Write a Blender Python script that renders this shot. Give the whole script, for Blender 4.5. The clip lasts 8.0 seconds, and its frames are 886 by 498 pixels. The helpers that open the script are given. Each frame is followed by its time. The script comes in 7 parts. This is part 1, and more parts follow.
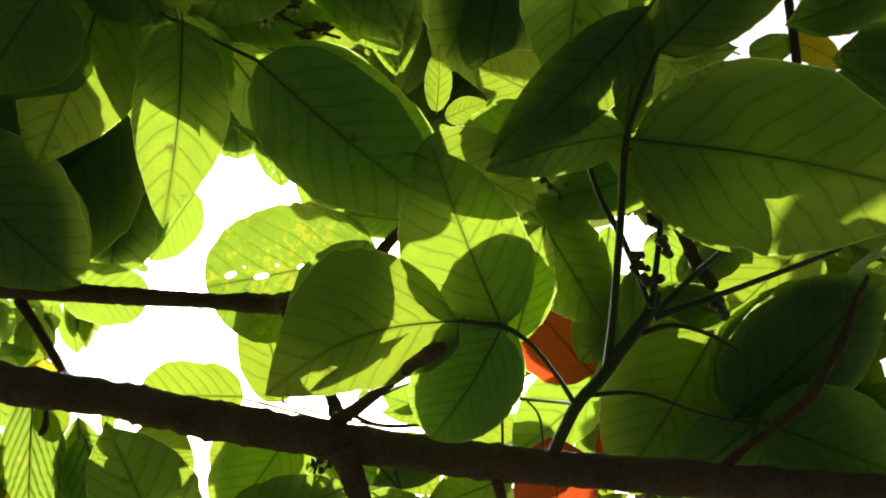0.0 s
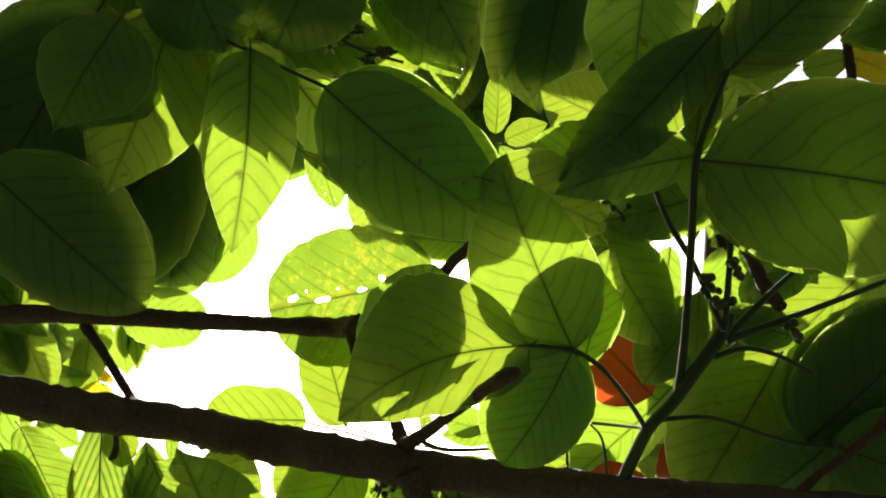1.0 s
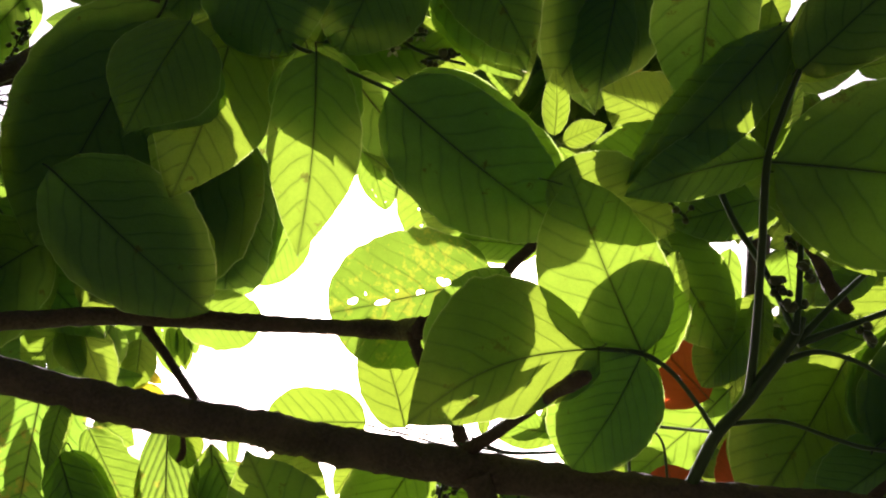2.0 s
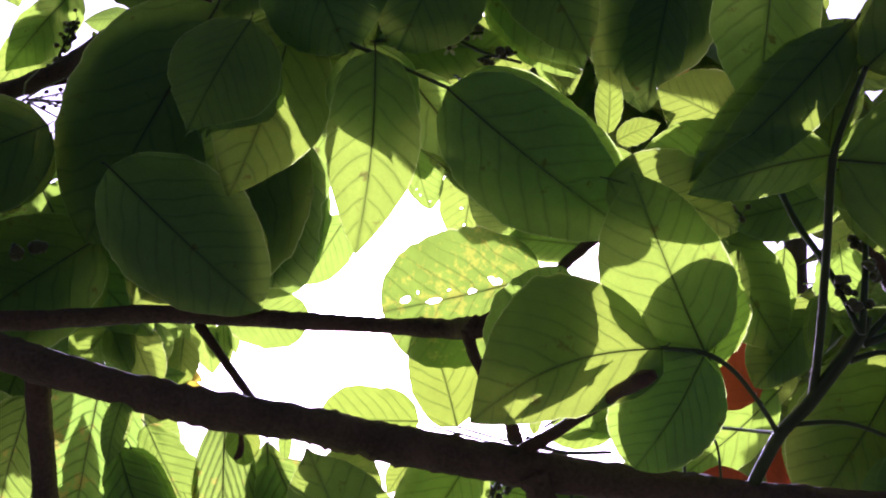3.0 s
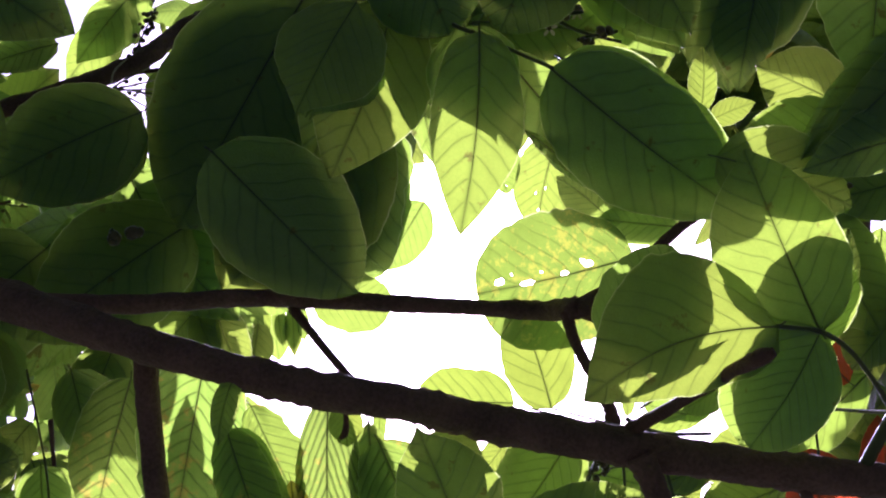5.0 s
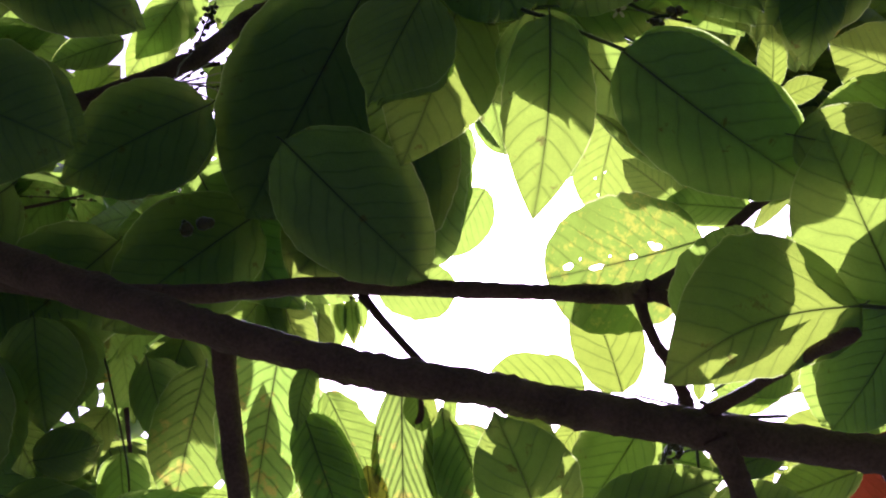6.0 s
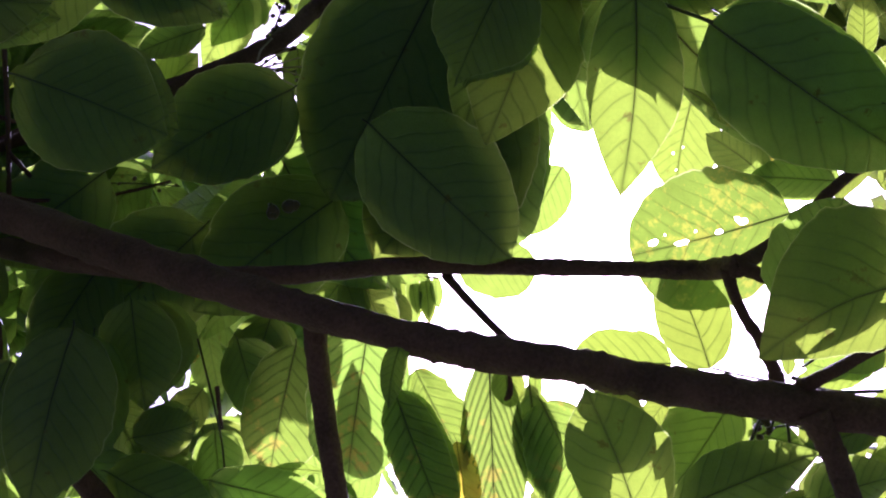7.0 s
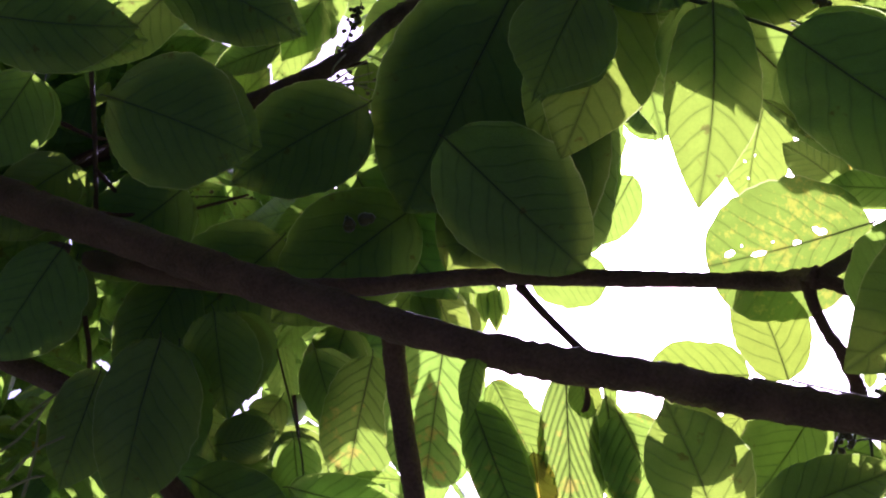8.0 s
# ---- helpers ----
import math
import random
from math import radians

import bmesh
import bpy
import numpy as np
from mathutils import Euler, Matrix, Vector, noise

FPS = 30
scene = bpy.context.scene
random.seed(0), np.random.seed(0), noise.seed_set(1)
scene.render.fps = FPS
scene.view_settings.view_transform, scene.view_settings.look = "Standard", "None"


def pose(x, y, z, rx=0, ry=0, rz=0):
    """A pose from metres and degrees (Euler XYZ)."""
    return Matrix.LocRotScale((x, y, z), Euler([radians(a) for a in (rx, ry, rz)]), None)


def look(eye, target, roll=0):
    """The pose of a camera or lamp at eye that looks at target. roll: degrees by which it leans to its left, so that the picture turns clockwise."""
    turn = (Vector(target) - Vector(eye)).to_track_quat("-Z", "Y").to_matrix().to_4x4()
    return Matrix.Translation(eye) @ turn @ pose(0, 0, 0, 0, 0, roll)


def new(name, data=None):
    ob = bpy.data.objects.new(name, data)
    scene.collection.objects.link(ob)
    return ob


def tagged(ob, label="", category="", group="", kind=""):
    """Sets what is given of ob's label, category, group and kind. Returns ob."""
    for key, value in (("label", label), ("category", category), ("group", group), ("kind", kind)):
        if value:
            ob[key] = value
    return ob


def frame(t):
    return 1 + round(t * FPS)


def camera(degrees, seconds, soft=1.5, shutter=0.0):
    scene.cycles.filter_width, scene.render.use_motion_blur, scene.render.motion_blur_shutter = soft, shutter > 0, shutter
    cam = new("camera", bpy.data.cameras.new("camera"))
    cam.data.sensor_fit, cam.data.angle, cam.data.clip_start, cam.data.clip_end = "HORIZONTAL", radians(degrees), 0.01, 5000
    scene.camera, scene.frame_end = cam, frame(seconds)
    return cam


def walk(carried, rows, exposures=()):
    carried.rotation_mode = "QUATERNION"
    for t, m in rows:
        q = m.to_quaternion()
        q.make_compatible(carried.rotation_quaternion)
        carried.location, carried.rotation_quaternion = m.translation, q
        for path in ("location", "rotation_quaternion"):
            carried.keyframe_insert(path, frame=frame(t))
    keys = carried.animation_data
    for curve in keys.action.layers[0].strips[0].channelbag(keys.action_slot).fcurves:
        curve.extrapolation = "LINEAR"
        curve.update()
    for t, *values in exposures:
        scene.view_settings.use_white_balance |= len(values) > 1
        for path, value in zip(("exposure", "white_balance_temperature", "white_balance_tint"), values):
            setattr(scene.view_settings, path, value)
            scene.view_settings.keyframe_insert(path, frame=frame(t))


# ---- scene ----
cam = camera(52.0, 8.0, 2.1)
PATH = [
    (0, (0.0, 0.0, 1.5), (0.1958, 1.4964, 2.8124), -4.00),
    (0.5, (-0.0132, -0.0005, 1.5038), (0.1547, 1.4989, 2.8167), -3.65),
    (1, (-0.0263, -0.0005, 1.5066), (0.1034, 1.4773, 2.848), -2.83),
    (1.5, (-0.0396, -0.0001, 1.5086), (0.0584, 1.4782, 2.8521), -2.04),
    (3, (-0.0794, 0.0031, 1.5095), (-0.0578, 1.4832, 2.8545), -0.02),
    (3.5, (-0.0926, 0.0045, 1.5084), (-0.0836, 1.4843, 2.8539), 0.53),
    (4, (-0.1055, 0.0059, 1.5068), (-0.1145, 1.4884, 2.8493), 0.78),
    (5.5, (-0.1417, 0.0079, 1.4998), (-0.2306, 1.5046, 2.8235), 2.08),
    (6, (-0.1524, 0.007, 1.4972), (-0.2974, 1.5096, 2.8092), 2.90),
    (6.5, (-0.1622, 0.005, 1.4946), (-0.3782, 1.5204, 2.7818), 4.08),
    (7, (-0.1707, 0.0013, 1.4922), (-0.4511, 1.5207, 2.7622), 5.17),
    (7.5, (-0.1779, -0.0042, 1.4903), (-0.5146, 1.4996, 2.7652), 6.41),
    (8, (-0.1833, -0.012, 1.4889), (-0.5888, 1.4803, 2.7572), 7.91),
]
walk(cam, [(t, look(eye, target, roll)) for t, eye, target, roll in PATH],
     [(0.0, 1.4, 6500, 13), (1.7, 1.52, 6300, 18), (2.8, 1.52, 5100, 66), (8.0, 1.52, 5100, 66)])

# ---- light ----
SUN_ELEVATION = radians(42)
TO_SUN = Vector((0.0, math.cos(SUN_ELEVATION), math.sin(SUN_ELEVATION)))
world = bpy.data.worlds.new("sky")
scene.world = world
world.use_nodes = True
sky = world.node_tree.nodes.new("ShaderNodeTexSky")
sky.sky_type, sky.sun_disc = "NISHITA", False
sky.sun_elevation, sky.sun_rotation = SUN_ELEVATION, 0.0
sky.air_density, sky.dust_density, sky.ozone_density = 1.0, 7.0, 1.0
world.node_tree.links.new(sky.outputs[0], world.node_tree.nodes["Background"].inputs[0])
world.node_tree.nodes["Background"].inputs[1].default_value = 0.07
sun = new("sun", bpy.data.lights.new("sun", "SUN"))
sun.data.energy, sun.data.angle, sun.data.color = 4.3, radians(0.53), (1.0, 0.95, 0.86)
sun.matrix_world = look(TO_SUN * 20, (0, 0, 0))


# ---- materials ----
class Tree:
    """A short way to write node trees."""

    def __init__(self, name):
        self.mat = bpy.data.materials.new(name)
        self.mat.use_nodes = True
        self.nodes, self.links = self.mat.node_tree.nodes, self.mat.node_tree.links
        self.nodes.clear()

    def node(self, kind, at=None, **sockets):
        n = self.nodes.new("ShaderNode" + kind)
        for key, value in (at or {}).items():
            if key == "operation":
                n.operation = value
            elif key == "data_type":
                n.data_type = value
            elif key == "blend_type":
                n.blend_type = value
            elif key == "attribute_name":
                n.attribute_name = value
            elif key == "distribution":
                n.distribution = value
            elif key == "feature":
                n.feature = value
        for key, value in sockets.items():
            self.put(n.inputs[int(key[1:]) if key[0] == "i" and key[1:].isdigit() else key.replace("_", " ")], value)
        return n

    def put(self, socket, value):
        if isinstance(value, bpy.types.NodeSocket):
            self.links.new(value, socket)
        else:
            socket.default_value = value

    def math(self, op, a, b=0.0, c=0.0):
        return self.node("Math", {"operation": op}, i0=a, i1=b, i2=c).outputs[0]

    def mix(self, fac, a, b, blend="MIX"):
        n = self.nodes.new("ShaderNodeMix")
        n.data_type, n.blend_type = "RGBA", blend
        self.put(n.inputs[0], fac), self.put(n.inputs[6], a), self.put(n.inputs[7], b)
        return n.outputs[2]

    def ramp(self, fac, *stops):
        n = self.nodes.new("ShaderNodeValToRGB")
        while len(n.color_ramp.elements) < len(stops):
            n.color_ramp.elements.new(0.5)
        for e, (at, c) in zip(n.color_ramp.elements, stops):
            e.position, e.color = at, (c, c, c, 1) if isinstance(c, float) else (*c, 1)
        self.put(n.inputs[0], fac)
        return n.outputs[0]


def leaf_material(name, face, through_colour, spot=None, spots=0.0, vein_dark=0.5, pairs=9.0, thickness=0.44, gloss=0.5, slant=0.75, ridged=3.0, broad=0.0, speck=55.0):
    """A leaf: matt face, light that passes through, sunken side veins by the blade's own u and v."""
    t = Tree(name)
    uv = t.node("UVMap").outputs[0]
    split = t.node("SeparateXYZ", None, Vector=uv)
    u, v = split.outputs[0], split.outputs[1]
    here = t.node("TexCoord").outputs["Object"]
    rnd = t.node("ObjectInfo").outputs["Random"]
    side = t.math("ABSOLUTE", t.math("SUBTRACT", v, 0.5))
    wob = t.math("MULTIPLY_ADD", t.node("TexNoise", None, Vector=here, Scale=38.0, Detail=2.0).outputs[0], 0.5, -0.25)
    climb = t.math("SUBTRACT", t.math("MULTIPLY", side, slant), t.math("MULTIPLY", t.math("MULTIPLY", side, side), slant * -0.9))
    run = t.math("ADD", t.math("MULTIPLY", t.math("SUBTRACT", u, climb), pairs), wob)
    run = t.math("ADD", run, t.math("MULTIPLY", rnd, ridged))
    drift = t.node("TexNoise", None, Vector=here, Scale=16.0, Detail=1.0).outputs[0]
    run = t.math("ADD", run, t.math("MULTIPLY_ADD", drift, 1.4, -0.7))
    off = t.math("ABSOLUTE", t.math("SUBTRACT", t.math("FRACT", run), 0.5))
    vein = t.ramp(off, (0.0, 1.0), (0.035 + broad, 0.6 + broad), (0.09 + broad * 1.3, 0.22), (0.2 + broad * 1.6, 0.0))
    fading = t.ramp(side, (0.0, 1.0), (0.2, 0.85), (0.36, 0.25))
    vein = t.math("MULTIPLY", vein, fading)
    rib = t.ramp(side, (0.0, 1.0), (0.005, 0.8), (0.012, 0.35), (0.03, 0.0))
    net = t.node("TexVoronoi", {"feature": "DISTANCE_TO_EDGE"}, Vector=here, Scale=300.0).outputs[0]
    net = t.ramp(net, (0.0, 1.0), (0.12, 0.0))
    lines = t.math("MAXIMUM", t.math("MULTIPLY", vein, vein_dark), t.math("MULTIPLY", rib, 0.6))
    lines = t.math("MAXIMUM", lines, t.math("MULTIPLY", net, 0.10))
    big = t.node("TexNoise", None, Vector=here, Scale=14.0, Detail=3.0).outputs[0]
    fine = t.node("TexNoise", None, Vector=here, Scale=120.0, Detail=4.0).outputs[0]
    tone = t.math("ADD", t.math("MULTIPLY_ADD", big, 0.5, 0.62), t.math("MULTIPLY_ADD", fine, 0.25, -0.0))
    tone = t.math("MULTIPLY", tone, t.math("MULTIPLY_ADD", rnd, 0.35, 0.82))
    grey = t.node("CombineXYZ", None, X=tone, Y=tone, Z=tone).outputs[0]
    hue = t.mix(rnd, (*through_colour, 1), (through_colour[0] * 0.80, through_colour[1] * 0.95, through_colour[2] * 1.1, 1))
    passing = t.mix(1.0, hue, grey, "MULTIPLY")
    surface = t.mix(1.0, (*face, 1), grey, "MULTIPLY")
    if spot:
        patch = t.node("TexNoise", None, Vector=here, Scale=speck, Detail=5.0, Roughness=0.7).outputs[0]
        area = t.node("TexNoise", None, Vector=here, Scale=16.0, Detail=1.0).outputs[0]
        patch = t.ramp(t.math("ADD", patch, t.math("MULTIPLY", area, 0.6)), (0.86 - 0.2 * spots, 0.0), (0.95 - 0.2 * spots, 1.0))
        passing, surface = t.mix(patch, passing, (*spot, 1)), t.mix(patch, surface, (*[s * 0.5 for s in spot], 1))
    passing = t.mix(lines, passing, (through_colour[0] * 0.22, through_colour[1] * 0.24, through_colour[2] * 0.4, 1))
    # Paler, more translucent margin, with the sun's bright edge line put into the colour.
    rim = t.ramp(t.node("Attribute", {"attribute_name": "rim"}).outputs["Fac"], (0.975, 0.0), (0.995, 1.0))
    passing = t.mix(t.math("MULTIPLY", rim, 0.5), passing, (0.8, 0.85, 0.4, 1))
    bump = t.node("Bump", None, Strength=0.7, Distance=0.002, Height=t.math("SUBTRACT", t.math("MULTIPLY", fine, 0.25), lines))
    skin = t.node("BsdfPrincipled", None, Base_Color=surface, Roughness=0.42, Normal=bump.outputs[0])
    skin.inputs["Specular IOR Level"].default_value = gloss
    glow = t.node("BsdfTranslucent", None, Color=passing, Normal=bump.outputs[0])
    both = t.node("MixShader", None, i0=t.math("MAXIMUM", t.math("MULTIPLY", rim, 0.75), thickness), i1=skin.outputs[0], i2=glow.outputs[0])
    t.node("OutputMaterial", None, Surface=both.outputs[0])
    return t.mat


def bark_material(name, dark, light, scale=90.0, rough=0.85):
    t = Tree(name)
    here = t.node("TexCoord").outputs["Object"]
    fine = t.node("TexNoise", None, Vector=here, Scale=scale * 4, Detail=6.0, Roughness=0.65).outputs[0]
    big = t.node("TexNoise", None, Vector=here, Scale=scale * 0.35, Detail=3.0).outputs[0]
    cracks = t.ramp(t.node("TexVoronoi", {"feature": "DISTANCE_TO_EDGE"}, Vector=here, Scale=scale * 1.6).outputs[0], (0.0, 0.0), (0.25, 1.0))
    col = t.mix(t.ramp(t.math("ADD", t.math("MULTIPLY", fine, 0.6), t.math("MULTIPLY", big, 0.5)), (0.35, 0.0), (0.75, 1.0)), (*dark, 1), (*light, 1))
    bump = t.node("Bump", None, Strength=0.6, Distance=0.002, Height=t.math("ADD", t.math("MULTIPLY", cracks, 0.5), fine))
    skin = t.node("BsdfPrincipled", None, Base_Color=col, Roughness=rough, Normal=bump.outputs[0])
    t.node("OutputMaterial", None, Surface=skin.outputs[0])
    return t.mat


def stem_material(name, colour, through_colour):
    t = Tree(name)
    here = t.node("TexCoord").outputs["Object"]
    n = t.node("TexNoise", None, Vector=here, Scale=160.0, Detail=4.0).outputs[0]
    col = t.mix(n, (*[c * 0.6 for c in colour], 1), (*[c * 1.4 for c in colour], 1))
    bump = t.node("Bump", None, Strength=0.3, Distance=0.0008, Height=n)
    skin = t.node("BsdfPrincipled", None, Base_Color=col, Roughness=0.42, Normal=bump.outputs[0])
    skin.inputs["Sheen Weight"].default_value, skin.inputs["Sheen Roughness"].default_value = 0.5, 0.3
    glow = t.node("BsdfTranslucent", None, Color=(*through_colour, 1))
    both = t.node("MixShader", None, i0=0.25, i1=skin.outputs[0], i2=glow.outputs[0])
    t.node("OutputMaterial", None, Surface=both.outputs[0])
    return t.mat


GREEN = leaf_material("leaf_green", (0.042, 0.112, 0.042), (0.395, 0.54, 0.034), spot=(0.20, 0.22, 0.03), spots=-0.42)
YOUNG = leaf_material("leaf_young", (0.08, 0.15, 0.03), (0.38, 0.52, 0.028), vein_dark=0.55, pairs=8.0)
YELLOW = leaf_material("leaf_yellow", (0.25, 0.2, 0.03), (0.85, 0.62, 0.02), vein_dark=0.35)
RED = leaf_material("leaf_red", (0.14, 0.035, 0.015), (0.62, 0.075, 0.012), vein_dark=0.3)
BLOTCHED = leaf_material("leaf_blotched", (0.06, 0.13, 0.02), (0.31, 0.48, 0.03), spot=(0.42, 0.48, 0.035), spots=0.25, speck=110.0)
RIDGED = leaf_material("leaf_ridged", (0.06, 0.14, 0.02), (0.36, 0.54, 0.035), spot=(0.50, 0.46, 0.05), spots=0.05, vein_dark=0.8, pairs=11.0, ridged=0.0)
STRIPED = leaf_material("leaf_striped", (0.06, 0.14, 0.02), (0.33, 0.47, 0.035), spot=(0.50, 0.46, 0.05), spots=0.05, vein_dark=0.9, pairs=11.0, slant=2.6, ridged=0.0, broad=0.1)
BARK = bark_material("bark", (0.034, 0.016, 0.014), (0.125, 0.062, 0.054))
TWIG_BARK = bark_material("twig_bark", (0.030, 0.012, 0.010), (0.095, 0.040, 0.032), 140.0)
STEM = stem_material("green_stem", (0.022, 0.030, 0.010), (0.08, 0.11, 0.015))
DRY = stem_material("dry_stalk", (0.20, 0.19, 0.11), (0.45, 0.42, 0.22))
BUD = stem_material("flower_bud", (0.060, 0.048, 0.024), (0.16, 0.14, 0.04))
PETAL = stem_material("flower_petal", (0.35, 0.33, 0.2), (0.5, 0.45, 0.2))
SOIL = bark_material("grassy_soil", (0.02, 0.03, 0.01), (0.07, 0.09, 0.03), 6.0, 0.95)

# ---- makers ----
SEEN_FROM = Vector((0.0, -0.74, -0.67))
SHAPES = {"ovate": (0.82, 0.54, 0.34), "drip": (0.74, 0.60, 1.0), "round": (0.88, 0.48, 0.16), "lance": (0.88, 0.80, 0.35), "broad": (1.18, 0.56, 0.6)}
OUTLINES = {"pointed": (0.45, 2.0, 0.40, 1.5, 0.9), "oval": (0.47, 2.0, 0.5, 1.9, 0.75), "blunt": (0.5, 2.2, 0.45, 2.4, 0.5)}


def mesh_object(name, verts, faces, material, parent=None, label="", smooth=True, uvs=None, rims=None):
    me = bpy.data.meshes.new(name)
    me.from_pydata(verts, [], faces)
    if uvs is not None:
        layer = me.uv_layers.new(name="UVMap")
        index = np.empty(len(me.loops), dtype=np.int32)
        me.loops.foreach_get("vertex_index", index)
        layer.data.foreach_set("uv", np.asarray(uvs, dtype=np.float32)[index].ravel())
    if rims is not None:
        me.attributes.new("rim", "FLOAT", "POINT").data.foreach_set("value", np.asarray(rims, dtype=np.float32))
    me.materials.append(material)
    if smooth:
        me.polygons.foreach_set("use_smooth", [True] * len(me.polygons))
    ob = new(name, me)
    if parent:
        ob.parent = parent
    return tagged(ob, label)


def thing(name, at, label, category, group="", kind=""):
    ob = new(name)
    ob.location, ob.empty_display_size = at, 0.05
    return tagged(ob, label, category, group, kind)


def spline(points, n):
    """n + 1 places and radii along a smooth line through points (x, y, z, radius)."""
    p = np.array(points, float)
    p = np.vstack([2 * p[0] - p[1], p, 2 * p[-1] - p[-2]])
    out = []
    spans = len(p) - 3
    for k in range(n + 1):
        s = min(k / n * spans, spans - 1e-9)
        i, f = int(s), s - int(s)
        a, b, c, d = p[i:i + 4]
        out.append(0.5 * (2 * b + (c - a) * f + (2 * a - 5 * b + 4 * c - d) * f * f + (3 * b - a - 3 * c + d) * f ** 3))
    return np.array(out)


def tube(points, n=24, sides=10, rough=0.0, seed=0, origin=(0, 0, 0)):
    """Vertices and faces of a round stem that follows points (x, y, z, radius)."""
    line = spline(points, n)
    verts, faces = [], []
    side = None
    for k, (x, y, z, r) in enumerate(line):
        ahead = Vector(line[min(k + 1, n)][:3] - line[max(k - 1, 0)][:3]).normalized()
        side = (Vector((0.3, 0.2, 0.9)).cross(ahead) if side is None else side - ahead * side.dot(ahead)).normalized()
        up = ahead.cross(side)
        knot = 1 + rough * 0.9 * max(0.0, noise.noise(Vector((k * 0.35, seed * 3.1, 0.5))))
        for j in range(sides):
            a = 2 * math.pi * j / sides
            q = r * knot * (1 + rough * noise.noise(Vector((math.cos(a) * 1.6 + seed, math.sin(a) * 1.6, k * 0.7))) + 0.6 * rough * noise.noise(Vector((math.cos(a) * 4 + seed, math.sin(a) * 4, k * 1.9))))
            w = Vector((x, y, z)) + (side * math.cos(a) + up * math.sin(a)) * q - Vector(origin)
            verts.append(w[:])
    for k in range(n):
        for j in range(sides):
            a, b = k * sides + j, k * sides + (j + 1) % sides
            faces.append((a, b, b + sides, a + sides))
    faces += [tuple(range(sides - 1, -1, -1)), tuple(range(n * sides, (n + 1) * sides))]
    return verts, faces


def stem(owner, name, points, material, n=24, sides=10, rough=0.0, label=""):
    """A branch, twig or leaf stalk as one part of its plant."""
    seed = sum(points[0][:3]) * 7
    verts, faces = tube(points, n, sides, rough, seed, owner.matrix_basis.translation)
    return mesh_object(name, verts, faces, material, owner, label)


def half_width(shape, u):
    """How far a blade of that shape reaches to each side, at u from its base to its tip."""
    if shape in SHAPES:
        p, q0, q1 = SHAPES[shape]
        return math.sin(math.pi * u ** p) ** (q0 + q1 * u ** 2.5)
    widest, a, b, c, d = OUTLINES[shape]
    return (1 - ((widest - u) / widest) ** a) ** b if u < widest else (1 - ((u - widest) / (1 - widest)) ** c) ** d


def blade(length, width, shape, fold, curl, sweep, seed, nu=22, nv=8, ridge=0.0, holes=(), wave=1.4, lop=0.0, pairs=11.0, slant=0.75):
    """A leaf blade along +y, seen side +z: vertices, faces, u and v."""
    verts, uvs = [], []
    peak = max(half_width(shape, k / 50) for k in range(1, 50))
    for i in range(nu + 1):
        u = i / nu
        half = 0.5 * width / peak * half_width(shape, u) if 0 < u < 1 else 0.0004
        half *= 1 + 0.05 * wave * noise.noise(Vector((u * 5, seed, 1.7)))
        bend = curl * (u * u - u * 0.35)
        mid = Vector((sweep * length * math.sin(math.pi * u), length * (u - 0.12 * abs(curl) * u * u), -length * bend * 0.5))
        for j in range(nv + 1):
            s = 2 * j / nv - 1
            edge = half * (1 + lop * s) * (1 + 0.035 * wave * noise.noise(Vector((u * 17, s * 2, seed + 4))))
            x = s * edge * math.cos(fold)
            z = -abs(s) ** 1.15 * edge * math.sin(fold)
            z += length * 0.028 * wave * abs(s) * noise.noise(Vector((u * 4.2 + seed, s * 1.4, seed)))
            z += length * 0.010 * noise.noise(Vector((u * 9 + seed, s * 4, seed + 9)))
            if ridge:
                lay = abs(s) * edge / length
                z -= ridge * length * math.cos(2 * math.pi * pairs * (u - slant * (lay + 0.9 * lay * lay))) * min(1, 3 * abs(s)) * (1 - abs(s) * 0.3)
            verts.append((mid.x + x, mid.y, mid.z + z))
            uvs.append((mid.y / length, 0.5 + s * edge / length))
    faces = []
    for i in range(nu):
        for j in range(nv):
            u, v = (i + 0.5) / nu, (j + 0.5) / nv
            if any(((u - a) / ra) ** 2 + ((v - b) / rb) ** 2 < 1 for a, b, ra, rb in holes):
                continue
            a = i * (nv + 1) + j
            faces.append((a, a + 1, a + nv + 2, a + nv + 1))
    return verts, faces, uvs


def leaf_pose(base, tip, roll, origin):
    """Blade axes: y from base to tip, z toward the side that hangs down to the viewer, turned by roll."""
    along = (Vector(tip) - Vector(base)).normalized()
    out = (SEEN_FROM - along * SEEN_FROM.dot(along)).normalized()
    out = Matrix.Rotation(radians(roll), 3, along) @ out
    m = Matrix((along.cross(out), along, out)).transposed().to_4x4()
    m.translation = Vector(base) - Vector(origin)
    return m


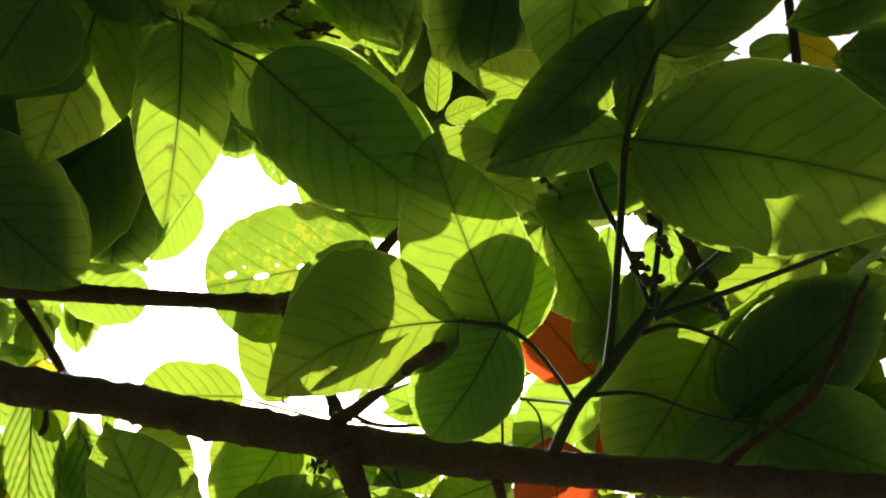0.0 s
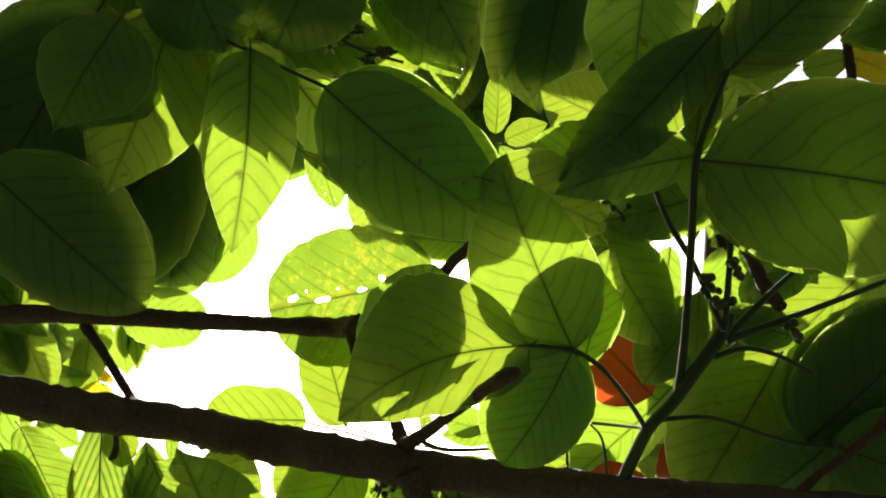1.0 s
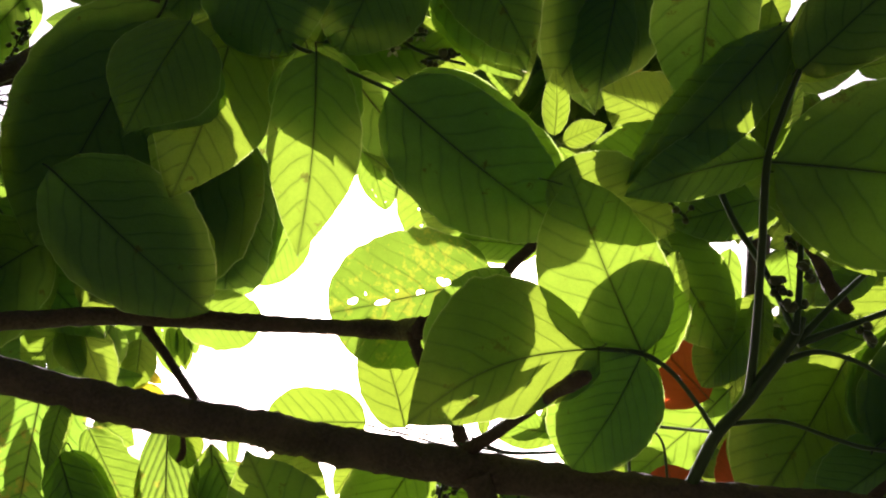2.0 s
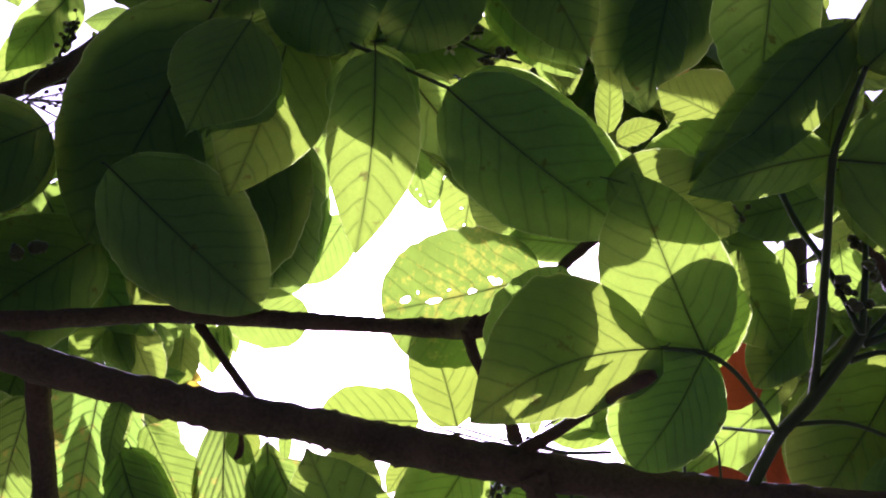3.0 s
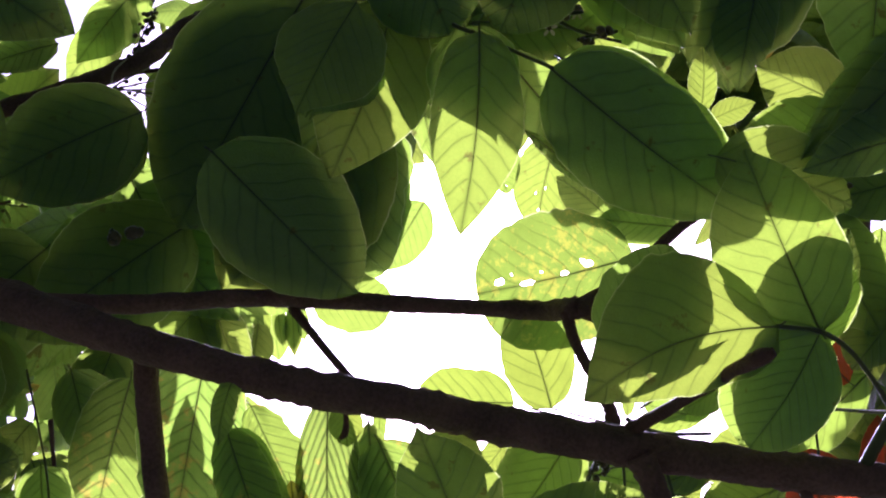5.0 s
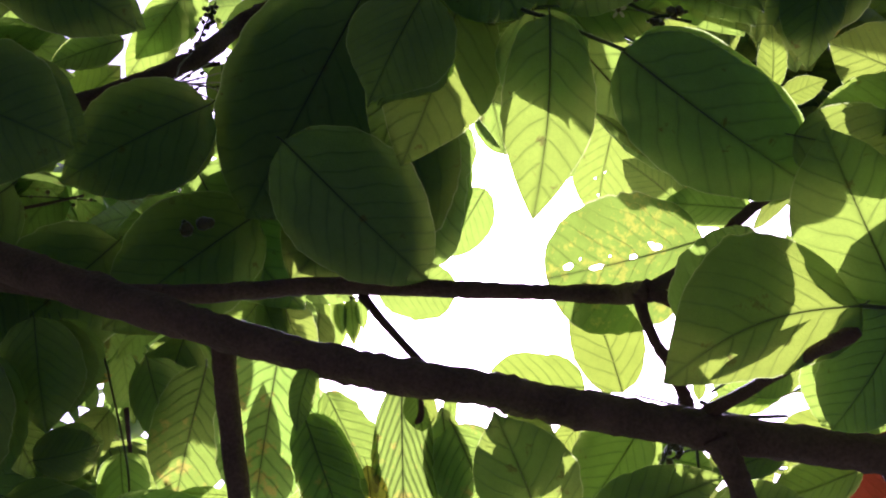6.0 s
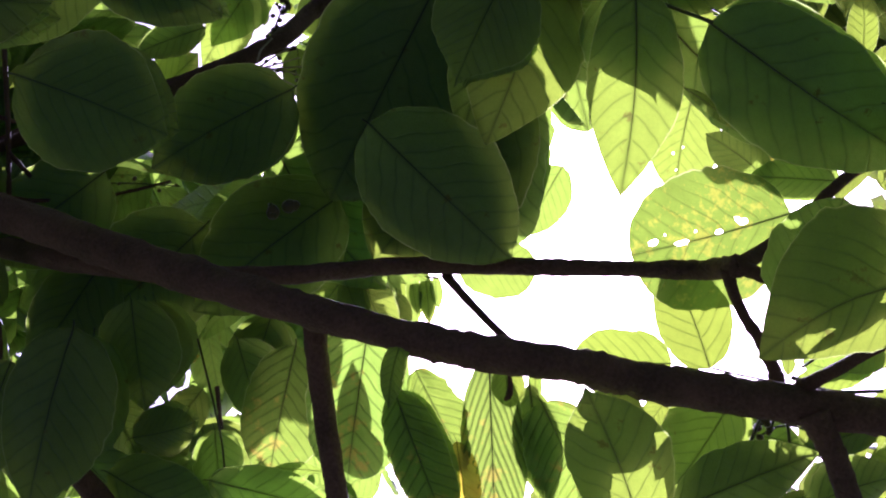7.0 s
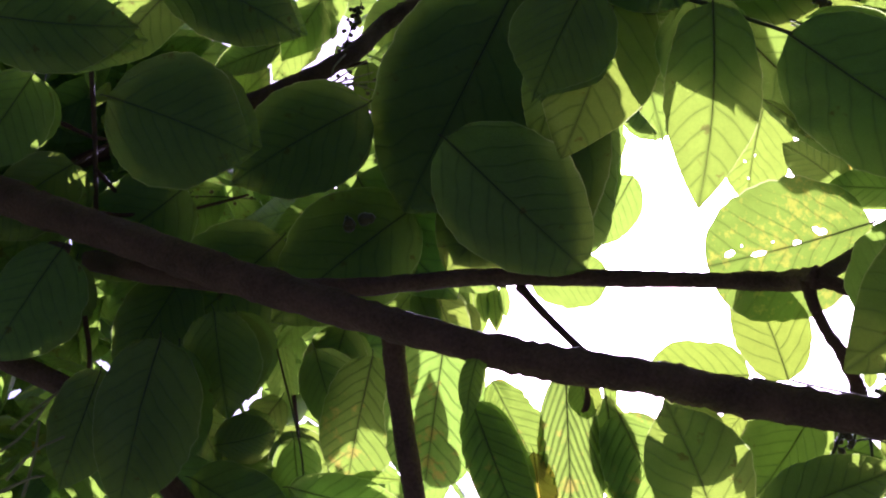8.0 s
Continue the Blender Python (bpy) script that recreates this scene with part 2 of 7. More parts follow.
def leaf(owner, base, tip, width, material=GREEN, shape="ovate", fold=14, curl=0.25, sweep=0.0, roll=0.0, stalk=0.006, label="", holes=(), ridge=0.0, fine=False, lop=0.0, slant=0.75, wave=1.4, edge=1.0):
    """One leaf of a plant: blade, with its midrib and stalk as a part of its own."""
    length = (Vector(tip) - Vector(base)).length
    seed = round((base[0] * 31 + base[1] * 17 + base[2] * 23) % 50, 3)
    nu, nv = (160, 90) if fine else (66, 20) if ridge else (28, 12)
    f = radians(fold)
    verts, faces, uvs = blade(length, width, shape, f, curl, sweep, seed, nu, nv, ridge, holes, wave, lop, slant=slant)
    end = verts[-1 - nv // 2]
    back = Matrix.Rotation(-math.atan2(end[2], end[1]), 3, "X") * (length / math.hypot(end[1], end[2]))
    verts = [tuple(back @ Vector(q)) for q in verts]
    rims = [edge * abs(2 * j / nv - 1) for _ in range(nu + 1) for j in range(nv + 1)]
    ob = mesh_object("leaf", verts, faces, material, owner, label, uvs=uvs, rims=rims)
    ob.matrix_basis = leaf_pose(base, tip, roll, owner.matrix_basis.translation)
    row = nv + 1
    line = [verts[k * row + nv // 2] for k in range(0, nu + 1, nu // 8)]
    r = 0.0006 * max(0.35, length / 0.14)
    points = [(0.2 * stalk, -stalk, 0.15 * stalk, r * 1.2)] + [(x, y, z + r * 0.45, r * (1.1 - k / 9)) for k, (x, y, z) in enumerate(line)]
    v, fc = tube(points, 18, 6)
    mesh_object("midrib", v, fc, STEM, ob)
    return ob



def flower_cluster(owner, line, count, spread, radius):
    """Small round buds on short stalks along a line, one part of the plant with its buds under it."""
    rng = random.Random(int(abs(line[0][0]) * 1e4) + count)
    a, b = Vector(line[0]), Vector(line[-1])
    at = owner.matrix_basis.translation
    points = [(*(a.lerp(b, k / 3) + Vector((0, 0, 0.002 * math.sin(k * 2)))), radius * 0.35) for k in range(4)]
    verts, faces = tube(points, 10, 6, 0.1, 1.0, at)
    axis_part = mesh_object("flower_stalk", verts, faces, STEM, owner, "stalk with small round green flower buds")
    for k in range(count):
        f = (k + 0.5) / count
        root = a.lerp(b, f)
        p = root + Vector([rng.uniform(-1, 1) for _ in range(3)]) * spread
        v, fc = tube([(*root, radius * 0.16), (*root.lerp(p, 0.6), radius * 0.15), (*p, radius * 0.2)], 4, 5, 0, 0, at)
        n0 = len(v)
        r = radius * rng.uniform(0.6, 1.05)
        for i in range(1, 5):
            for j in range(7):
                th, ph = math.pi * i / 5, 2 * math.pi * j / 7
                squash = 1.0 + 0.12 * math.cos(5 * ph)
                q = p - at + Vector((math.sin(th) * math.cos(ph) * squash, math.sin(th) * math.sin(ph) * squash, math.cos(th) * 1.15)) * r
                v.append(tuple(q))
        for i in range(3):
            for j in range(7):
                fc.append((n0 + i * 7 + j, n0 + i * 7 + (j + 1) % 7, n0 + i * 7 + 7 + (j + 1) % 7, n0 + i * 7 + 7 + j))
        fc += [tuple(range(n0 + 6, n0 - 1, -1)), tuple(range(n0 + 21, n0 + 28))]
        mesh_object("bud", v, fc, BUD, axis_part)
    return axis_part


def flower(owner, at, radius):
    """A small open flower with five narrow petals and a round middle."""
    c = Vector(at) - owner.matrix_basis.translation
    out = SEEN_FROM.normalized()
    right = out.cross(Vector((0, 0, 1))).normalized()
    up = right.cross(out)
    middle = mesh_object("flower", *tube([(*(c - out * radius * 0.3), radius * 0.12), (*c, radius * 0.3), (*(c + out * radius * 0.25), radius * 0.15)], 6, 8), BUD, owner, "small open cream flower")
    for k in range(5):
        a = 2 * math.pi * k / 5 + 0.3
        ray = right * math.cos(a) + up * math.sin(a)
        across = right * -math.sin(a) + up * math.cos(a)
        rows = [(0.2, 0.10, 0.0), (0.5, 0.22, 0.12), (0.85, 0.18, 0.05), (1.05, 0.03, -0.12)]
        v = [tuple(c + ray * radius * d + across * radius * w * s + out * radius * (h - 0.06 * abs(s))) for d, w, h in rows for s in (-1, 0, 1)]
        mesh_object("petal", v, [(3 * i + j, 3 * i + j + 1, 3 * i + j + 4, 3 * i + j + 3) for i in range(3) for j in range(2)], PETAL, middle)
    return middle


# ---- ground and trees ----
n = 40
axis = [math.copysign(abs(k / n * 2 - 1) ** 3, k - n / 2) * 400 for k in range(n + 1)]
ground = mesh_object("ground", [(x, y, 0.05 * noise.noise(Vector((x * 0.4, y * 0.4, 0)))) for x in axis for y in axis],
                     [(i * (n + 1) + j, (i + 1) * (n + 1) + j, (i + 1) * (n + 1) + j + 1, i * (n + 1) + j + 1) for i in range(n) for j in range(n)], SOIL)
tagged(ground, "dark grassy soil under the trees", "ground", kind="structure")

TREE_AT = (-2.1, 0.9, 0.0)
tree = thing("tree", TREE_AT, "leafy tree with broad green leaves and dark brown branches", "tree")
stem(tree, "trunk", [(-2.1, 0.9, 0.0, 0.11), (-2.08, 0.92, 0.7, 0.085), (-2.12, 0.95, 1.6, 0.075), (-2.2, 1.0, 2.6, 0.06), (-2.15, 1.1, 3.6, 0.04)], BARK, 40, 14, 0.12, "rough dark brown trunk")
shrub = thing("shrub", (-0.55, 1.25, 0.0), "shrub with narrow ridged leaves below the tree branch", "shrub")
red_shrub = thing("red_shrub", (0.3, 1.4, 0.0), "shrub with orange-red old leaves behind the branch", "shrub")
back_tree = thing("background_tree", (0.5, 2.0, 0.0), "shaded green tree behind the near branches", "tree")
stem(back_tree, "trunk", [(0.5, 2.0, 0.0, 0.10), (0.52, 1.98, 1.0, 0.08), (0.58, 1.9, 1.9, 0.065), (0.7, 1.75, 2.5, 0.05)], BARK, 30, 12, 0.12, "rough dark brown trunk")
for bx, by, bz in ((0.95, 1.25, 2.9), (0.75, 1.1, 3.2), (1.15, 1.7, 2.6)):
    stem(back_tree, "limb", [(0.6, 1.88, 2.0, 0.04), (0.5 * (0.68 + bx), 0.5 * (1.78 + by), 0.5 * (2.45 + bz) + 0.05, 0.025), (bx, by, bz, 0.008)], BARK, 24, 8, 0.15)
for bx, by, bz in ((-1.5, -1.2, 2.7), (-0.3, -1.8, 2.9), (1.2, -1.3, 2.9), (-0.6, -0.4, 3.7), (0.9, 0.1, 3.6), (-2.3, -0.6, 2.4)):
    stem(tree, "limb", [(-2.18, 1.0, 2.7, 0.05), (0.5 * (-2.3 + bx), 0.5 * (0.9 + by), 0.5 * (3.1 + bz) + 0.35, 0.03), (bx, by, bz, 0.008)], BARK, 30, 8, 0.15)
stem(red_shrub, "stalk", [(0.3, 1.4, 0.0, 0.02), (0.31, 1.2, 0.8, 0.014), (0.3, 1.0, 1.6, 0.008)], TWIG_BARK, 30, 8, 0.1)
stem(shrub, "stalk", [(-0.55, 1.25, 0.0, 0.02), (-0.5, 1.1, 0.8, 0.014), (-0.4, 0.8, 1.5, 0.008)], TWIG_BARK, 30, 8, 0.1)
stem(tree, "branch", [(-2.1200, 0.9600, 1.9500, 0.0500), (-1.1075, 0.5090, 2.1888, 0.0216), (-0.8404, 0.5452, 2.0739, 0.0189), (-0.6519, 0.5525, 1.9995, 0.0167), (-0.4791, 0.5508, 1.9306, 0.0147), (-0.3398, 0.5588, 1.8869, 0.0128), (-0.2520, 0.5710, 1.8691, 0.0133), (-0.1728, 0.5799, 1.8603, 0.0130), (-0.1208, 0.5978, 1.8574, 0.0138), (-0.0414, 0.5958, 1.8403, 0.0137), (0.0572, 0.5930, 1.8211, 0.0131), (0.1542, 0.5870, 1.8059, 0.0126), (0.2538, 0.5793, 1.7921, 0.0125), (0.3545, 0.5756, 1.7813, 0.0125), (0.4552, 0.5717, 1.7708, 0.0121)], BARK, 200, 18, 0.17, "thick dark brown branch")
stem(tree, "branch", [(-1.2000, 0.9300, 2.3500, 0.0180), (-0.6379, 0.5923, 1.9887, 0.0107), (-0.4659, 0.6099, 1.9756, 0.0088), (-0.3263, 0.6369, 2.0046, 0.0079), (-0.2341, 0.6231, 1.9907, 0.0077), (-0.1746, 0.6149, 1.9805, 0.0071), (-0.1259, 0.6065, 1.9714, 0.0066), (-0.0679, 0.6031, 1.9657, 0.0080), (-0.0440, 0.5677, 1.9406, 0.0090)], BARK, 120, 18, 0.17, "dark brown side branch")
stem(tree, "branch", [(-2.1800, 1.0200, 2.7500, 0.0400), (-1.1816, 0.7379, 2.1797, 0.0119), (-0.9832, 0.7152, 2.2384, 0.0117), (-0.7506, 0.6893, 2.2958, 0.0107), (-0.6115, 0.6630, 2.3239, 0.0105), (-0.5087, 0.6383, 2.3543, 0.0103), (-0.4747, 0.6489, 2.4339, 0.0108), (-0.3976, 0.6106, 2.4259, 0.0098), (-0.3053, 0.5662, 2.4233, 0.0102), (-0.1701, 0.5119, 2.4434, 0.0087)], BARK, 100, 18, 0.17, "dark brown upper branch")
stem(tree, "twig", [(-0.0440, 0.5677, 1.9406, 0.0068), (0.0060, 0.5850, 1.9890, 0.0056), (0.0390, 0.5690, 2.0180, 0.0046), (0.0666, 0.5552, 2.0330, 0.0042), (0.1060, 0.5448, 2.0500, 0.0034)], TWIG_BARK, 28, 10, 0.15)
stem(tree, "twig", [(-0.0440, 0.5677, 1.9406, 0.0062), (-0.0135, 0.5724, 1.9272, 0.0052), (0.0229, 0.5633, 1.9061, 0.0044)], TWIG_BARK, 20, 10, 0.15)
stem(tree, "twig", [(-0.0523, 0.5714, 1.9416, 0.0056), (-0.0471, 0.5879, 1.9300, 0.0047), (-0.0361, 0.6092, 1.9193, 0.0041), (-0.0253, 0.6243, 1.9114, 0.0046), (-0.0210, 0.6346, 1.9034, 0.0039), (-0.0142, 0.6433, 1.8964, 0.0054), (-0.0108, 0.6534, 1.8882, 0.0059)], TWIG_BARK, 36, 10, 0.25)
stem(tree, "twig", [(-0.2845, 0.6411, 1.9969, 0.0049), (-0.2613, 0.6409, 1.9657, 0.0039), (-0.2265, 0.6195, 1.9123, 0.0036), (-0.2097, 0.5919, 1.8818, 0.0038)], TWIG_BARK, 28, 10, 0.12)
stem(tree, "twig", [(-0.0136, 0.5915, 1.8452, 0.0056), (0.0074, 0.5584, 1.8422, 0.0046), (0.0257, 0.5202, 1.8364, 0.0043), (0.0410, 0.4916, 1.8326, 0.0043), (0.0517, 0.4744, 1.8296, 0.0054), (0.0580, 0.4679, 1.8291, 0.0030)], TWIG_BARK, 28, 10, 0.25, "brown twig with a knobbly broken end")
stem(tree, "twig", [(0.2618, 0.5773, 1.7932, 0.0062), (0.2776, 0.5640, 1.8061, 0.0031), (0.3188, 0.5335, 1.8271, 0.0036), (0.3415, 0.4997, 1.8546, 0.0031), (0.3528, 0.4777, 1.8780, 0.0025), (0.3613, 0.4660, 1.8901, 0.0016)], TWIG_BARK, 28, 10, 0.4, "reddish brown bare twig")
stem(tree, "branch", [(-0.0058, 0.5911, 1.8251, 0.0117), (0.0010, 0.5980, 1.8085, 0.0091), (0.0077, 0.6061, 1.7907, 0.0083), (0.0191, 0.6319, 1.7519, 0.0082)], BARK, 28, 10, 0.12)
stem(tree, "branch", [(-0.3743, 0.5638, 1.9082, 0.0097), (-0.3731, 0.5870, 1.8808, 0.0093), (-0.3678, 0.6221, 1.8399, 0.0089), (-0.3560, 0.6600, 1.7814, 0.0087), (-0.3465, 0.6935, 1.7277, 0.0086)], BARK, 28, 10, 0.08)
stem(tree, "twig", [(0.1036, 0.5940, 1.8055, 0.0044), (0.1070, 0.5971, 1.7938, 0.0040), (0.1134, 0.6125, 1.7752, 0.0033)], BARK, 28, 10, 0.1)
stem(tree, "branch", [(-0.8797, 0.6106, 1.9529, 0.0121), (-0.7745, 0.6412, 1.9190, 0.0113), (-0.6942, 0.6626, 1.8879, 0.0106), (-0.6081, 0.7110, 1.8270, 0.0103), (-0.5414, 0.7301, 1.7628, 0.0090)], BARK, 28, 10, 0.1)
stem(tree, "shoot", [(0.1440, 0.5830, 1.8119, 0.0047), (0.1513, 0.5627, 1.8233, 0.0046), (0.1591, 0.5424, 1.8332, 0.0046), (0.1740, 0.5248, 1.8434, 0.0047), (0.1879, 0.5049, 1.8563, 0.0050), (0.2051, 0.4874, 1.8737, 0.0050), (0.2107, 0.4779, 1.8837, 0.0036)], STEM, 28, 8, 0.05, "dark green shoot")
stem(tree, "stalk", [(0.1768, 0.5238, 1.8441, 0.0034), (0.1798, 0.4921, 1.8721, 0.0029), (0.1824, 0.4469, 1.9157, 0.0028), (0.1839, 0.4049, 1.9557, 0.0026), (0.1937, 0.3824, 1.9799, 0.0022), (0.2052, 0.3619, 2.0016, 0.0019)], STEM, 28, 8, 0)
stem(tree, "stalk", [(0.2083, 0.4903, 1.8700, 0.0030), (0.2342, 0.4864, 1.8782, 0.0024), (0.2675, 0.4802, 1.8879, 0.0022), (0.3117, 0.4744, 1.9031, 0.0020), (0.3531, 0.4692, 1.9182, 0.0018)], STEM, 28, 8, 0)
stem(tree, "stalk", [(0.2090, 0.4884, 1.8720, 0.0028), (0.2318, 0.4814, 1.8919, 0.0023), (0.2513, 0.4777, 1.9084, 0.0021), (0.2733, 0.4732, 1.9255, 0.0018)], STEM, 28, 8, 0)
stem(tree, "stalk", [(0.1995, 0.4982, 1.8622, 0.0024), (0.2209, 0.4928, 1.8652, 0.0018), (0.2463, 0.4984, 1.8627, 0.0017), (0.2722, 0.5087, 1.8547, 0.0014)], STEM, 28, 8, 0)
stem(tree, "stalk", [(0.1628, 0.5367, 1.8361, 0.0020), (0.2013, 0.5341, 1.8363, 0.0015), (0.2446, 0.5555, 1.8359, 0.0015), (0.2774, 0.5749, 1.8393, 0.0016), (0.3114, 0.5831, 1.8402, 0.0016)], STEM, 28, 8, 0)
stem(tree, "stalk", [(0.1587, 0.5445, 1.8308, 0.0022), (0.1415, 0.5225, 1.8432, 0.0017), (0.1216, 0.5017, 1.8546, 0.0017), (0.1033, 0.4916, 1.8613, 0.0019), (0.0854, 0.4870, 1.8616, 0.0016), (0.0684, 0.4794, 1.8576, 0.0014)], STEM, 28, 8, 0)
stem(tree, "stalk", [(0.1595, 0.5426, 1.8328, 0.0015), (0.1530, 0.5771, 1.8555, 0.0013), (0.1419, 0.6115, 1.8788, 0.0014), (0.1215, 0.6466, 1.9027, 0.0012)], STEM, 28, 8, 0)
stem(tree, "stalk", [(-0.0577, 0.6645, 1.9100, 0.0009), (-0.0406, 0.6585, 1.9005, 0.0009), (-0.0137, 0.6361, 1.8785, 0.0008), (0.0161, 0.6216, 1.8625, 0.0008)], STEM, 28, 8, 0)
stem(tree, "stalk", [(-0.0892, 0.6555, 1.9073, 0.0009), (-0.0590, 0.6505, 1.8957, 0.0009), (-0.0228, 0.6291, 1.8719, 0.0008)], STEM, 28, 8, 0)
stem(tree, "stalk", [(-0.0048, 0.6327, 1.8815, 0.0019), (0.0222, 0.6391, 1.8725, 0.0017), (0.0639, 0.6463, 1.8765, 0.0014)], STEM, 28, 8, 0)
stem(tree, "stalk", [(-0.1277, 0.3900, 2.0534, 0.0015), (-0.0993, 0.3983, 2.0422, 0.0013), (-0.0685, 0.4065, 2.0309, 0.0015)], STEM, 28, 8, 0)
stem(tree, "stalk", [(-0.1530, 0.4003, 2.0885, 0.0013), (-0.1394, 0.3936, 2.0651, 0.0015), (-0.1277, 0.3905, 2.0528, 0.0015)], STEM, 28, 8, 0)
stem(tree, "stalk", [(-0.0628, 0.4117, 2.0992, 0.0016), (-0.0432, 0.4176, 2.0913, 0.0013), (-0.0126, 0.4221, 2.0841, 0.0013)], STEM, 28, 8, 0)
stem(tree, "stalk", [(0.2038, 0.4803, 1.8707, 0.0024), (0.2072, 0.4726, 1.8869, 0.0024), (0.2127, 0.4639, 1.9106, 0.0022), (0.2189, 0.4577, 1.9376, 0.0021), (0.2223, 0.4516, 1.9572, 0.0019)], STEM, 28, 8, 0)
stem(tree, "stalk", [(0.2027, 0.4794, 1.8724, 0.0020), (0.1967, 0.4739, 1.8990, 0.0022), (0.1914, 0.4718, 1.9278, 0.0025), (0.1839, 0.4740, 1.9665, 0.0026), (0.1809, 0.4761, 2.0090, 0.0025)], STEM, 28, 8, 0)
stem(tree, "twig", [(0.2898, 0.5497, 1.9461, 0.0048), (0.2747, 0.5358, 1.9556, 0.0059), (0.2633, 0.5212, 1.9707, 0.0047), (0.2555, 0.5132, 1.9835, 0.0042), (0.2504, 0.5037, 2.0037, 0.0035)], TWIG_BARK, 28, 10, 0.15)
stem(tree, "twig", [(0.5320, 0.6468, 2.3594, 0.0055), (0.5266, 0.6202, 2.3906, 0.0055), (0.5190, 0.5893, 2.4270, 0.0055)], TWIG_BARK, 28, 10, 0.1)
stem(tree, "stalk", [(0.1236, 0.6366, 1.8986, 0.0012), (0.1253, 0.6672, 1.8635, 0.0014), (0.1264, 0.6764, 1.8529, 0.0014)], STEM, 28, 8, 0)
stem(tree, "stalk", [(0.1402, 0.6751, 1.9285, 0.0009), (0.1552, 0.6810, 1.9195, 0.0009), (0.1654, 0.6893, 1.9085, 0.0012), (0.1693, 0.7087, 1.8858, 0.0012)], STEM, 28, 8, 0)
stem(tree, "stalk", [(-0.0441, 0.7103, 1.8373, 0.0014), (-0.0298, 0.6944, 1.8595, 0.0014), (-0.0231, 0.6597, 1.8710, 0.0014)], STEM, 28, 8, 0)
stem(tree, "stalk", [(-0.0026, 0.6801, 1.8827, 0.0014), (0.0001, 0.6922, 1.8687, 0.0014), (0.0010, 0.7042, 1.8546, 0.0011)], STEM, 28, 8, 0)
stem(tree, "stalk", [(0.0345, 0.6907, 1.8782, 0.0011), (0.0386, 0.7030, 1.8644, 0.0014), (0.0470, 0.7218, 1.8437, 0.0014)], STEM, 28, 8, 0)
stem(tree, "stalk", [(0.0178, 0.6792, 1.9197, 0.0012), (0.0423, 0.6917, 1.9417, 0.0012), (0.0677, 0.7065, 1.9611, 0.0009)], STEM, 28, 8, 0)
stem(tree, "stalk", [(-0.0251, 0.6935, 1.8616, 0.0009), (-0.0045, 0.6992, 1.8751, 0.0009), (0.0210, 0.7145, 1.8782, 0.0009), (0.0529, 0.7397, 1.8551, 0.0009)], STEM, 28, 8, 0)
stem(tree, "stalk", [(-0.3132, 0.5804, 1.8862, 0.0011), (-0.3072, 0.5797, 1.8725, 0.0013), (-0.3005, 0.5817, 1.8559, 0.0011)], STEM, 28, 8, 0)
stem(tree, "twig", [(-0.7304, 0.5027, 2.2064, 0.0027), (-0.7286, 0.5605, 2.1390, 0.0027), (-0.7303, 0.6176, 2.0713, 0.0027)], TWIG_BARK, 28, 10, 0.1)
stem(tree, "twig", [(-0.6234, 0.6880, 2.3380, 0.0045), (-0.5451, 0.6765, 2.3765, 0.0039), (-0.5027, 0.6772, 2.3893, 0.0026)], TWIG_BARK, 28, 10, 0.1)
stem(tree, "stalk", [(-0.5151, 0.6643, 1.9459, 0.0010), (-0.4920, 0.7184, 1.8705, 0.0010), (-0.4904, 0.7550, 1.8270, 0.0010)], STEM, 28, 8, 0)
stem(back_tree, "twig", [(-0.7550, 0.5701, 2.0671, 0.0026), (-0.7118, 0.6123, 2.0814, 0.0022), (-0.6427, 0.6313, 2.1014, 0.0018), (-0.5878, 0.6488, 2.1368, 0.0014)], TWIG_BARK, 24, 6, 0.2)
stem(back_tree, "twig", [(-0.7282, 0.5794, 2.1163, 0.0026), (-0.7141, 0.6168, 2.1084, 0.0022), (-0.6889, 0.6479, 2.0799, 0.0018), (-0.6938, 0.6744, 2.0627, 0.0014)], TWIG_BARK, 24, 6, 0.2)
stem(back_tree, "twig", [(-0.7018, 0.5813, 2.1677, 0.0026), (-0.7376, 0.5831, 2.1531, 0.0022), (-0.7622, 0.5794, 2.1187, 0.0018), (-0.7956, 0.5782, 2.1047, 0.0014)], TWIG_BARK, 24, 6, 0.2)
stem(back_tree, "twig", [(-0.7723, 0.5449, 2.1563, 0.0026), (-0.7372, 0.5850, 2.1675, 0.0022), (-0.6706, 0.6021, 2.1874, 0.0018)], TWIG_BARK, 24, 6, 0.2)
stem(back_tree, "twig", [(-0.5354, 0.7719, 1.9600, 0.0026), (-0.5332, 0.8022, 1.9302, 0.0022), (-0.5173, 0.8265, 1.8708, 0.0018)], TWIG_BARK, 24, 6, 0.2)
stem(back_tree, "twig", [(-0.7045, 0.6267, 1.9610, 0.0026), (-0.7057, 0.6610, 1.9314, 0.0022), (-0.7047, 0.6847, 1.8701, 0.0018)], TWIG_BARK, 24, 6, 0.2)
stem(back_tree, "stalk", [(-0.7404, 0.6398, 1.8223, 0.0016), (-0.7269, 0.6417, 1.8404, 0.0013), (-0.7081, 0.6358, 1.8780, 0.0010)], DRY, 18, 6, 0.15, "thin pale stalk")
stem(back_tree, "stalk", [(-0.7344, 0.6546, 1.8024, 0.0016), (-0.7182, 0.6542, 1.8302, 0.0013), (-0.6959, 0.6607, 1.8510, 0.0010)], DRY, 18, 6, 0.15, "thin pale stalk")
stem(back_tree, "stalk", [(-0.7369, 0.6574, 1.7919, 0.0016), (-0.7197, 0.6638, 1.8083, 0.0013), (-0.7086, 0.6695, 1.8146, 0.0010)], DRY, 18, 6, 0.15, "thin pale stalk")
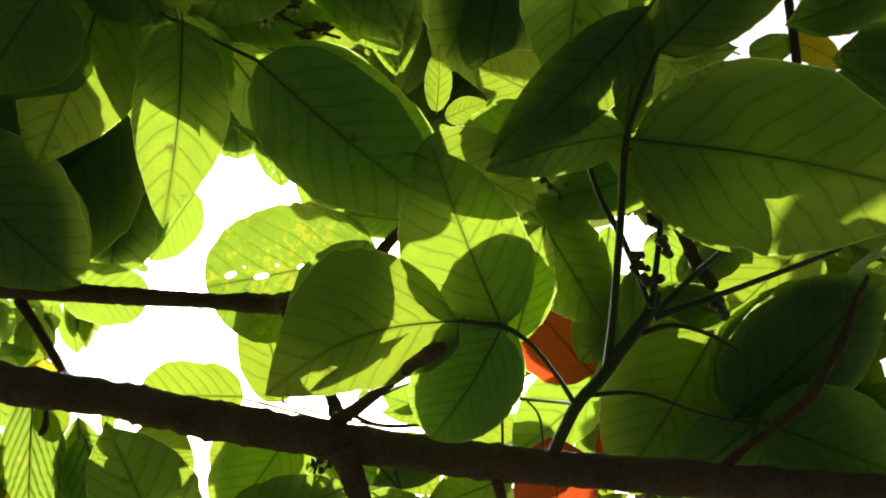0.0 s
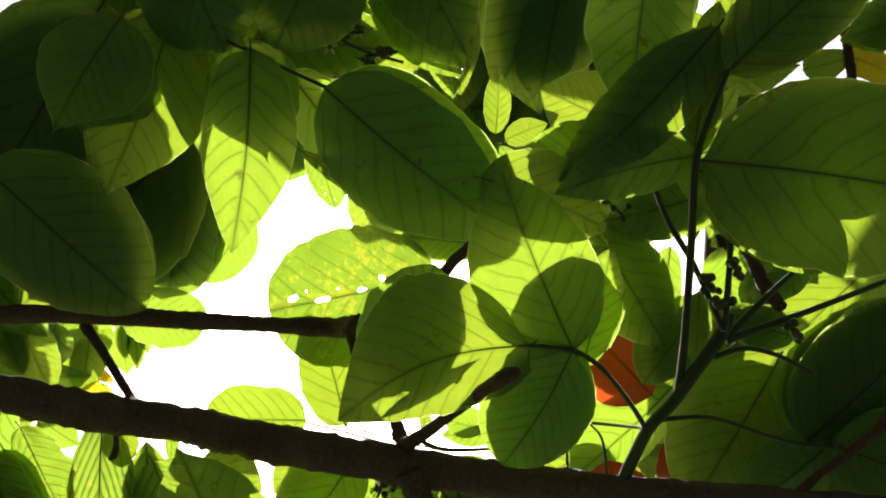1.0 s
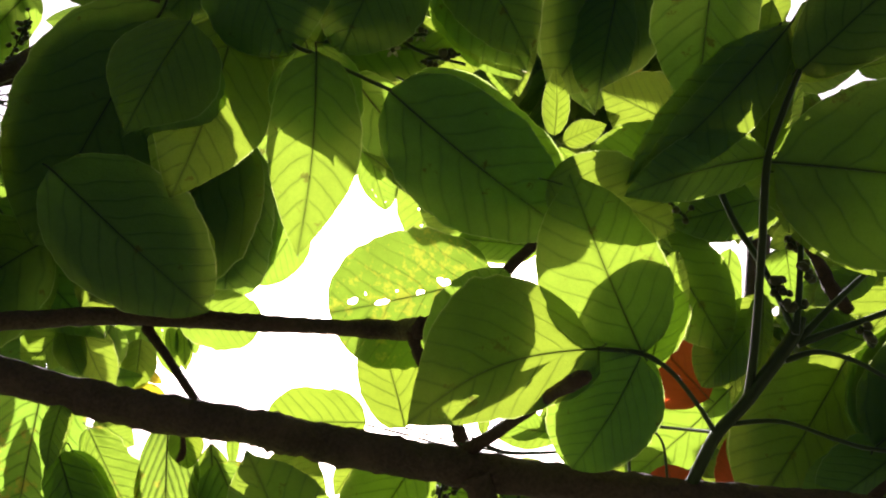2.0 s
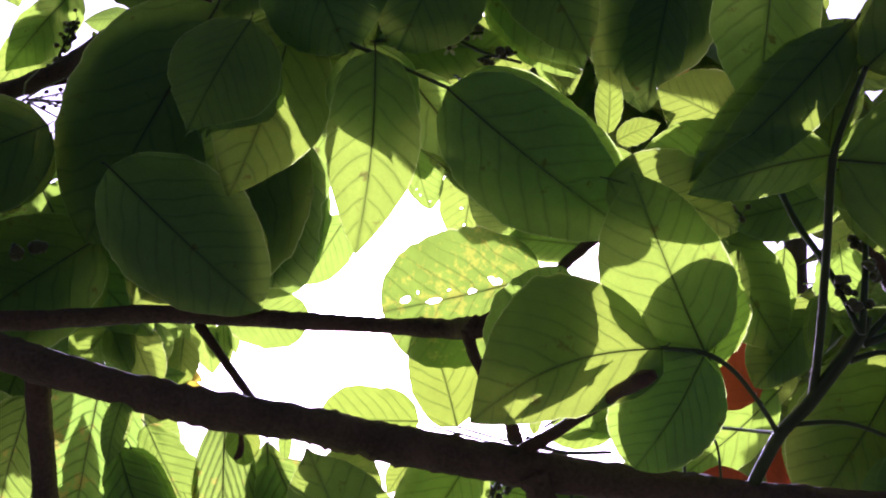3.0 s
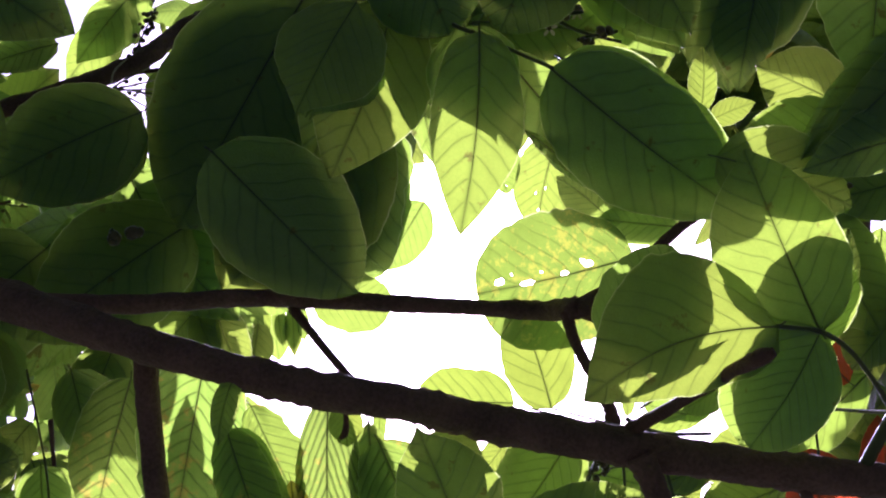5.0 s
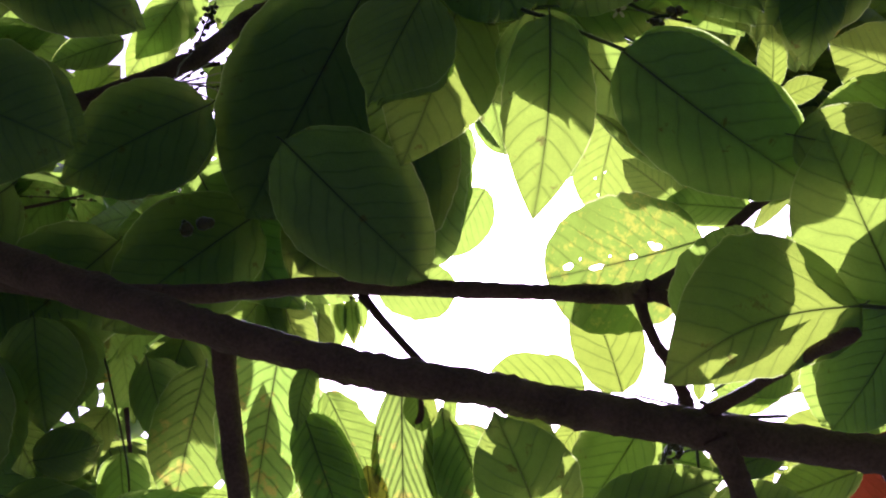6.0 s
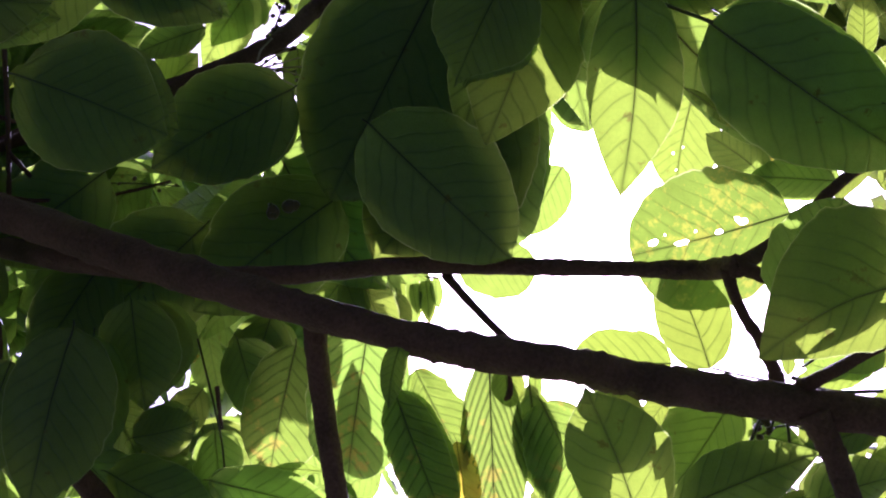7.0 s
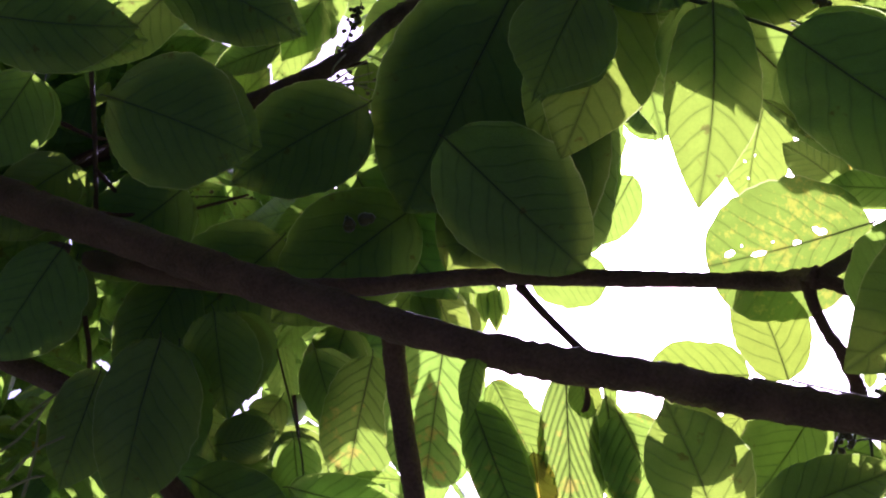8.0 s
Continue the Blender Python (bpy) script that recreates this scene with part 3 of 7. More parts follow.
stem(back_tree, "stalk", [(-0.7408, 0.6413, 1.8457, 0.0016), (-0.7286, 0.6416, 1.8635, 0.0013), (-0.7081, 0.6435, 1.8887, 0.0010)], DRY, 18, 6, 0.15, "thin pale stalk")
stem(back_tree, "stalk", [(-0.7276, 0.6764, 1.7967, 0.0016), (-0.7235, 0.6640, 1.8295, 0.0013), (-0.7222, 0.6493, 1.8591, 0.0010)], DRY, 18, 6, 0.15, "thin pale stalk")
stem(tree, "stalk", [(-0.5002, 0.5930, 2.2465, 0.0012), (-0.4739, 0.5939, 2.2429, 0.0010), (-0.4465, 0.5993, 2.2352, 0.0007)], DRY, 14, 6, 0.1, "thin pale stalk")
stem(tree, "stalk", [(-0.5003, 0.5939, 2.2457, 0.0012), (-0.4751, 0.5889, 2.2465, 0.0010), (-0.4496, 0.5827, 2.2475, 0.0007)], DRY, 14, 6, 0.1, "thin pale stalk")
stem(tree, "stalk", [(-0.5015, 0.5945, 2.2447, 0.0012), (-0.4898, 0.6017, 2.2302, 0.0010), (-0.4711, 0.6056, 2.2209, 0.0007)], DRY, 14, 6, 0.1, "thin pale stalk")
stem(tree, "stalk", [(-0.4971, 0.5928, 2.2479, 0.0012), (-0.4786, 0.5823, 2.2503, 0.0010), (-0.4544, 0.5721, 2.2540, 0.0007)], DRY, 14, 6, 0.1, "thin pale stalk")
stem(tree, "stalk", [(-0.4939, 0.5965, 2.2463, 0.0012), (-0.4719, 0.6029, 2.2364, 0.0010), (-0.4499, 0.6088, 2.2262, 0.0007)], DRY, 14, 6, 0.1, "thin pale stalk")
stem(tree, "stalk", [(-0.5020, 0.5935, 2.2454, 0.0012), (-0.5039, 0.6003, 2.2254, 0.0010), (-0.5009, 0.6062, 2.2079, 0.0007)], DRY, 14, 6, 0.1, "thin pale stalk")
stem(tree, "stalk", [(-0.4915, 0.5962, 2.2475, 0.0012), (-0.4649, 0.5942, 2.2461, 0.0010), (-0.4457, 0.5911, 2.2422, 0.0007)], DRY, 14, 6, 0.1, "thin pale stalk")
stem(tree, "stalk", [(-0.4991, 0.5894, 2.2498, 0.0012), (-0.4914, 0.5743, 2.2514, 0.0010), (-0.4756, 0.5613, 2.2543, 0.0007)], DRY, 14, 6, 0.1, "thin pale stalk")
stem(tree, "twig", [(-0.5551, 1.1229, 2.3597, 0.0030), (-0.4716, 1.1148, 2.3566, 0.0030), (-0.4132, 1.1054, 2.3585, 0.0023), (-0.3756, 1.1033, 2.3553, 0.0015)], TWIG_BARK, 28, 10, 0.1)
stem(shrub, "stalk", [(-0.2215, 0.5849, 1.8663, 0.0012), (-0.2194, 0.5950, 1.8551, 0.0019), (-0.2205, 0.6009, 1.8478, 0.0027), (-0.2240, 0.6031, 1.8442, 0.0012)], TWIG_BARK, 28, 10, 0.2, "curled brown hanging stalk")

# Leaves with edge=0.0 are hidden extras, added toward the sun to darken others.
leaf(tree, (-0.0705, 0.4091, 2.0346), (0.0614, 0.4672, 1.9456), 0.0969, GREEN, "ovate", fold=10, curl=0.2, sweep=0.02, roll=0)
# Added behind the leaf above so that its shadow falls there.
leaf(tree, (-0.0599, 0.4193, 2.0595), (0.0723, 0.4756, 1.9672), 0.0856, GREEN, "ovate", fold=10, curl=0.2, sweep=0.02, roll=0)
leaf(tree, (0.1010, 0.4910, 1.8623), (0.0520, 0.4136, 1.9533), 0.0863, GREEN, "ovate", fold=8, curl=0.31, sweep=-0.02, roll=0, lop=-0.07)
leaf(tree, (0.0692, 0.4793, 1.8575), (-0.0549, 0.5093, 1.8190), 0.0930, GREEN, "pointed", fold=8, curl=0.4, sweep=0.105, roll=0, lop=0.22)
leaf(tree, (0.0999, 0.4926, 1.8606), (0.0530, 0.5368, 1.8020), 0.0751, GREEN, "round", fold=8, curl=0.28, sweep=-0.02, roll=-14, lop=-0.04)
leaf(tree, (0.1045, 0.5198, 1.8927), (0.0597, 0.5662, 1.8334), 0.0696, GREEN, "oval", fold=8, curl=0.2, edge=0.0)
leaf(tree, (0.1182, 0.5377, 1.8814), (0.1386, 0.4806, 1.9455), 0.0361, GREEN, "oval", fold=8, curl=0.2, edge=0.0)
leaf(tree, (0.1877, 0.4038, 1.9564), (0.3649, 0.3719, 1.8749), 0.1285, GREEN, "ovate", fold=9, curl=0.2, sweep=-0.025, roll=8)
leaf(tree, (0.1961, 0.4279, 1.9734), (0.2741, 0.4564, 1.9023), 0.0476, GREEN, "oval", fold=8, curl=0.2, edge=0.0)
# Extra leaf toward the sun, casting broad shade on the large one above.
leaf(tree, (0.1771, 0.4308, 1.9727), (0.3627, 0.3707, 1.9526), 0.0840, GREEN, "ovate", fold=9, curl=0.2, sweep=0.026, roll=-14)
leaf(tree, (0.2079, 0.3677, 2.0071), (0.2888, 0.2683, 2.0293), 0.0649, GREEN, "oval", fold=8, curl=0.3, sweep=-0.02, roll=0, lop=0.0)
leaf(tree, (0.2120, 0.3754, 2.0196), (0.2848, 0.2859, 2.0396), 0.0584, GREEN, "oval", fold=8, curl=0.3, roll=-3, edge=0.0)
leaf(tree, (0.2120, 0.3880, 2.0309), (0.2848, 0.2986, 2.0509), 0.0584, GREEN, "oval", fold=8, curl=0.3, roll=3, edge=0.0)
leaf(tree, (0.1890, 0.4075, 1.9663), (0.0861, 0.4157, 1.9350), 0.0448, GREEN, "ovate", fold=12, curl=0.1, sweep=0.03, roll=-10, lop=0.08)
leaf(tree, (0.2025, 0.3481, 2.0330), (0.0924, 0.4172, 1.9431), 0.0433, GREEN, "ovate", fold=4, curl=0.1, sweep=-0.023, roll=8, lop=-0.2)
leaf(tree, (0.1975, 0.3564, 2.0390), (0.0917, 0.4228, 1.9527), 0.0400, GREEN, "ovate", fold=4, curl=0.10, roll=8, edge=0.0)
leaf(tree, (0.1975, 0.3668, 2.0483), (0.0917, 0.4332, 1.9621), 0.0400, GREEN, "ovate", fold=4, curl=0.10, roll=4, edge=0.0)
leaf(tree, (0.1882, 0.4132, 1.9721), (0.1967, 0.3584, 2.0308), 0.0346, GREEN, "oval", fold=10, curl=0.1, sweep=0.0, roll=0, lop=0.0)
leaf(tree, (0.1886, 0.4194, 1.9831), (0.1962, 0.3701, 2.0359), 0.0312, GREEN, "oval", fold=10, curl=0.1, roll=-3, edge=0.0)
leaf(tree, (0.1886, 0.4283, 1.9911), (0.1962, 0.3790, 2.0439), 0.0312, GREEN, "oval", fold=10, curl=0.1, roll=3, edge=0.0)
leaf(tree, (0.2108, 0.3702, 2.0355), (0.1903, 0.4107, 1.9925), 0.0247, GREEN, "lance", fold=10, curl=0.08, sweep=-0.014, roll=-4, lop=0.04)
leaf(tree, (0.2100, 0.3746, 2.0434), (0.1861, 0.4216, 1.9935), 0.0250, GREEN, "lance", fold=10, curl=0.08, roll=-6, edge=0.0)
leaf(tree, (0.2100, 0.3824, 2.0504), (0.1861, 0.4294, 2.0005), 0.0250, GREEN, "lance", fold=10, curl=0.08, roll=-1, edge=0.0)
leaf(tree, (0.1737, 0.3353, 2.1362), (0.1518, 0.4172, 2.0179), 0.0792, GREEN, "ovate", fold=8, curl=0.39, sweep=0.02, roll=0, lop=-0.02)
leaf(tree, (0.1733, 0.4772, 2.0695), (0.0994, 0.4555, 2.0987), 0.0668, GREEN, "ovate", fold=8, curl=0.23, sweep=0.009, roll=6, lop=0.08)
leaf(tree, (0.1685, 0.4643, 2.0245), (0.0723, 0.4796, 2.0296), 0.0658, GREEN, "ovate", fold=8, curl=0.35, sweep=0.031, roll=12, lop=-0.03)
leaf(tree, (0.1606, 0.4759, 2.0364), (0.0779, 0.4891, 2.0408), 0.0579, GREEN, "ovate", fold=8, curl=0.35, roll=8, edge=0.0)
leaf(tree, (0.0699, 0.5144, 2.1105), (0.0704, 0.4754, 2.1534), 0.0246, YOUNG, "ovate", fold=20, curl=0.39, sweep=0.031, roll=-13, lop=-0.07, label="bright young leaf")
leaf(tree, (0.0783, 0.5180, 2.1059), (0.1150, 0.5065, 2.1159), 0.0236, YOUNG, "ovate", fold=20, curl=0.26, sweep=-0.025, roll=-4, lop=-0.04, label="bright young leaf")
leaf(tree, (0.0739, 0.5215, 2.1024), (0.0973, 0.5436, 2.0763), 0.0206, YOUNG, "lance", fold=20, curl=0.17, sweep=-0.023, roll=-5, lop=-0.08, label="bright young leaf")
leaf(tree, (-0.1204, 0.4434, 2.1429), (0.0102, 0.4492, 2.1270), 0.0700, GREEN, "ovate", fold=12, curl=0.34, sweep=-0.001, roll=-5, lop=0.04)
leaf(tree, (-0.1303, 0.4544, 2.1565), (-0.0179, 0.4593, 2.1428), 0.0616, GREEN, "ovate", fold=12, curl=0.34, roll=-9, edge=0.0)
leaf(tree, (-0.1303, 0.4648, 2.1658), (-0.0179, 0.4697, 2.1522), 0.0616, GREEN, "ovate", fold=12, curl=0.34, roll=-4, edge=0.0)
leaf(tree, (-0.0650, 0.3425, 2.1457), (-0.1065, 0.3956, 2.0606), 0.0834, GREEN, "round", fold=16, curl=0.38, sweep=-0.005, roll=-1, lop=-0.08)
leaf(tree, (-0.0646, 0.3555, 2.1514), (-0.1003, 0.4011, 2.0782), 0.0734, GREEN, "round", fold=16, curl=0.38, roll=1, edge=0.0)
leaf(tree, (-0.0646, 0.3685, 2.1631), (-0.1003, 0.4141, 2.0899), 0.0734, GREEN, "round", fold=16, curl=0.38, roll=-4, edge=0.0)
leaf(tree, (-0.0310, 0.3482, 2.1667), (0.0347, 0.4049, 2.0698), 0.0751, GREEN, "ovate", fold=12, curl=0.3, sweep=-0.028, roll=8, lop=-0.01)
leaf(tree, (-0.0358, 0.3623, 2.1797), (0.0339, 0.4224, 2.0770), 0.0727, GREEN, "ovate", fold=12, curl=0.30, roll=7, edge=0.0)
leaf(tree, (-0.0358, 0.3753, 2.1914), (0.0339, 0.4354, 2.0887), 0.0727, GREEN, "ovate", fold=12, curl=0.30, roll=11, edge=0.0)
leaf(tree, (-0.0358, 0.3883, 2.2031), (0.0339, 0.4484, 2.1004), 0.0727, GREEN, "ovate", fold=12, curl=0.30, roll=10, edge=0.0)
leaf(tree, (-0.1873, 0.3349, 2.1332), (-0.1434, 0.3985, 2.0601), 0.0985, GREEN, "round", fold=20, curl=0.43, sweep=-0.013, roll=5, lop=-0.04)
leaf(tree, (-0.1845, 0.3530, 2.1344), (-0.1467, 0.4077, 2.0715), 0.0867, GREEN, "round", fold=20, curl=0.43, roll=7, edge=0.0)
leaf(tree, (-0.1845, 0.3634, 2.1438), (-0.1467, 0.4181, 2.0808), 0.0867, GREEN, "round", fold=20, curl=0.43, roll=5, edge=0.0)
leaf(tree, (-0.1845, 0.3738, 2.1531), (-0.1467, 0.4285, 2.0902), 0.0867, GREEN, "round", fold=20, curl=0.43, roll=2, edge=0.0)
leaf(tree, (-0.1216, 0.3853, 2.0470), (-0.1351, 0.4892, 1.9451), 0.0674, GREEN, "pointed", fold=9, curl=0.3, sweep=-0.03, roll=0, lop=0.0)
# Extra leaf behind, there for the pointed shadow on the leaf above.
leaf(tree, (-0.1324, 0.4039, 2.0799), (-0.1090, 0.4632, 2.0087), 0.0702, GREEN, "drip", fold=8, curl=0.16, sweep=0.026, roll=0)
leaf(tree, (-0.1864, 0.4247, 2.1386), (-0.1541, 0.5086, 2.0290), 0.0469, GREEN, "drip", fold=16, curl=0.08, sweep=-0.01, roll=8, lop=0.02)
leaf(tree, (-0.1956, 0.4193, 2.1670), (-0.1679, 0.4914, 2.0728), 0.0413, GREEN, "drip", fold=16, curl=0.08, roll=9, edge=0.0)
leaf(tree, (-0.1956, 0.4297, 2.1764), (-0.1679, 0.5019, 2.0822), 0.0413, GREEN, "drip", fold=16, curl=0.08, roll=10, edge=0.0)
leaf(tree, (-0.1857, 0.3928, 2.0928), (-0.2342, 0.4855, 1.9997), 0.0914, GREEN, "pointed", fold=6, curl=0.15, sweep=-0.03, roll=0, lop=0.0)
# Shade caster added behind the left half of the leaf above.
leaf(tree, (-0.2145, 0.4260, 2.1541), (-0.2607, 0.5228, 2.0509), 0.0605, GREEN, "ovate", fold=16, curl=0.43, sweep=-0.022, roll=-4, lop=0.06)
leaf(tree, (-0.2082, 0.3670, 2.0548), (-0.2488, 0.4101, 1.9806), 0.0818, GREEN, "drip", fold=20, curl=0.27, sweep=0.012, roll=0)
leaf(tree, (-0.2113, 0.3829, 2.0602), (-0.2462, 0.4200, 1.9963), 0.0720, GREEN, "drip", fold=20, curl=0.27, roll=2, edge=0.0)
leaf(tree, (-0.2113, 0.3933, 2.0695), (-0.2462, 0.4304, 2.0057), 0.0720, GREEN, "drip", fold=20, curl=0.27, roll=-2, edge=0.0)
leaf(tree, (-0.2113, 0.4037, 2.0789), (-0.2462, 0.4408, 2.0150), 0.0720, GREEN, "drip", fold=20, curl=0.27, roll=1, edge=0.0)
leaf(tree, (-0.3276, 0.4777, 2.0224), (-0.2219, 0.6002, 1.9802), 0.1155, GREEN, "oval", fold=12, curl=0.19, sweep=0.0, roll=4, lop=0.0)
leaf(tree, (-0.3223, 0.4965, 2.0316), (-0.2272, 0.6067, 1.9937), 0.1039, GREEN, "oval", fold=12, curl=0.19, roll=1, edge=0.0)
leaf(tree, (-0.3223, 0.5091, 2.0430), (-0.2272, 0.6193, 2.0050), 0.1039, GREEN, "oval", fold=12, curl=0.19, roll=7, edge=0.0)
leaf(tree, (-0.2732, 0.4581, 2.2131), (-0.4006, 0.6236, 2.0768), 0.1807, GREEN, "oval", fold=10, curl=0.15, sweep=0.0, roll=0, lop=0.0)
leaf(tree, (-0.2796, 0.4790, 2.2176), (-0.3942, 0.6279, 2.0950), 0.1626, GREEN, "oval", fold=10, curl=0.15, roll=-3, edge=0.0)
leaf(tree, (-0.2796, 0.4917, 2.2290), (-0.3942, 0.6405, 2.1064), 0.1626, GREEN, "oval", fold=10, curl=0.15, roll=3, edge=0.0)
leaf(tree, (-0.2796, 0.5043, 2.2404), (-0.3942, 0.6532, 2.1178), 0.1626, GREEN, "oval", fold=10, curl=0.15, roll=-3, edge=0.0)
leaf(tree, (-0.2187, 0.5962, 2.1988), (-0.3662, 0.6883, 2.0524), 0.1517, GREEN, "oval", fold=10, curl=0.15, sweep=0.0, roll=0, lop=0.0)
leaf(tree, (-0.2261, 0.6135, 2.2029), (-0.3589, 0.6963, 2.0710), 0.1365, GREEN, "oval", fold=10, curl=0.15, roll=-3, edge=0.0)
leaf(tree, (-0.2261, 0.6261, 2.2143), (-0.3589, 0.7089, 2.0824), 0.1365, GREEN, "oval", fold=10, curl=0.15, roll=3, edge=0.0)
leaf(tree, (-0.2261, 0.6387, 2.2256), (-0.3589, 0.7216, 2.0938), 0.1365, GREEN, "oval", fold=10, curl=0.15, roll=-3, edge=0.0)
leaf(tree, (-0.2232, 0.6013, 2.2276), (-0.2494, 0.7486, 2.1143), 0.0968, GREEN, "blunt", fold=14, curl=0.25, sweep=0.0, roll=0, lop=0.05, wave=3.2)
leaf(tree, (-0.2245, 0.6213, 2.2333), (-0.2481, 0.7539, 2.1314), 0.0871, GREEN, "blunt", fold=14, curl=0.25, roll=-3, edge=0.0)
leaf(tree, (-0.2245, 0.6340, 2.2447), (-0.2481, 0.7665, 2.1428), 0.0871, GREEN, "blunt", fold=14, curl=0.25, roll=3, edge=0.0)
leaf(tree, (-0.2245, 0.6466, 2.2561), (-0.2481, 0.7791, 2.1541), 0.0871, GREEN, "blunt", fold=14, curl=0.25, roll=-3, edge=0.0)
leaf(back_tree, (-0.2894, 0.6474, 2.2050), (-0.2442, 0.7593, 2.1357), 0.0942, GREEN, "oval", fold=12, curl=0.2, sweep=0.0, roll=0, lop=0.0)
leaf(back_tree, (-0.2872, 0.6657, 2.2129), (-0.2465, 0.7664, 2.1506), 0.0848, GREEN, "oval", fold=12, curl=0.2, roll=-3, edge=0.0)
leaf(back_tree, (-0.2872, 0.6783, 2.2243), (-0.2465, 0.7790, 2.1619), 0.0848, GREEN, "oval", fold=12, curl=0.2, roll=3, edge=0.0)
leaf(back_tree, (-0.1785, 0.7449, 2.2327), (-0.2245, 0.7908, 2.1692), 0.0580, GREEN, "oval", fold=10, curl=0.2, sweep=0.0, roll=0, lop=0.0)
leaf(back_tree, (-0.2860, 0.7218, 2.0815), (-0.2077, 0.7566, 2.0872), 0.0631, GREEN, "blunt", fold=8, curl=0.1, sweep=0.0, roll=0, lop=0.1)
leaf(tree, (0.0218, 0.6295, 2.0481), (-0.1225, 0.6029, 1.9827), 0.1187, BLOTCHED, "blunt", fold=8, curl=0.15, sweep=-0.01, roll=0, lop=-0.04, holes=[(0.86, 0.575, 0.03, 0.03), (0.7, 0.505, 0.042, 0.016), (0.47, 0.515, 0.026, 0.016), (0.31, 0.545, 0.03, 0.026), (0.335, 0.57, 0.016, 0.022), (0.6, 0.56, 0.008, 0.008), (0.78, 0.6, 0.006, 0.006)], fine=True, label="yellow-blotched leaf with insect holes")
leaf(tree, (-0.0576, 0.6776, 1.9179), (-0.0905, 0.6411, 2.0126), 0.0621, YOUNG, "ovate", fold=8, curl=0.2, sweep=0.029, roll=-5, lop=0.01, label="bright young leaf")
leaf(tree, (-0.0900, 0.6657, 1.9158), (-0.1723, 0.6530, 1.9100), 0.0570, YOUNG, "blunt", fold=8, curl=0.15, sweep=0.0, roll=0, lop=0.0, label="bright young leaf")
leaf(tree, (-0.1026, 0.4364, 2.0898), (-0.0042, 0.4974, 1.9857), 0.0544, GREEN, "ovate", fold=12, curl=0.25, sweep=0.015, roll=-1, lop=-0.02)
leaf(back_tree, (0.0047, 0.6168, 2.0770), (-0.0479, 0.5891, 2.1113), 0.0418, GREEN, "ovate", fold=12, curl=0.29, sweep=0.034, roll=-7)
leaf(tree, (0.0652, 0.6137, 2.0698), (-0.0113, 0.6104, 2.0769), 0.0392, GREEN, "oval", fold=10, curl=0.2, sweep=0.0, roll=0, lop=0.0)
leaf(tree, (0.0614, 0.6262, 2.0816), (-0.0075, 0.6232, 2.0879), 0.0353, GREEN, "oval", fold=10, curl=0.2, roll=-3, edge=0.0)
leaf(back_tree, (-0.0177, 0.7613, 2.3686), (-0.0437, 0.8391, 2.2726), 0.0850, GREEN, "round", fold=6, curl=0.17, sweep=0.023, roll=0, lop=-0.09, holes=[(0.55, 0.47, 0.01, 0.008), (0.62, 0.6, 0.012, 0.01), (0.78, 0.52, 0.01, 0.01)], fine=True)
leaf(tree, (-0.0887, 0.4408, 2.0037), (-0.0458, 0.4744, 1.9869), 0.0122, BLOTCHED, "lance", fold=30, curl=0.15, sweep=-0.032, roll=-1, label="yellow-blotched leaf with insect holes")
leaf(back_tree, (-0.0096, 0.6054, 2.1340), (0.0163, 0.6356, 2.1028), 0.0233, YELLOW, "ovate", fold=12, curl=0.34, sweep=-0.001, roll=-6, lop=0.09, label="yellowing leaf")
leaf(back_tree, (-0.0076, 0.6182, 2.1419), (0.0147, 0.6442, 2.1151), 0.0205, GREEN, "ovate", fold=12, curl=0.34, roll=-3, edge=0.0)
leaf(tree, (0.1481, 0.5589, 2.0529), (0.2240, 0.6421, 1.9759), 0.0761, GREEN, "oval", fold=9, curl=0.3, sweep=0.0, roll=0, lop=0.0)
leaf(tree, (0.1519, 0.5757, 2.0604), (0.2202, 0.6506, 1.9911), 0.0684, GREEN, "oval", fold=9, curl=0.3, roll=-3, edge=0.0)
leaf(tree, (0.1519, 0.5843, 2.0866), (0.2150, 0.6099, 2.0386), 0.0568, GREEN, "oval", fold=8, curl=0.2, edge=0.0)
leaf(tree, (0.2315, 0.5926, 2.0508), (0.2192, 0.6566, 1.9785), 0.0320, GREEN, "oval", fold=8, curl=0.2, edge=0.0)
leaf(tree, (0.2639, 0.6288, 2.0151), (0.2086, 0.6809, 1.9618), 0.0663, GREEN, "round", fold=12, curl=0.06, sweep=-0.003, roll=-7, lop=0.07)
leaf(tree, (0.2632, 0.6433, 2.0168), (0.2155, 0.6881, 1.9710), 0.0584, GREEN, "round", fold=12, curl=0.06, roll=-5, edge=0.0)
leaf(tree, (0.2632, 0.6537, 2.0262), (0.2155, 0.6985, 1.9804), 0.0584, GREEN, "round", fold=12, curl=0.06, roll=-8, edge=0.0)
leaf(back_tree, (0.2008, 0.6301, 2.0630), (0.2172, 0.6721, 2.0156), 0.0423, YOUNG, "ovate", fold=20, curl=0.39, sweep=-0.002, roll=10, lop=0.03, label="bright young leaf")
leaf(tree, (0.1515, 0.5671, 2.0615), (0.2153, 0.5784, 2.0443), 0.0169, YOUNG, "lance", fold=12, curl=0.41, sweep=0.018, roll=-1, lop=-0.04, label="bright young leaf")
leaf(tree, (0.2621, 0.5168, 2.0492), (0.1585, 0.5402, 2.0310), 0.0591, GREEN, "ovate", fold=8, curl=0.33, sweep=-0.015, roll=-2, lop=0.05)
leaf(tree, (0.2582, 0.5260, 2.0571), (0.1690, 0.5461, 2.0414), 0.0520, GREEN, "ovate", fold=8, curl=0.33, roll=-2, edge=0.0)
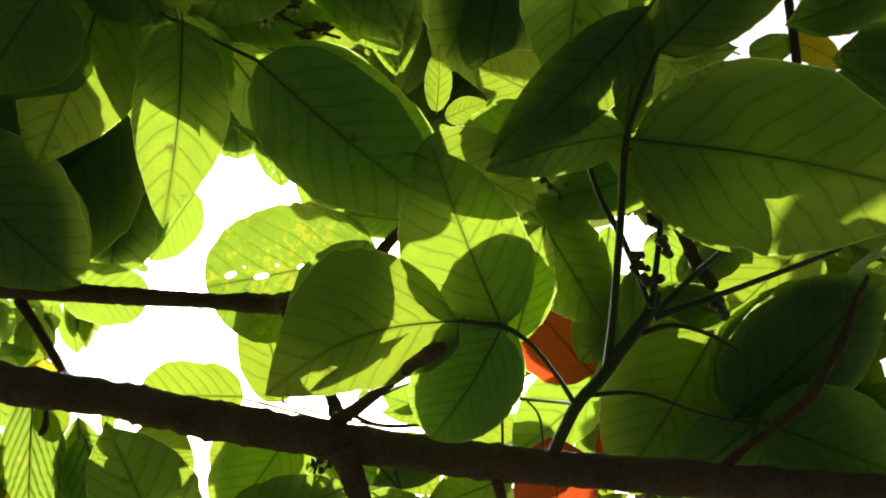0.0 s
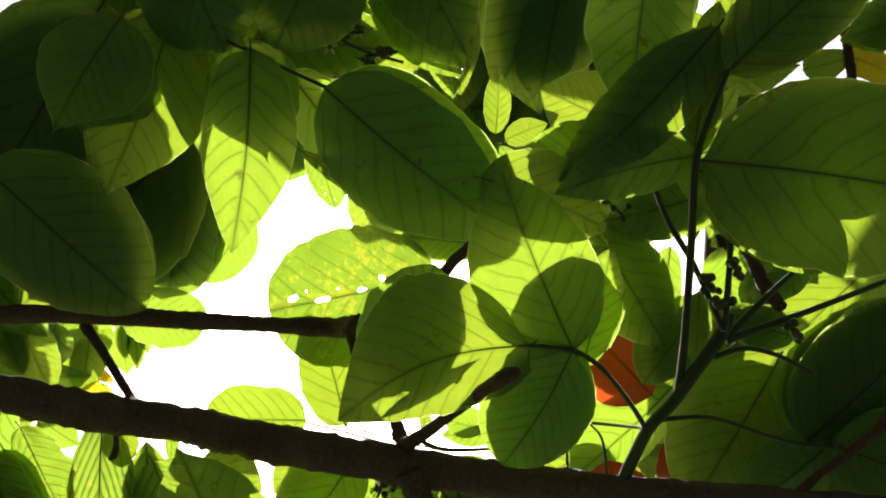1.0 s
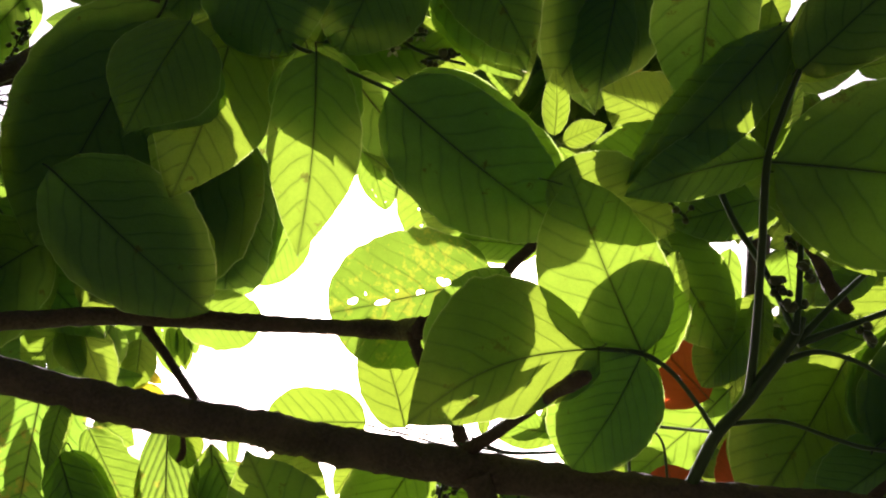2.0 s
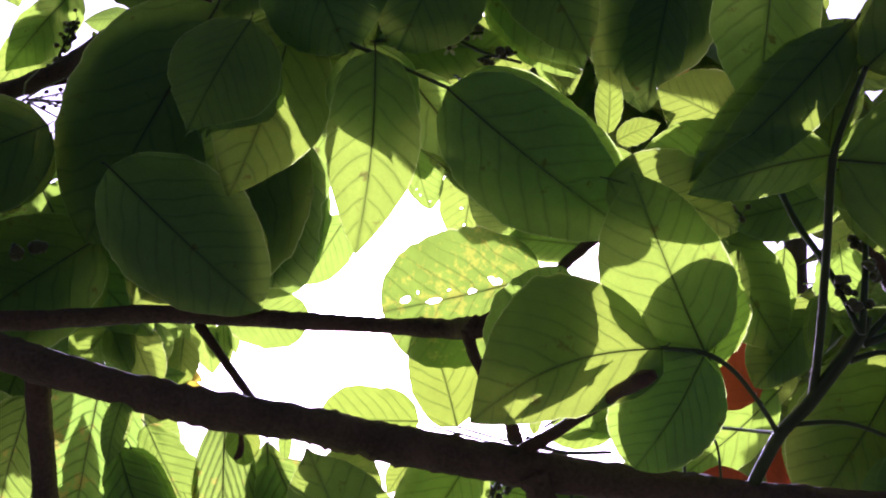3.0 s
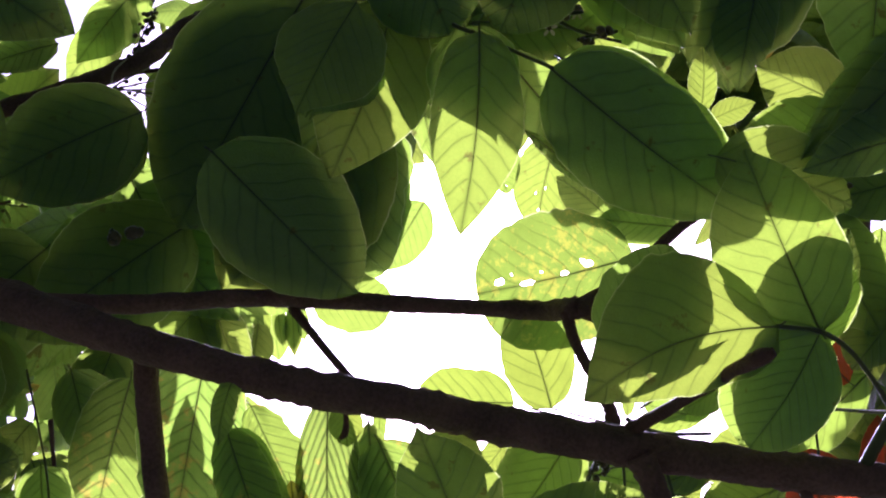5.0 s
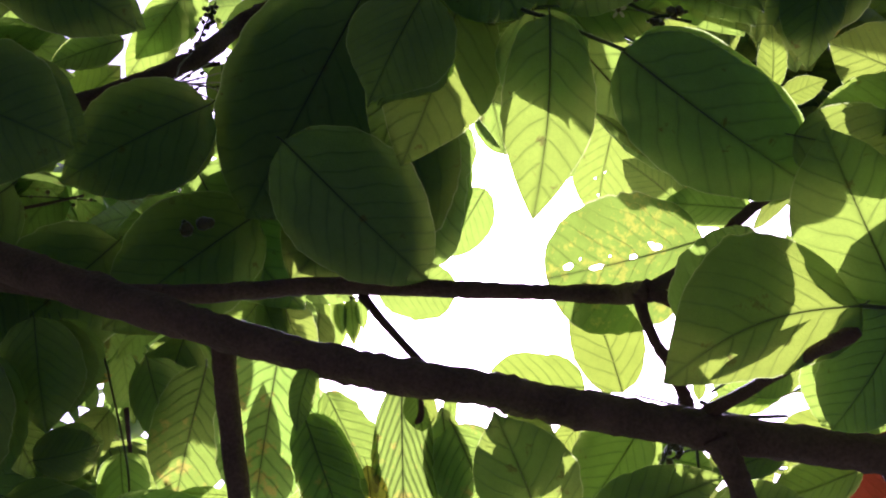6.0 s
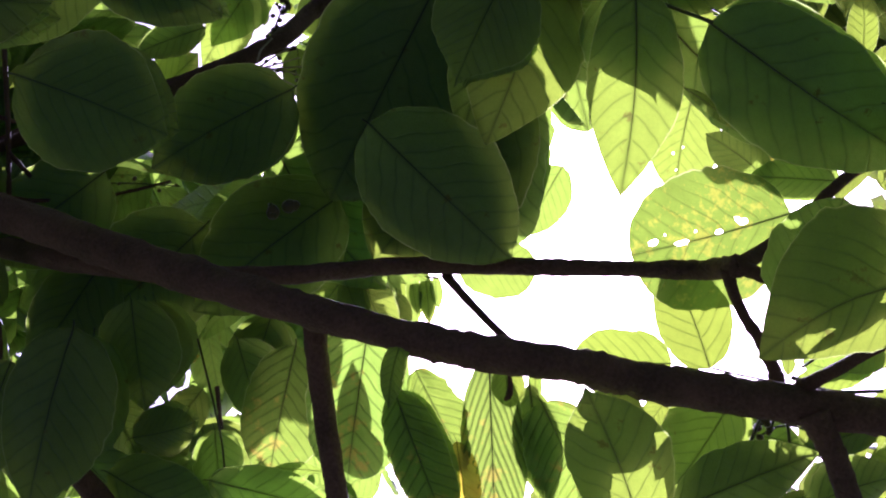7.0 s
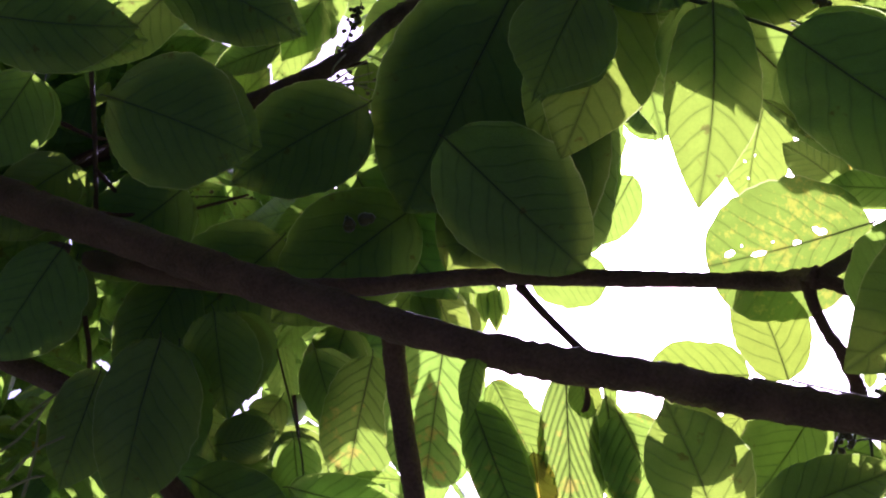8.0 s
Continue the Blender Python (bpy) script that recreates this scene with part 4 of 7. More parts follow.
leaf(tree, (0.2582, 0.5364, 2.0665), (0.1690, 0.5565, 2.0508), 0.0520, GREEN, "ovate", fold=8, curl=0.33, roll=-3, edge=0.0)
leaf(back_tree, (0.2984, 0.6223, 2.0777), (0.3118, 0.6738, 2.0433), 0.0543, YOUNG, "oval", fold=12, curl=0.2, sweep=0.0, roll=0, lop=0.0, label="bright young leaf")
leaf(back_tree, (0.3182, 0.6075, 2.0942), (0.2836, 0.6233, 2.0793), 0.0268, YOUNG, "ovate", fold=12, curl=0.16, sweep=-0.031, roll=-12, lop=0.08, label="bright young leaf")
leaf(back_tree, (0.3145, 0.6409, 2.0960), (0.3520, 0.6603, 2.0690), 0.0256, YOUNG, "ovate", fold=10, curl=0.2, sweep=0.0, roll=0, lop=0.0, label="bright young leaf")
leaf(tree, (0.3250, 0.5378, 1.9952), (0.2994, 0.6096, 1.9944), 0.0377, GREEN, "oval", fold=10, curl=0.2, sweep=0.0, roll=0, lop=0.0)
leaf(tree, (0.3237, 0.5503, 2.0031), (0.3007, 0.6149, 2.0024), 0.0340, GREEN, "oval", fold=10, curl=0.2, roll=-3, edge=0.0)
leaf(tree, (0.3237, 0.5592, 2.0112), (0.3007, 0.6238, 2.0105), 0.0340, GREEN, "oval", fold=10, curl=0.2, roll=3, edge=0.0)
leaf(tree, (0.3237, 0.5681, 2.0192), (0.3007, 0.6327, 2.0185), 0.0340, GREEN, "oval", fold=10, curl=0.2, roll=-3, edge=0.0)
leaf(tree, (0.2942, 0.5498, 1.9167), (0.2549, 0.5763, 1.9597), 0.0371, GREEN, "oval", fold=10, curl=0.2, sweep=0.0, roll=0, lop=0.0)
leaf(tree, (0.2923, 0.5601, 1.9269), (0.2569, 0.5839, 1.9656), 0.0334, GREEN, "oval", fold=10, curl=0.2, roll=-3, edge=0.0)
leaf(tree, (0.2923, 0.5690, 1.9349), (0.2569, 0.5928, 1.9736), 0.0334, GREEN, "oval", fold=10, curl=0.2, roll=3, edge=0.0)
leaf(tree, (0.2923, 0.5779, 1.9429), (0.2569, 0.6017, 1.9816), 0.0334, GREEN, "oval", fold=10, curl=0.2, roll=-3, edge=0.0)
leaf(tree, (0.2286, 0.5545, 1.9668), (0.2280, 0.5990, 1.9268), 0.0190, GREEN, "ovate", fold=10, curl=0.2, sweep=0.0, roll=0, lop=0.0)
leaf(tree, (0.2286, 0.5656, 1.9728), (0.2280, 0.6057, 1.9368), 0.0171, GREEN, "ovate", fold=10, curl=0.2, roll=-3, edge=0.0)
leaf(tree, (0.4039, 0.5639, 2.0168), (0.3290, 0.6372, 1.9713), 0.0909, YOUNG, "ovate", fold=8, curl=0.1, sweep=0.008, roll=-11, lop=0.06, label="bright young leaf")
leaf(tree, (0.3019, 0.5996, 1.9352), (0.2255, 0.6867, 1.8429), 0.1120, GREEN, "oval", fold=8, curl=0.3, sweep=0.0, roll=0, lop=0.0)
leaf(tree, (0.2965, 0.6279, 1.9488), (0.2308, 0.7029, 1.8694), 0.0963, GREEN, "oval", fold=8, curl=0.3, roll=-3, edge=0.0)
leaf(tree, (0.3131, 0.6360, 1.9291), (0.2676, 0.6689, 1.8963), 0.0506, GREEN, "ovate", fold=12, curl=0.12, sweep=0.021, roll=-9, lop=-0.08)
leaf(tree, (0.3453, 0.6382, 1.9565), (0.3182, 0.6842, 1.9068), 0.0508, GREEN, "oval", fold=8, curl=0.2, edge=0.0)
leaf(tree, (0.2994, 0.6016, 1.8550), (0.3966, 0.4997, 1.9130), 0.1064, GREEN, "oval", fold=10, curl=0.1, sweep=0.0, roll=0, lop=0.0)
leaf(tree, (0.3013, 0.6048, 1.8609), (0.3947, 0.5070, 1.9165), 0.1021, GREEN, "oval", fold=10, curl=0.1, roll=-1, edge=0.0)
leaf(tree, (0.3013, 0.6100, 1.8656), (0.3947, 0.5122, 1.9212), 0.1021, GREEN, "oval", fold=10, curl=0.1, roll=1, edge=0.0)
leaf(tree, (0.3013, 0.6152, 1.8702), (0.3947, 0.5174, 1.9259), 0.1021, GREEN, "oval", fold=10, curl=0.1, roll=-1, edge=0.0)
leaf(tree, (0.3013, 0.6204, 1.8749), (0.3947, 0.5226, 1.9306), 0.1021, GREEN, "oval", fold=10, curl=0.1, roll=1, edge=0.0)
leaf(tree, (0.3175, 0.5970, 1.8527), (0.2621, 0.6498, 1.8284), 0.0588, GREEN, "ovate", fold=16, curl=0.32, sweep=-0.01, roll=0, lop=0.03)
leaf(tree, (0.3059, 0.6188, 1.8538), (0.2582, 0.6641, 1.8330), 0.0517, GREEN, "ovate", fold=16, curl=0.32, roll=0, edge=0.0)
leaf(tree, (0.3103, 0.5840, 1.8431), (0.4020, 0.5659, 1.7838), 0.0930, GREEN, "oval", fold=12, curl=0.2, sweep=0.0, roll=0, lop=0.0)
leaf(tree, (0.3149, 0.5957, 1.8515), (0.3975, 0.5795, 1.7982), 0.0837, GREEN, "oval", fold=12, curl=0.2, roll=-3, edge=0.0)
leaf(tree, (0.3149, 0.6083, 1.8629), (0.3975, 0.5921, 1.8095), 0.0837, GREEN, "oval", fold=12, curl=0.2, roll=3, edge=0.0)
leaf(tree, (0.3149, 0.6210, 1.8742), (0.3975, 0.6047, 1.8209), 0.0837, GREEN, "oval", fold=12, curl=0.2, roll=-3, edge=0.0)
leaf(tree, (0.3149, 0.6336, 1.8856), (0.3975, 0.6174, 1.8323), 0.0837, GREEN, "oval", fold=12, curl=0.2, roll=3, edge=0.0)
leaf(tree, (0.4259, 0.6331, 1.9688), (0.3467, 0.6599, 1.9451), 0.0747, GREEN, "ovate", fold=12, curl=0.4, sweep=-0.008, roll=-1, lop=-0.07)
leaf(tree, (0.4165, 0.6467, 1.9794), (0.3484, 0.6698, 1.9590), 0.0657, GREEN, "ovate", fold=12, curl=0.40, roll=-5, edge=0.0)
leaf(tree, (0.4165, 0.6597, 1.9911), (0.3484, 0.6828, 1.9708), 0.0657, GREEN, "ovate", fold=12, curl=0.40, roll=1, edge=0.0)
leaf(red_shrub, (0.2475, 0.7713, 2.0084), (0.1725, 0.7217, 2.0684), 0.0916, RED, "round", fold=20, curl=0.15, sweep=-0.001, roll=11, lop=-0.03, label="orange-red old leaf")
leaf(tree, (0.2446, 0.7771, 2.0261), (0.1801, 0.7345, 2.0777), 0.0806, GREEN, "round", fold=20, curl=0.15, roll=7, edge=0.0)
leaf(red_shrub, (0.1999, 0.8271, 1.8681), (0.1915, 0.7705, 1.9340), 0.0821, RED, "round", fold=12, curl=0.43, sweep=0.021, roll=-2, lop=0.04, label="orange-red old leaf")
leaf(red_shrub, (0.2633, 0.8102, 1.9049), (0.2572, 0.7578, 1.9630), 0.0416, RED, "ovate", fold=8, curl=0.44, sweep=0.022, roll=5, lop=-0.06, label="orange-red old leaf")
leaf(back_tree, (0.2774, 0.7896, 2.0307), (0.1691, 0.8598, 1.9614), 0.0887, YOUNG, "ovate", fold=20, curl=0.19, sweep=-0.012, roll=-7, lop=0.02, label="bright young leaf")
leaf(back_tree, (0.3020, 0.7872, 2.0613), (0.2512, 0.8259, 2.0225), 0.0422, YOUNG, "ovate", fold=16, curl=0.37, sweep=0.016, roll=-3, lop=-0.03, label="bright young leaf")
leaf(back_tree, (0.2202, 0.8804, 2.0095), (0.1149, 0.9141, 1.9800), 0.0622, YOUNG, "ovate", fold=16, curl=0.37, sweep=0.025, roll=-2, label="bright young leaf")
leaf(back_tree, (0.5198, 0.6208, 2.3909), (0.5898, 0.6374, 2.3615), 0.0424, YELLOW, "ovate", fold=12, curl=0.35, sweep=-0.028, roll=-3, lop=-0.08, label="yellowing leaf")
leaf(back_tree, (0.4724, 0.6361, 2.3806), (0.5313, 0.6198, 2.3903), 0.0376, GREEN, "round", fold=12, curl=0.13, sweep=0.031, roll=0, lop=0.03)
leaf(back_tree, (0.6305, 0.5572, 2.2946), (0.5315, 0.5684, 2.2965), 0.0653, GREEN, "ovate", fold=16, curl=0.05, sweep=0.027, roll=-1, lop=0.02)
leaf(back_tree, (0.6230, 0.5707, 2.3032), (0.5379, 0.5803, 2.3049), 0.0575, GREEN, "ovate", fold=16, curl=0.05, roll=-4, edge=0.0)
leaf(back_tree, (0.6230, 0.5837, 2.3149), (0.5379, 0.5933, 2.3166), 0.0575, GREEN, "ovate", fold=16, curl=0.05, roll=-4, edge=0.0)
leaf(tree, (0.2619, 0.4738, 2.1399), (0.3350, 0.4597, 2.1450), 0.0348, GREEN, "lance", fold=16, curl=0.4, sweep=-0.002, roll=10, lop=0.01)
leaf(tree, (0.2639, 0.4857, 2.1516), (0.3268, 0.4736, 2.1560), 0.0307, GREEN, "lance", fold=16, curl=0.40, roll=11, edge=0.0)
leaf(tree, (0.2639, 0.4961, 2.1610), (0.3268, 0.4840, 2.1654), 0.0307, GREEN, "lance", fold=16, curl=0.40, roll=6, edge=0.0)
leaf(tree, (0.2254, 0.4618, 2.0370), (0.2492, 0.4282, 2.0718), 0.0224, GREEN, "ovate", fold=8, curl=0.19, sweep=-0.013, roll=7, lop=-0.08)
leaf(back_tree, (0.1718, 0.4321, 2.2829), (0.0753, 0.5287, 2.1837), 0.1110, GREEN, "ovate", fold=8, curl=0.32, sweep=0.031, roll=-1, lop=-0.07)
leaf(back_tree, (0.1663, 0.4502, 2.2890), (0.0834, 0.5333, 2.2037), 0.0977, GREEN, "ovate", fold=8, curl=0.32, roll=0, edge=0.0)
leaf(back_tree, (0.1663, 0.4632, 2.3008), (0.0834, 0.5463, 2.2154), 0.0977, GREEN, "ovate", fold=8, curl=0.32, roll=-4, edge=0.0)
leaf(back_tree, (0.0919, 0.4642, 2.3577), (0.1306, 0.5838, 2.2232), 0.0859, GREEN, "ovate", fold=12, curl=0.34, sweep=0.011, roll=2, lop=0.02)
leaf(back_tree, (0.0979, 0.4872, 2.3614), (0.1312, 0.5901, 2.2458), 0.0755, GREEN, "ovate", fold=12, curl=0.34, roll=-1, edge=0.0)
leaf(back_tree, (0.0979, 0.5002, 2.3731), (0.1312, 0.6031, 2.2575), 0.0755, GREEN, "ovate", fold=12, curl=0.34, roll=0, edge=0.0)
leaf(back_tree, (0.1571, 0.5498, 2.3331), (0.1906, 0.5728, 2.3054), 0.0266, YOUNG, "lance", fold=8, curl=0.34, sweep=-0.024, roll=6, lop=-0.05, label="bright young leaf")
leaf(back_tree, (0.1507, 0.5831, 2.2672), (0.1888, 0.5636, 2.2858), 0.0177, YELLOW, "lance", fold=12, curl=0.43, sweep=-0.005, roll=4, lop=0.09, label="yellowing leaf")
leaf(back_tree, (0.1085, 0.5185, 2.3413), (0.1735, 0.5237, 2.3309), 0.0260, YOUNG, "lance", fold=8, curl=0.23, sweep=0.013, roll=-1, lop=-0.06, label="bright young leaf")
leaf(shrub, (-0.2374, 0.6064, 1.8839), (-0.2343, 0.7017, 1.7566), 0.0516, STRIPED, "round", fold=10, curl=0.27, sweep=0.001, roll=0, lop=-0.03, ridge=0.016, slant=2.6, label="narrow leaf with long parallel ridges")
leaf(shrub, (-0.2250, 0.6051, 1.8761), (-0.2206, 0.6266, 1.8513), 0.0256, YOUNG, "round", fold=8, curl=0.34, sweep=0.021, roll=-7, lop=-0.07, label="bright young leaf")
leaf(shrub, (-0.1969, 0.6179, 1.8512), (-0.1641, 0.6718, 1.7782), 0.0649, RIDGED, "round", fold=16, curl=0.07, sweep=-0.031, roll=-7, lop=-0.02, wave=3, ridge=0.014, label="ridged leaf")
# Lance leaf added sunward to darken the ridged leaf's left half.
leaf(shrub, (-0.2069, 0.6261, 1.8726), (-0.1939, 0.6754, 1.7886), 0.0391, GREEN, "lance", fold=10, curl=0.2, sweep=0.0, roll=0, lop=0.0)
leaf(shrub, (-0.2062, 0.6360, 1.8751), (-0.1946, 0.6804, 1.7995), 0.0352, GREEN, "lance", fold=10, curl=0.2, roll=-3, edge=0.0)
leaf(shrub, (-0.3077, 0.5941, 1.8472), (-0.2672, 0.6650, 1.7624), 0.0469, RIDGED, "oval", fold=8, curl=0.25, sweep=0.0, roll=0, lop=0.0, ridge=0.008, label="ridged leaf")
leaf(shrub, (-0.3062, 0.6055, 1.8523), (-0.2687, 0.6715, 1.7734), 0.0436, GREEN, "oval", fold=8, curl=0.25, roll=-3, edge=0.0)
leaf(shrub, (-0.3062, 0.6144, 1.8603), (-0.2687, 0.6804, 1.7814), 0.0436, GREEN, "oval", fold=8, curl=0.25, roll=3, edge=0.0)
leaf(shrub, (-0.2959, 0.6068, 1.8742), (-0.2568, 0.6634, 1.8150), 0.0430, RIDGED, "ovate", fold=18, curl=0.23, sweep=-0.005, roll=-4, lop=0.05, wave=4.5, ridge=0.014, label="ridged leaf")
leaf(shrub, (-0.2647, 0.6444, 1.8317), (-0.2550, 0.6772, 1.7759), 0.0288, YELLOW, "oval", fold=14, curl=0.2, sweep=0.0, roll=0, lop=0.0, label="yellowing leaf", wave=2.4)
leaf(tree, (-0.2980, 0.5571, 1.8702), (-0.3094, 0.5887, 1.8297), 0.0203, GREEN, "ovate", fold=12, curl=0.33, sweep=0.033, roll=8, lop=0.03)
leaf(tree, (-0.3005, 0.5670, 1.8723), (-0.3104, 0.5943, 1.8376), 0.0179, GREEN, "ovate", fold=12, curl=0.33, roll=9, edge=0.0)
leaf(tree, (-0.3362, 0.5960, 1.9184), (-0.3594, 0.6848, 1.8169), 0.0849, RIDGED, "blunt", fold=6, curl=0.2, sweep=0.0, roll=0, lop=0.0, ridge=0.007, label="ridged leaf")
leaf(tree, (-0.4151, 0.6522, 1.9294), (-0.4444, 0.7313, 1.8338), 0.0789, RIDGED, "oval", fold=14, curl=0.25, sweep=0.0, roll=0, lop=0.0, ridge=0.007, label="ridged leaf")
leaf(tree, (-0.3910, 0.7213, 1.8421), (-0.4386, 0.7131, 1.8415), 0.0119, YOUNG, "lance", fold=12, curl=0.28, sweep=0.022, roll=-2, lop=0.03, label="bright young leaf")
leaf(tree, (-0.4921, 0.7134, 1.8293), (-0.3746, 0.7457, 1.8165), 0.0498, GREEN, "ovate", fold=8, curl=0.34, sweep=-0.016, roll=6, lop=0.06)
leaf(tree, (-0.4848, 0.7231, 1.8343), (-0.3838, 0.7509, 1.8233), 0.0438, GREEN, "ovate", fold=8, curl=0.34, roll=3, edge=0.0)
leaf(back_tree, (-0.5398, 0.7323, 1.8434), (-0.5165, 0.7269, 1.8549), 0.0129, YOUNG, "lance", fold=16, curl=0.25, sweep=-0.033, roll=-5, lop=0.01, label="bright young leaf")
leaf(back_tree, (-0.5019, 0.7626, 1.8470), (-0.4754, 0.7591, 1.8570), 0.0159, GREEN, "lance", fold=8, curl=0.06, sweep=-0.026, roll=-13, lop=-0.03)
leaf(tree, (-0.1242, 0.6582, 1.7560), (-0.1646, 0.5529, 1.8258), 0.0722, GREEN, "broad", fold=8, curl=0.43, sweep=0.03, roll=0, lop=0.05)
leaf(tree, (-0.1644, 0.6227, 1.8525), (-0.1168, 0.6338, 1.8262), 0.0502, GREEN, "oval", fold=8, curl=0.2, edge=0.0)
leaf(tree, (-0.2039, 0.6825, 1.9284), (-0.2052, 0.7103, 1.8953), 0.0129, YOUNG, "ovate", fold=16, curl=0.05, sweep=0.023, roll=2, lop=0.04, label="bright young leaf")
leaf(tree, (-0.5796, 0.5745, 1.8974), (-0.6204, 0.6652, 1.7799), 0.1026, GREEN, "ovate", fold=8, curl=0.16, sweep=0.009, roll=3, lop=-0.06)
leaf(tree, (-0.5803, 0.5933, 1.9003), (-0.6155, 0.6713, 1.7993), 0.0903, GREEN, "ovate", fold=8, curl=0.16, roll=1, edge=0.0)
leaf(tree, (-0.5803, 0.6064, 1.9120), (-0.6155, 0.6843, 1.8110), 0.0903, GREEN, "ovate", fold=8, curl=0.16, roll=2, edge=0.0)
leaf(tree, (-0.5559, 0.6032, 1.9470), (-0.5457, 0.6677, 1.8721), 0.0771, GREEN, "ovate", fold=12, curl=0.23, sweep=-0.004, roll=-2, lop=0.05)
leaf(tree, (-0.5517, 0.6209, 1.9573), (-0.5429, 0.6764, 1.8928), 0.0679, GREEN, "ovate", fold=12, curl=0.23, roll=-2, edge=0.0)
leaf(tree, (-0.5517, 0.6340, 1.9690), (-0.5429, 0.6894, 1.9045), 0.0679, GREEN, "ovate", fold=12, curl=0.23, roll=-6, edge=0.0)
leaf(back_tree, (-0.6187, 0.6955, 1.9172), (-0.5819, 0.7448, 1.8664), 0.0508, GREEN, "ovate", fold=20, curl=0.32, sweep=-0.035, roll=-8, lop=0.07)
leaf(back_tree, (-0.5385, 0.7245, 1.9002), (-0.5851, 0.7581, 1.8497), 0.0482, GREEN, "ovate", fold=12, curl=0.24, sweep=-0.008, roll=11, lop=-0.05)
leaf(back_tree, (-0.5249, 0.7214, 1.9268), (-0.5649, 0.7503, 1.8833), 0.0424, GREEN, "ovate", fold=12, curl=0.24, roll=9, edge=0.0)
leaf(tree, (-0.5673, 0.6982, 1.8624), (-0.5114, 0.6964, 1.8769), 0.0485, GREEN, "round", fold=12, curl=0.2, sweep=0.022, roll=9, lop=0.03)
leaf(tree, (-0.5601, 0.7049, 1.8727), (-0.5121, 0.7034, 1.8852), 0.0426, GREEN, "round", fold=12, curl=0.20, roll=7, edge=0.0)
leaf(back_tree, (-0.6212, 0.7974, 2.0152), (-0.5813, 0.8045, 2.0156), 0.0249, YOUNG, "lance", fold=12, curl=0.38, sweep=-0.032, roll=0, lop=-0.06, label="bright young leaf")
leaf(back_tree, (-0.5794, 0.8326, 1.9823), (-0.6133, 0.8296, 1.9785), 0.0187, GREEN, "ovate", fold=8, curl=0.35, sweep=0.029, roll=-6, lop=0.05)
leaf(back_tree, (-0.4863, 0.6847, 1.9593), (-0.4620, 0.7427, 1.8953), 0.0642, GREEN, "ovate", fold=16, curl=0.24, sweep=0.002, roll=-1, lop=-0.07)
leaf(back_tree, (-0.4870, 0.7033, 1.9634), (-0.4661, 0.7531, 1.9084), 0.0565, GREEN, "ovate", fold=16, curl=0.24, roll=-1, edge=0.0)
leaf(back_tree, (-0.5018, 0.7196, 1.8827), (-0.4934, 0.7676, 1.8271), 0.0470, GREEN, "ovate", fold=12, curl=0.38, sweep=0.012, roll=-13, lop=0.02)
leaf(back_tree, (-0.5011, 0.7360, 1.8909), (-0.4939, 0.7772, 1.8431), 0.0414, GREEN, "ovate", fold=12, curl=0.38, roll=-12, edge=0.0)
leaf(back_tree, (-0.6704, 0.7473, 1.9068), (-0.6617, 0.7645, 1.8881), 0.0168, YOUNG, "ovate", fold=20, curl=0.44, sweep=0.03, roll=9, lop=0.03, label="bright young leaf")
leaf(tree, (-0.6618, 0.6250, 1.8976), (-0.7041, 0.6899, 1.8106), 0.0796, GREEN, "ovate", fold=8, curl=0.26, sweep=-0.01, roll=8, lop=0.02)
leaf(tree, (-0.6633, 0.6427, 1.9015), (-0.6997, 0.6985, 1.8266), 0.0701, GREEN, "ovate", fold=8, curl=0.26, roll=4, edge=0.0)
leaf(tree, (-0.7145, 0.3524, 2.0730), (-0.5757, 0.3857, 2.0782), 0.0770, GREEN, "ovate", fold=8, curl=0.36, sweep=0.025, roll=3, lop=0.08)
leaf(tree, (-0.7055, 0.3715, 2.0812), (-0.5861, 0.4002, 2.0856), 0.0677, GREEN, "ovate", fold=8, curl=0.36, roll=6, edge=0.0)
leaf(tree, (-0.7055, 0.3845, 2.0929), (-0.5861, 0.4132, 2.0973), 0.0677, GREEN, "ovate", fold=8, curl=0.36, roll=0, edge=0.0)
leaf(back_tree, (-0.5746, 0.4148, 2.2021), (-0.6550, 0.4579, 2.1256), 0.0687, GREEN, "ovate", fold=8, curl=0.35, sweep=0.032, roll=5, lop=0.07)
leaf(tree, (-0.5806, 0.3812, 2.1607), (-0.4623, 0.4424, 2.1266), 0.0836, GREEN, "ovate", fold=12, curl=0.24, sweep=-0.027, roll=-11, lop=-0.03)
leaf(tree, (-0.5700, 0.3979, 2.1738), (-0.4683, 0.4505, 2.1444), 0.0736, GREEN, "ovate", fold=12, curl=0.24, roll=-10, edge=0.0)
leaf(tree, (-0.5700, 0.4109, 2.1855), (-0.4683, 0.4635, 2.1561), 0.0736, GREEN, "ovate", fold=12, curl=0.24, roll=-12, edge=0.0)
leaf(back_tree, (-0.6412, 0.7888, 2.7656), (-0.7387, 0.8608, 2.6497), 0.0887, GREEN, "ovate", fold=12, curl=0.41, sweep=-0.008, roll=3, lop=-0.07)
leaf(back_tree, (-0.6757, 0.8263, 2.7338), (-0.7596, 0.8882, 2.6341), 0.0780, GREEN, "ovate", fold=12, curl=0.41, roll=1, edge=0.0)
leaf(tree, (-0.5858, 0.4006, 2.0101), (-0.4755, 0.4494, 1.9880), 0.1097, GREEN, "ovate", fold=8, curl=0.14, sweep=-0.016, roll=-5, lop=0.02)
leaf(tree, (-0.5749, 0.4144, 2.0213), (-0.4800, 0.4563, 2.0023), 0.0966, GREEN, "ovate", fold=8, curl=0.14, roll=-3, edge=0.0)
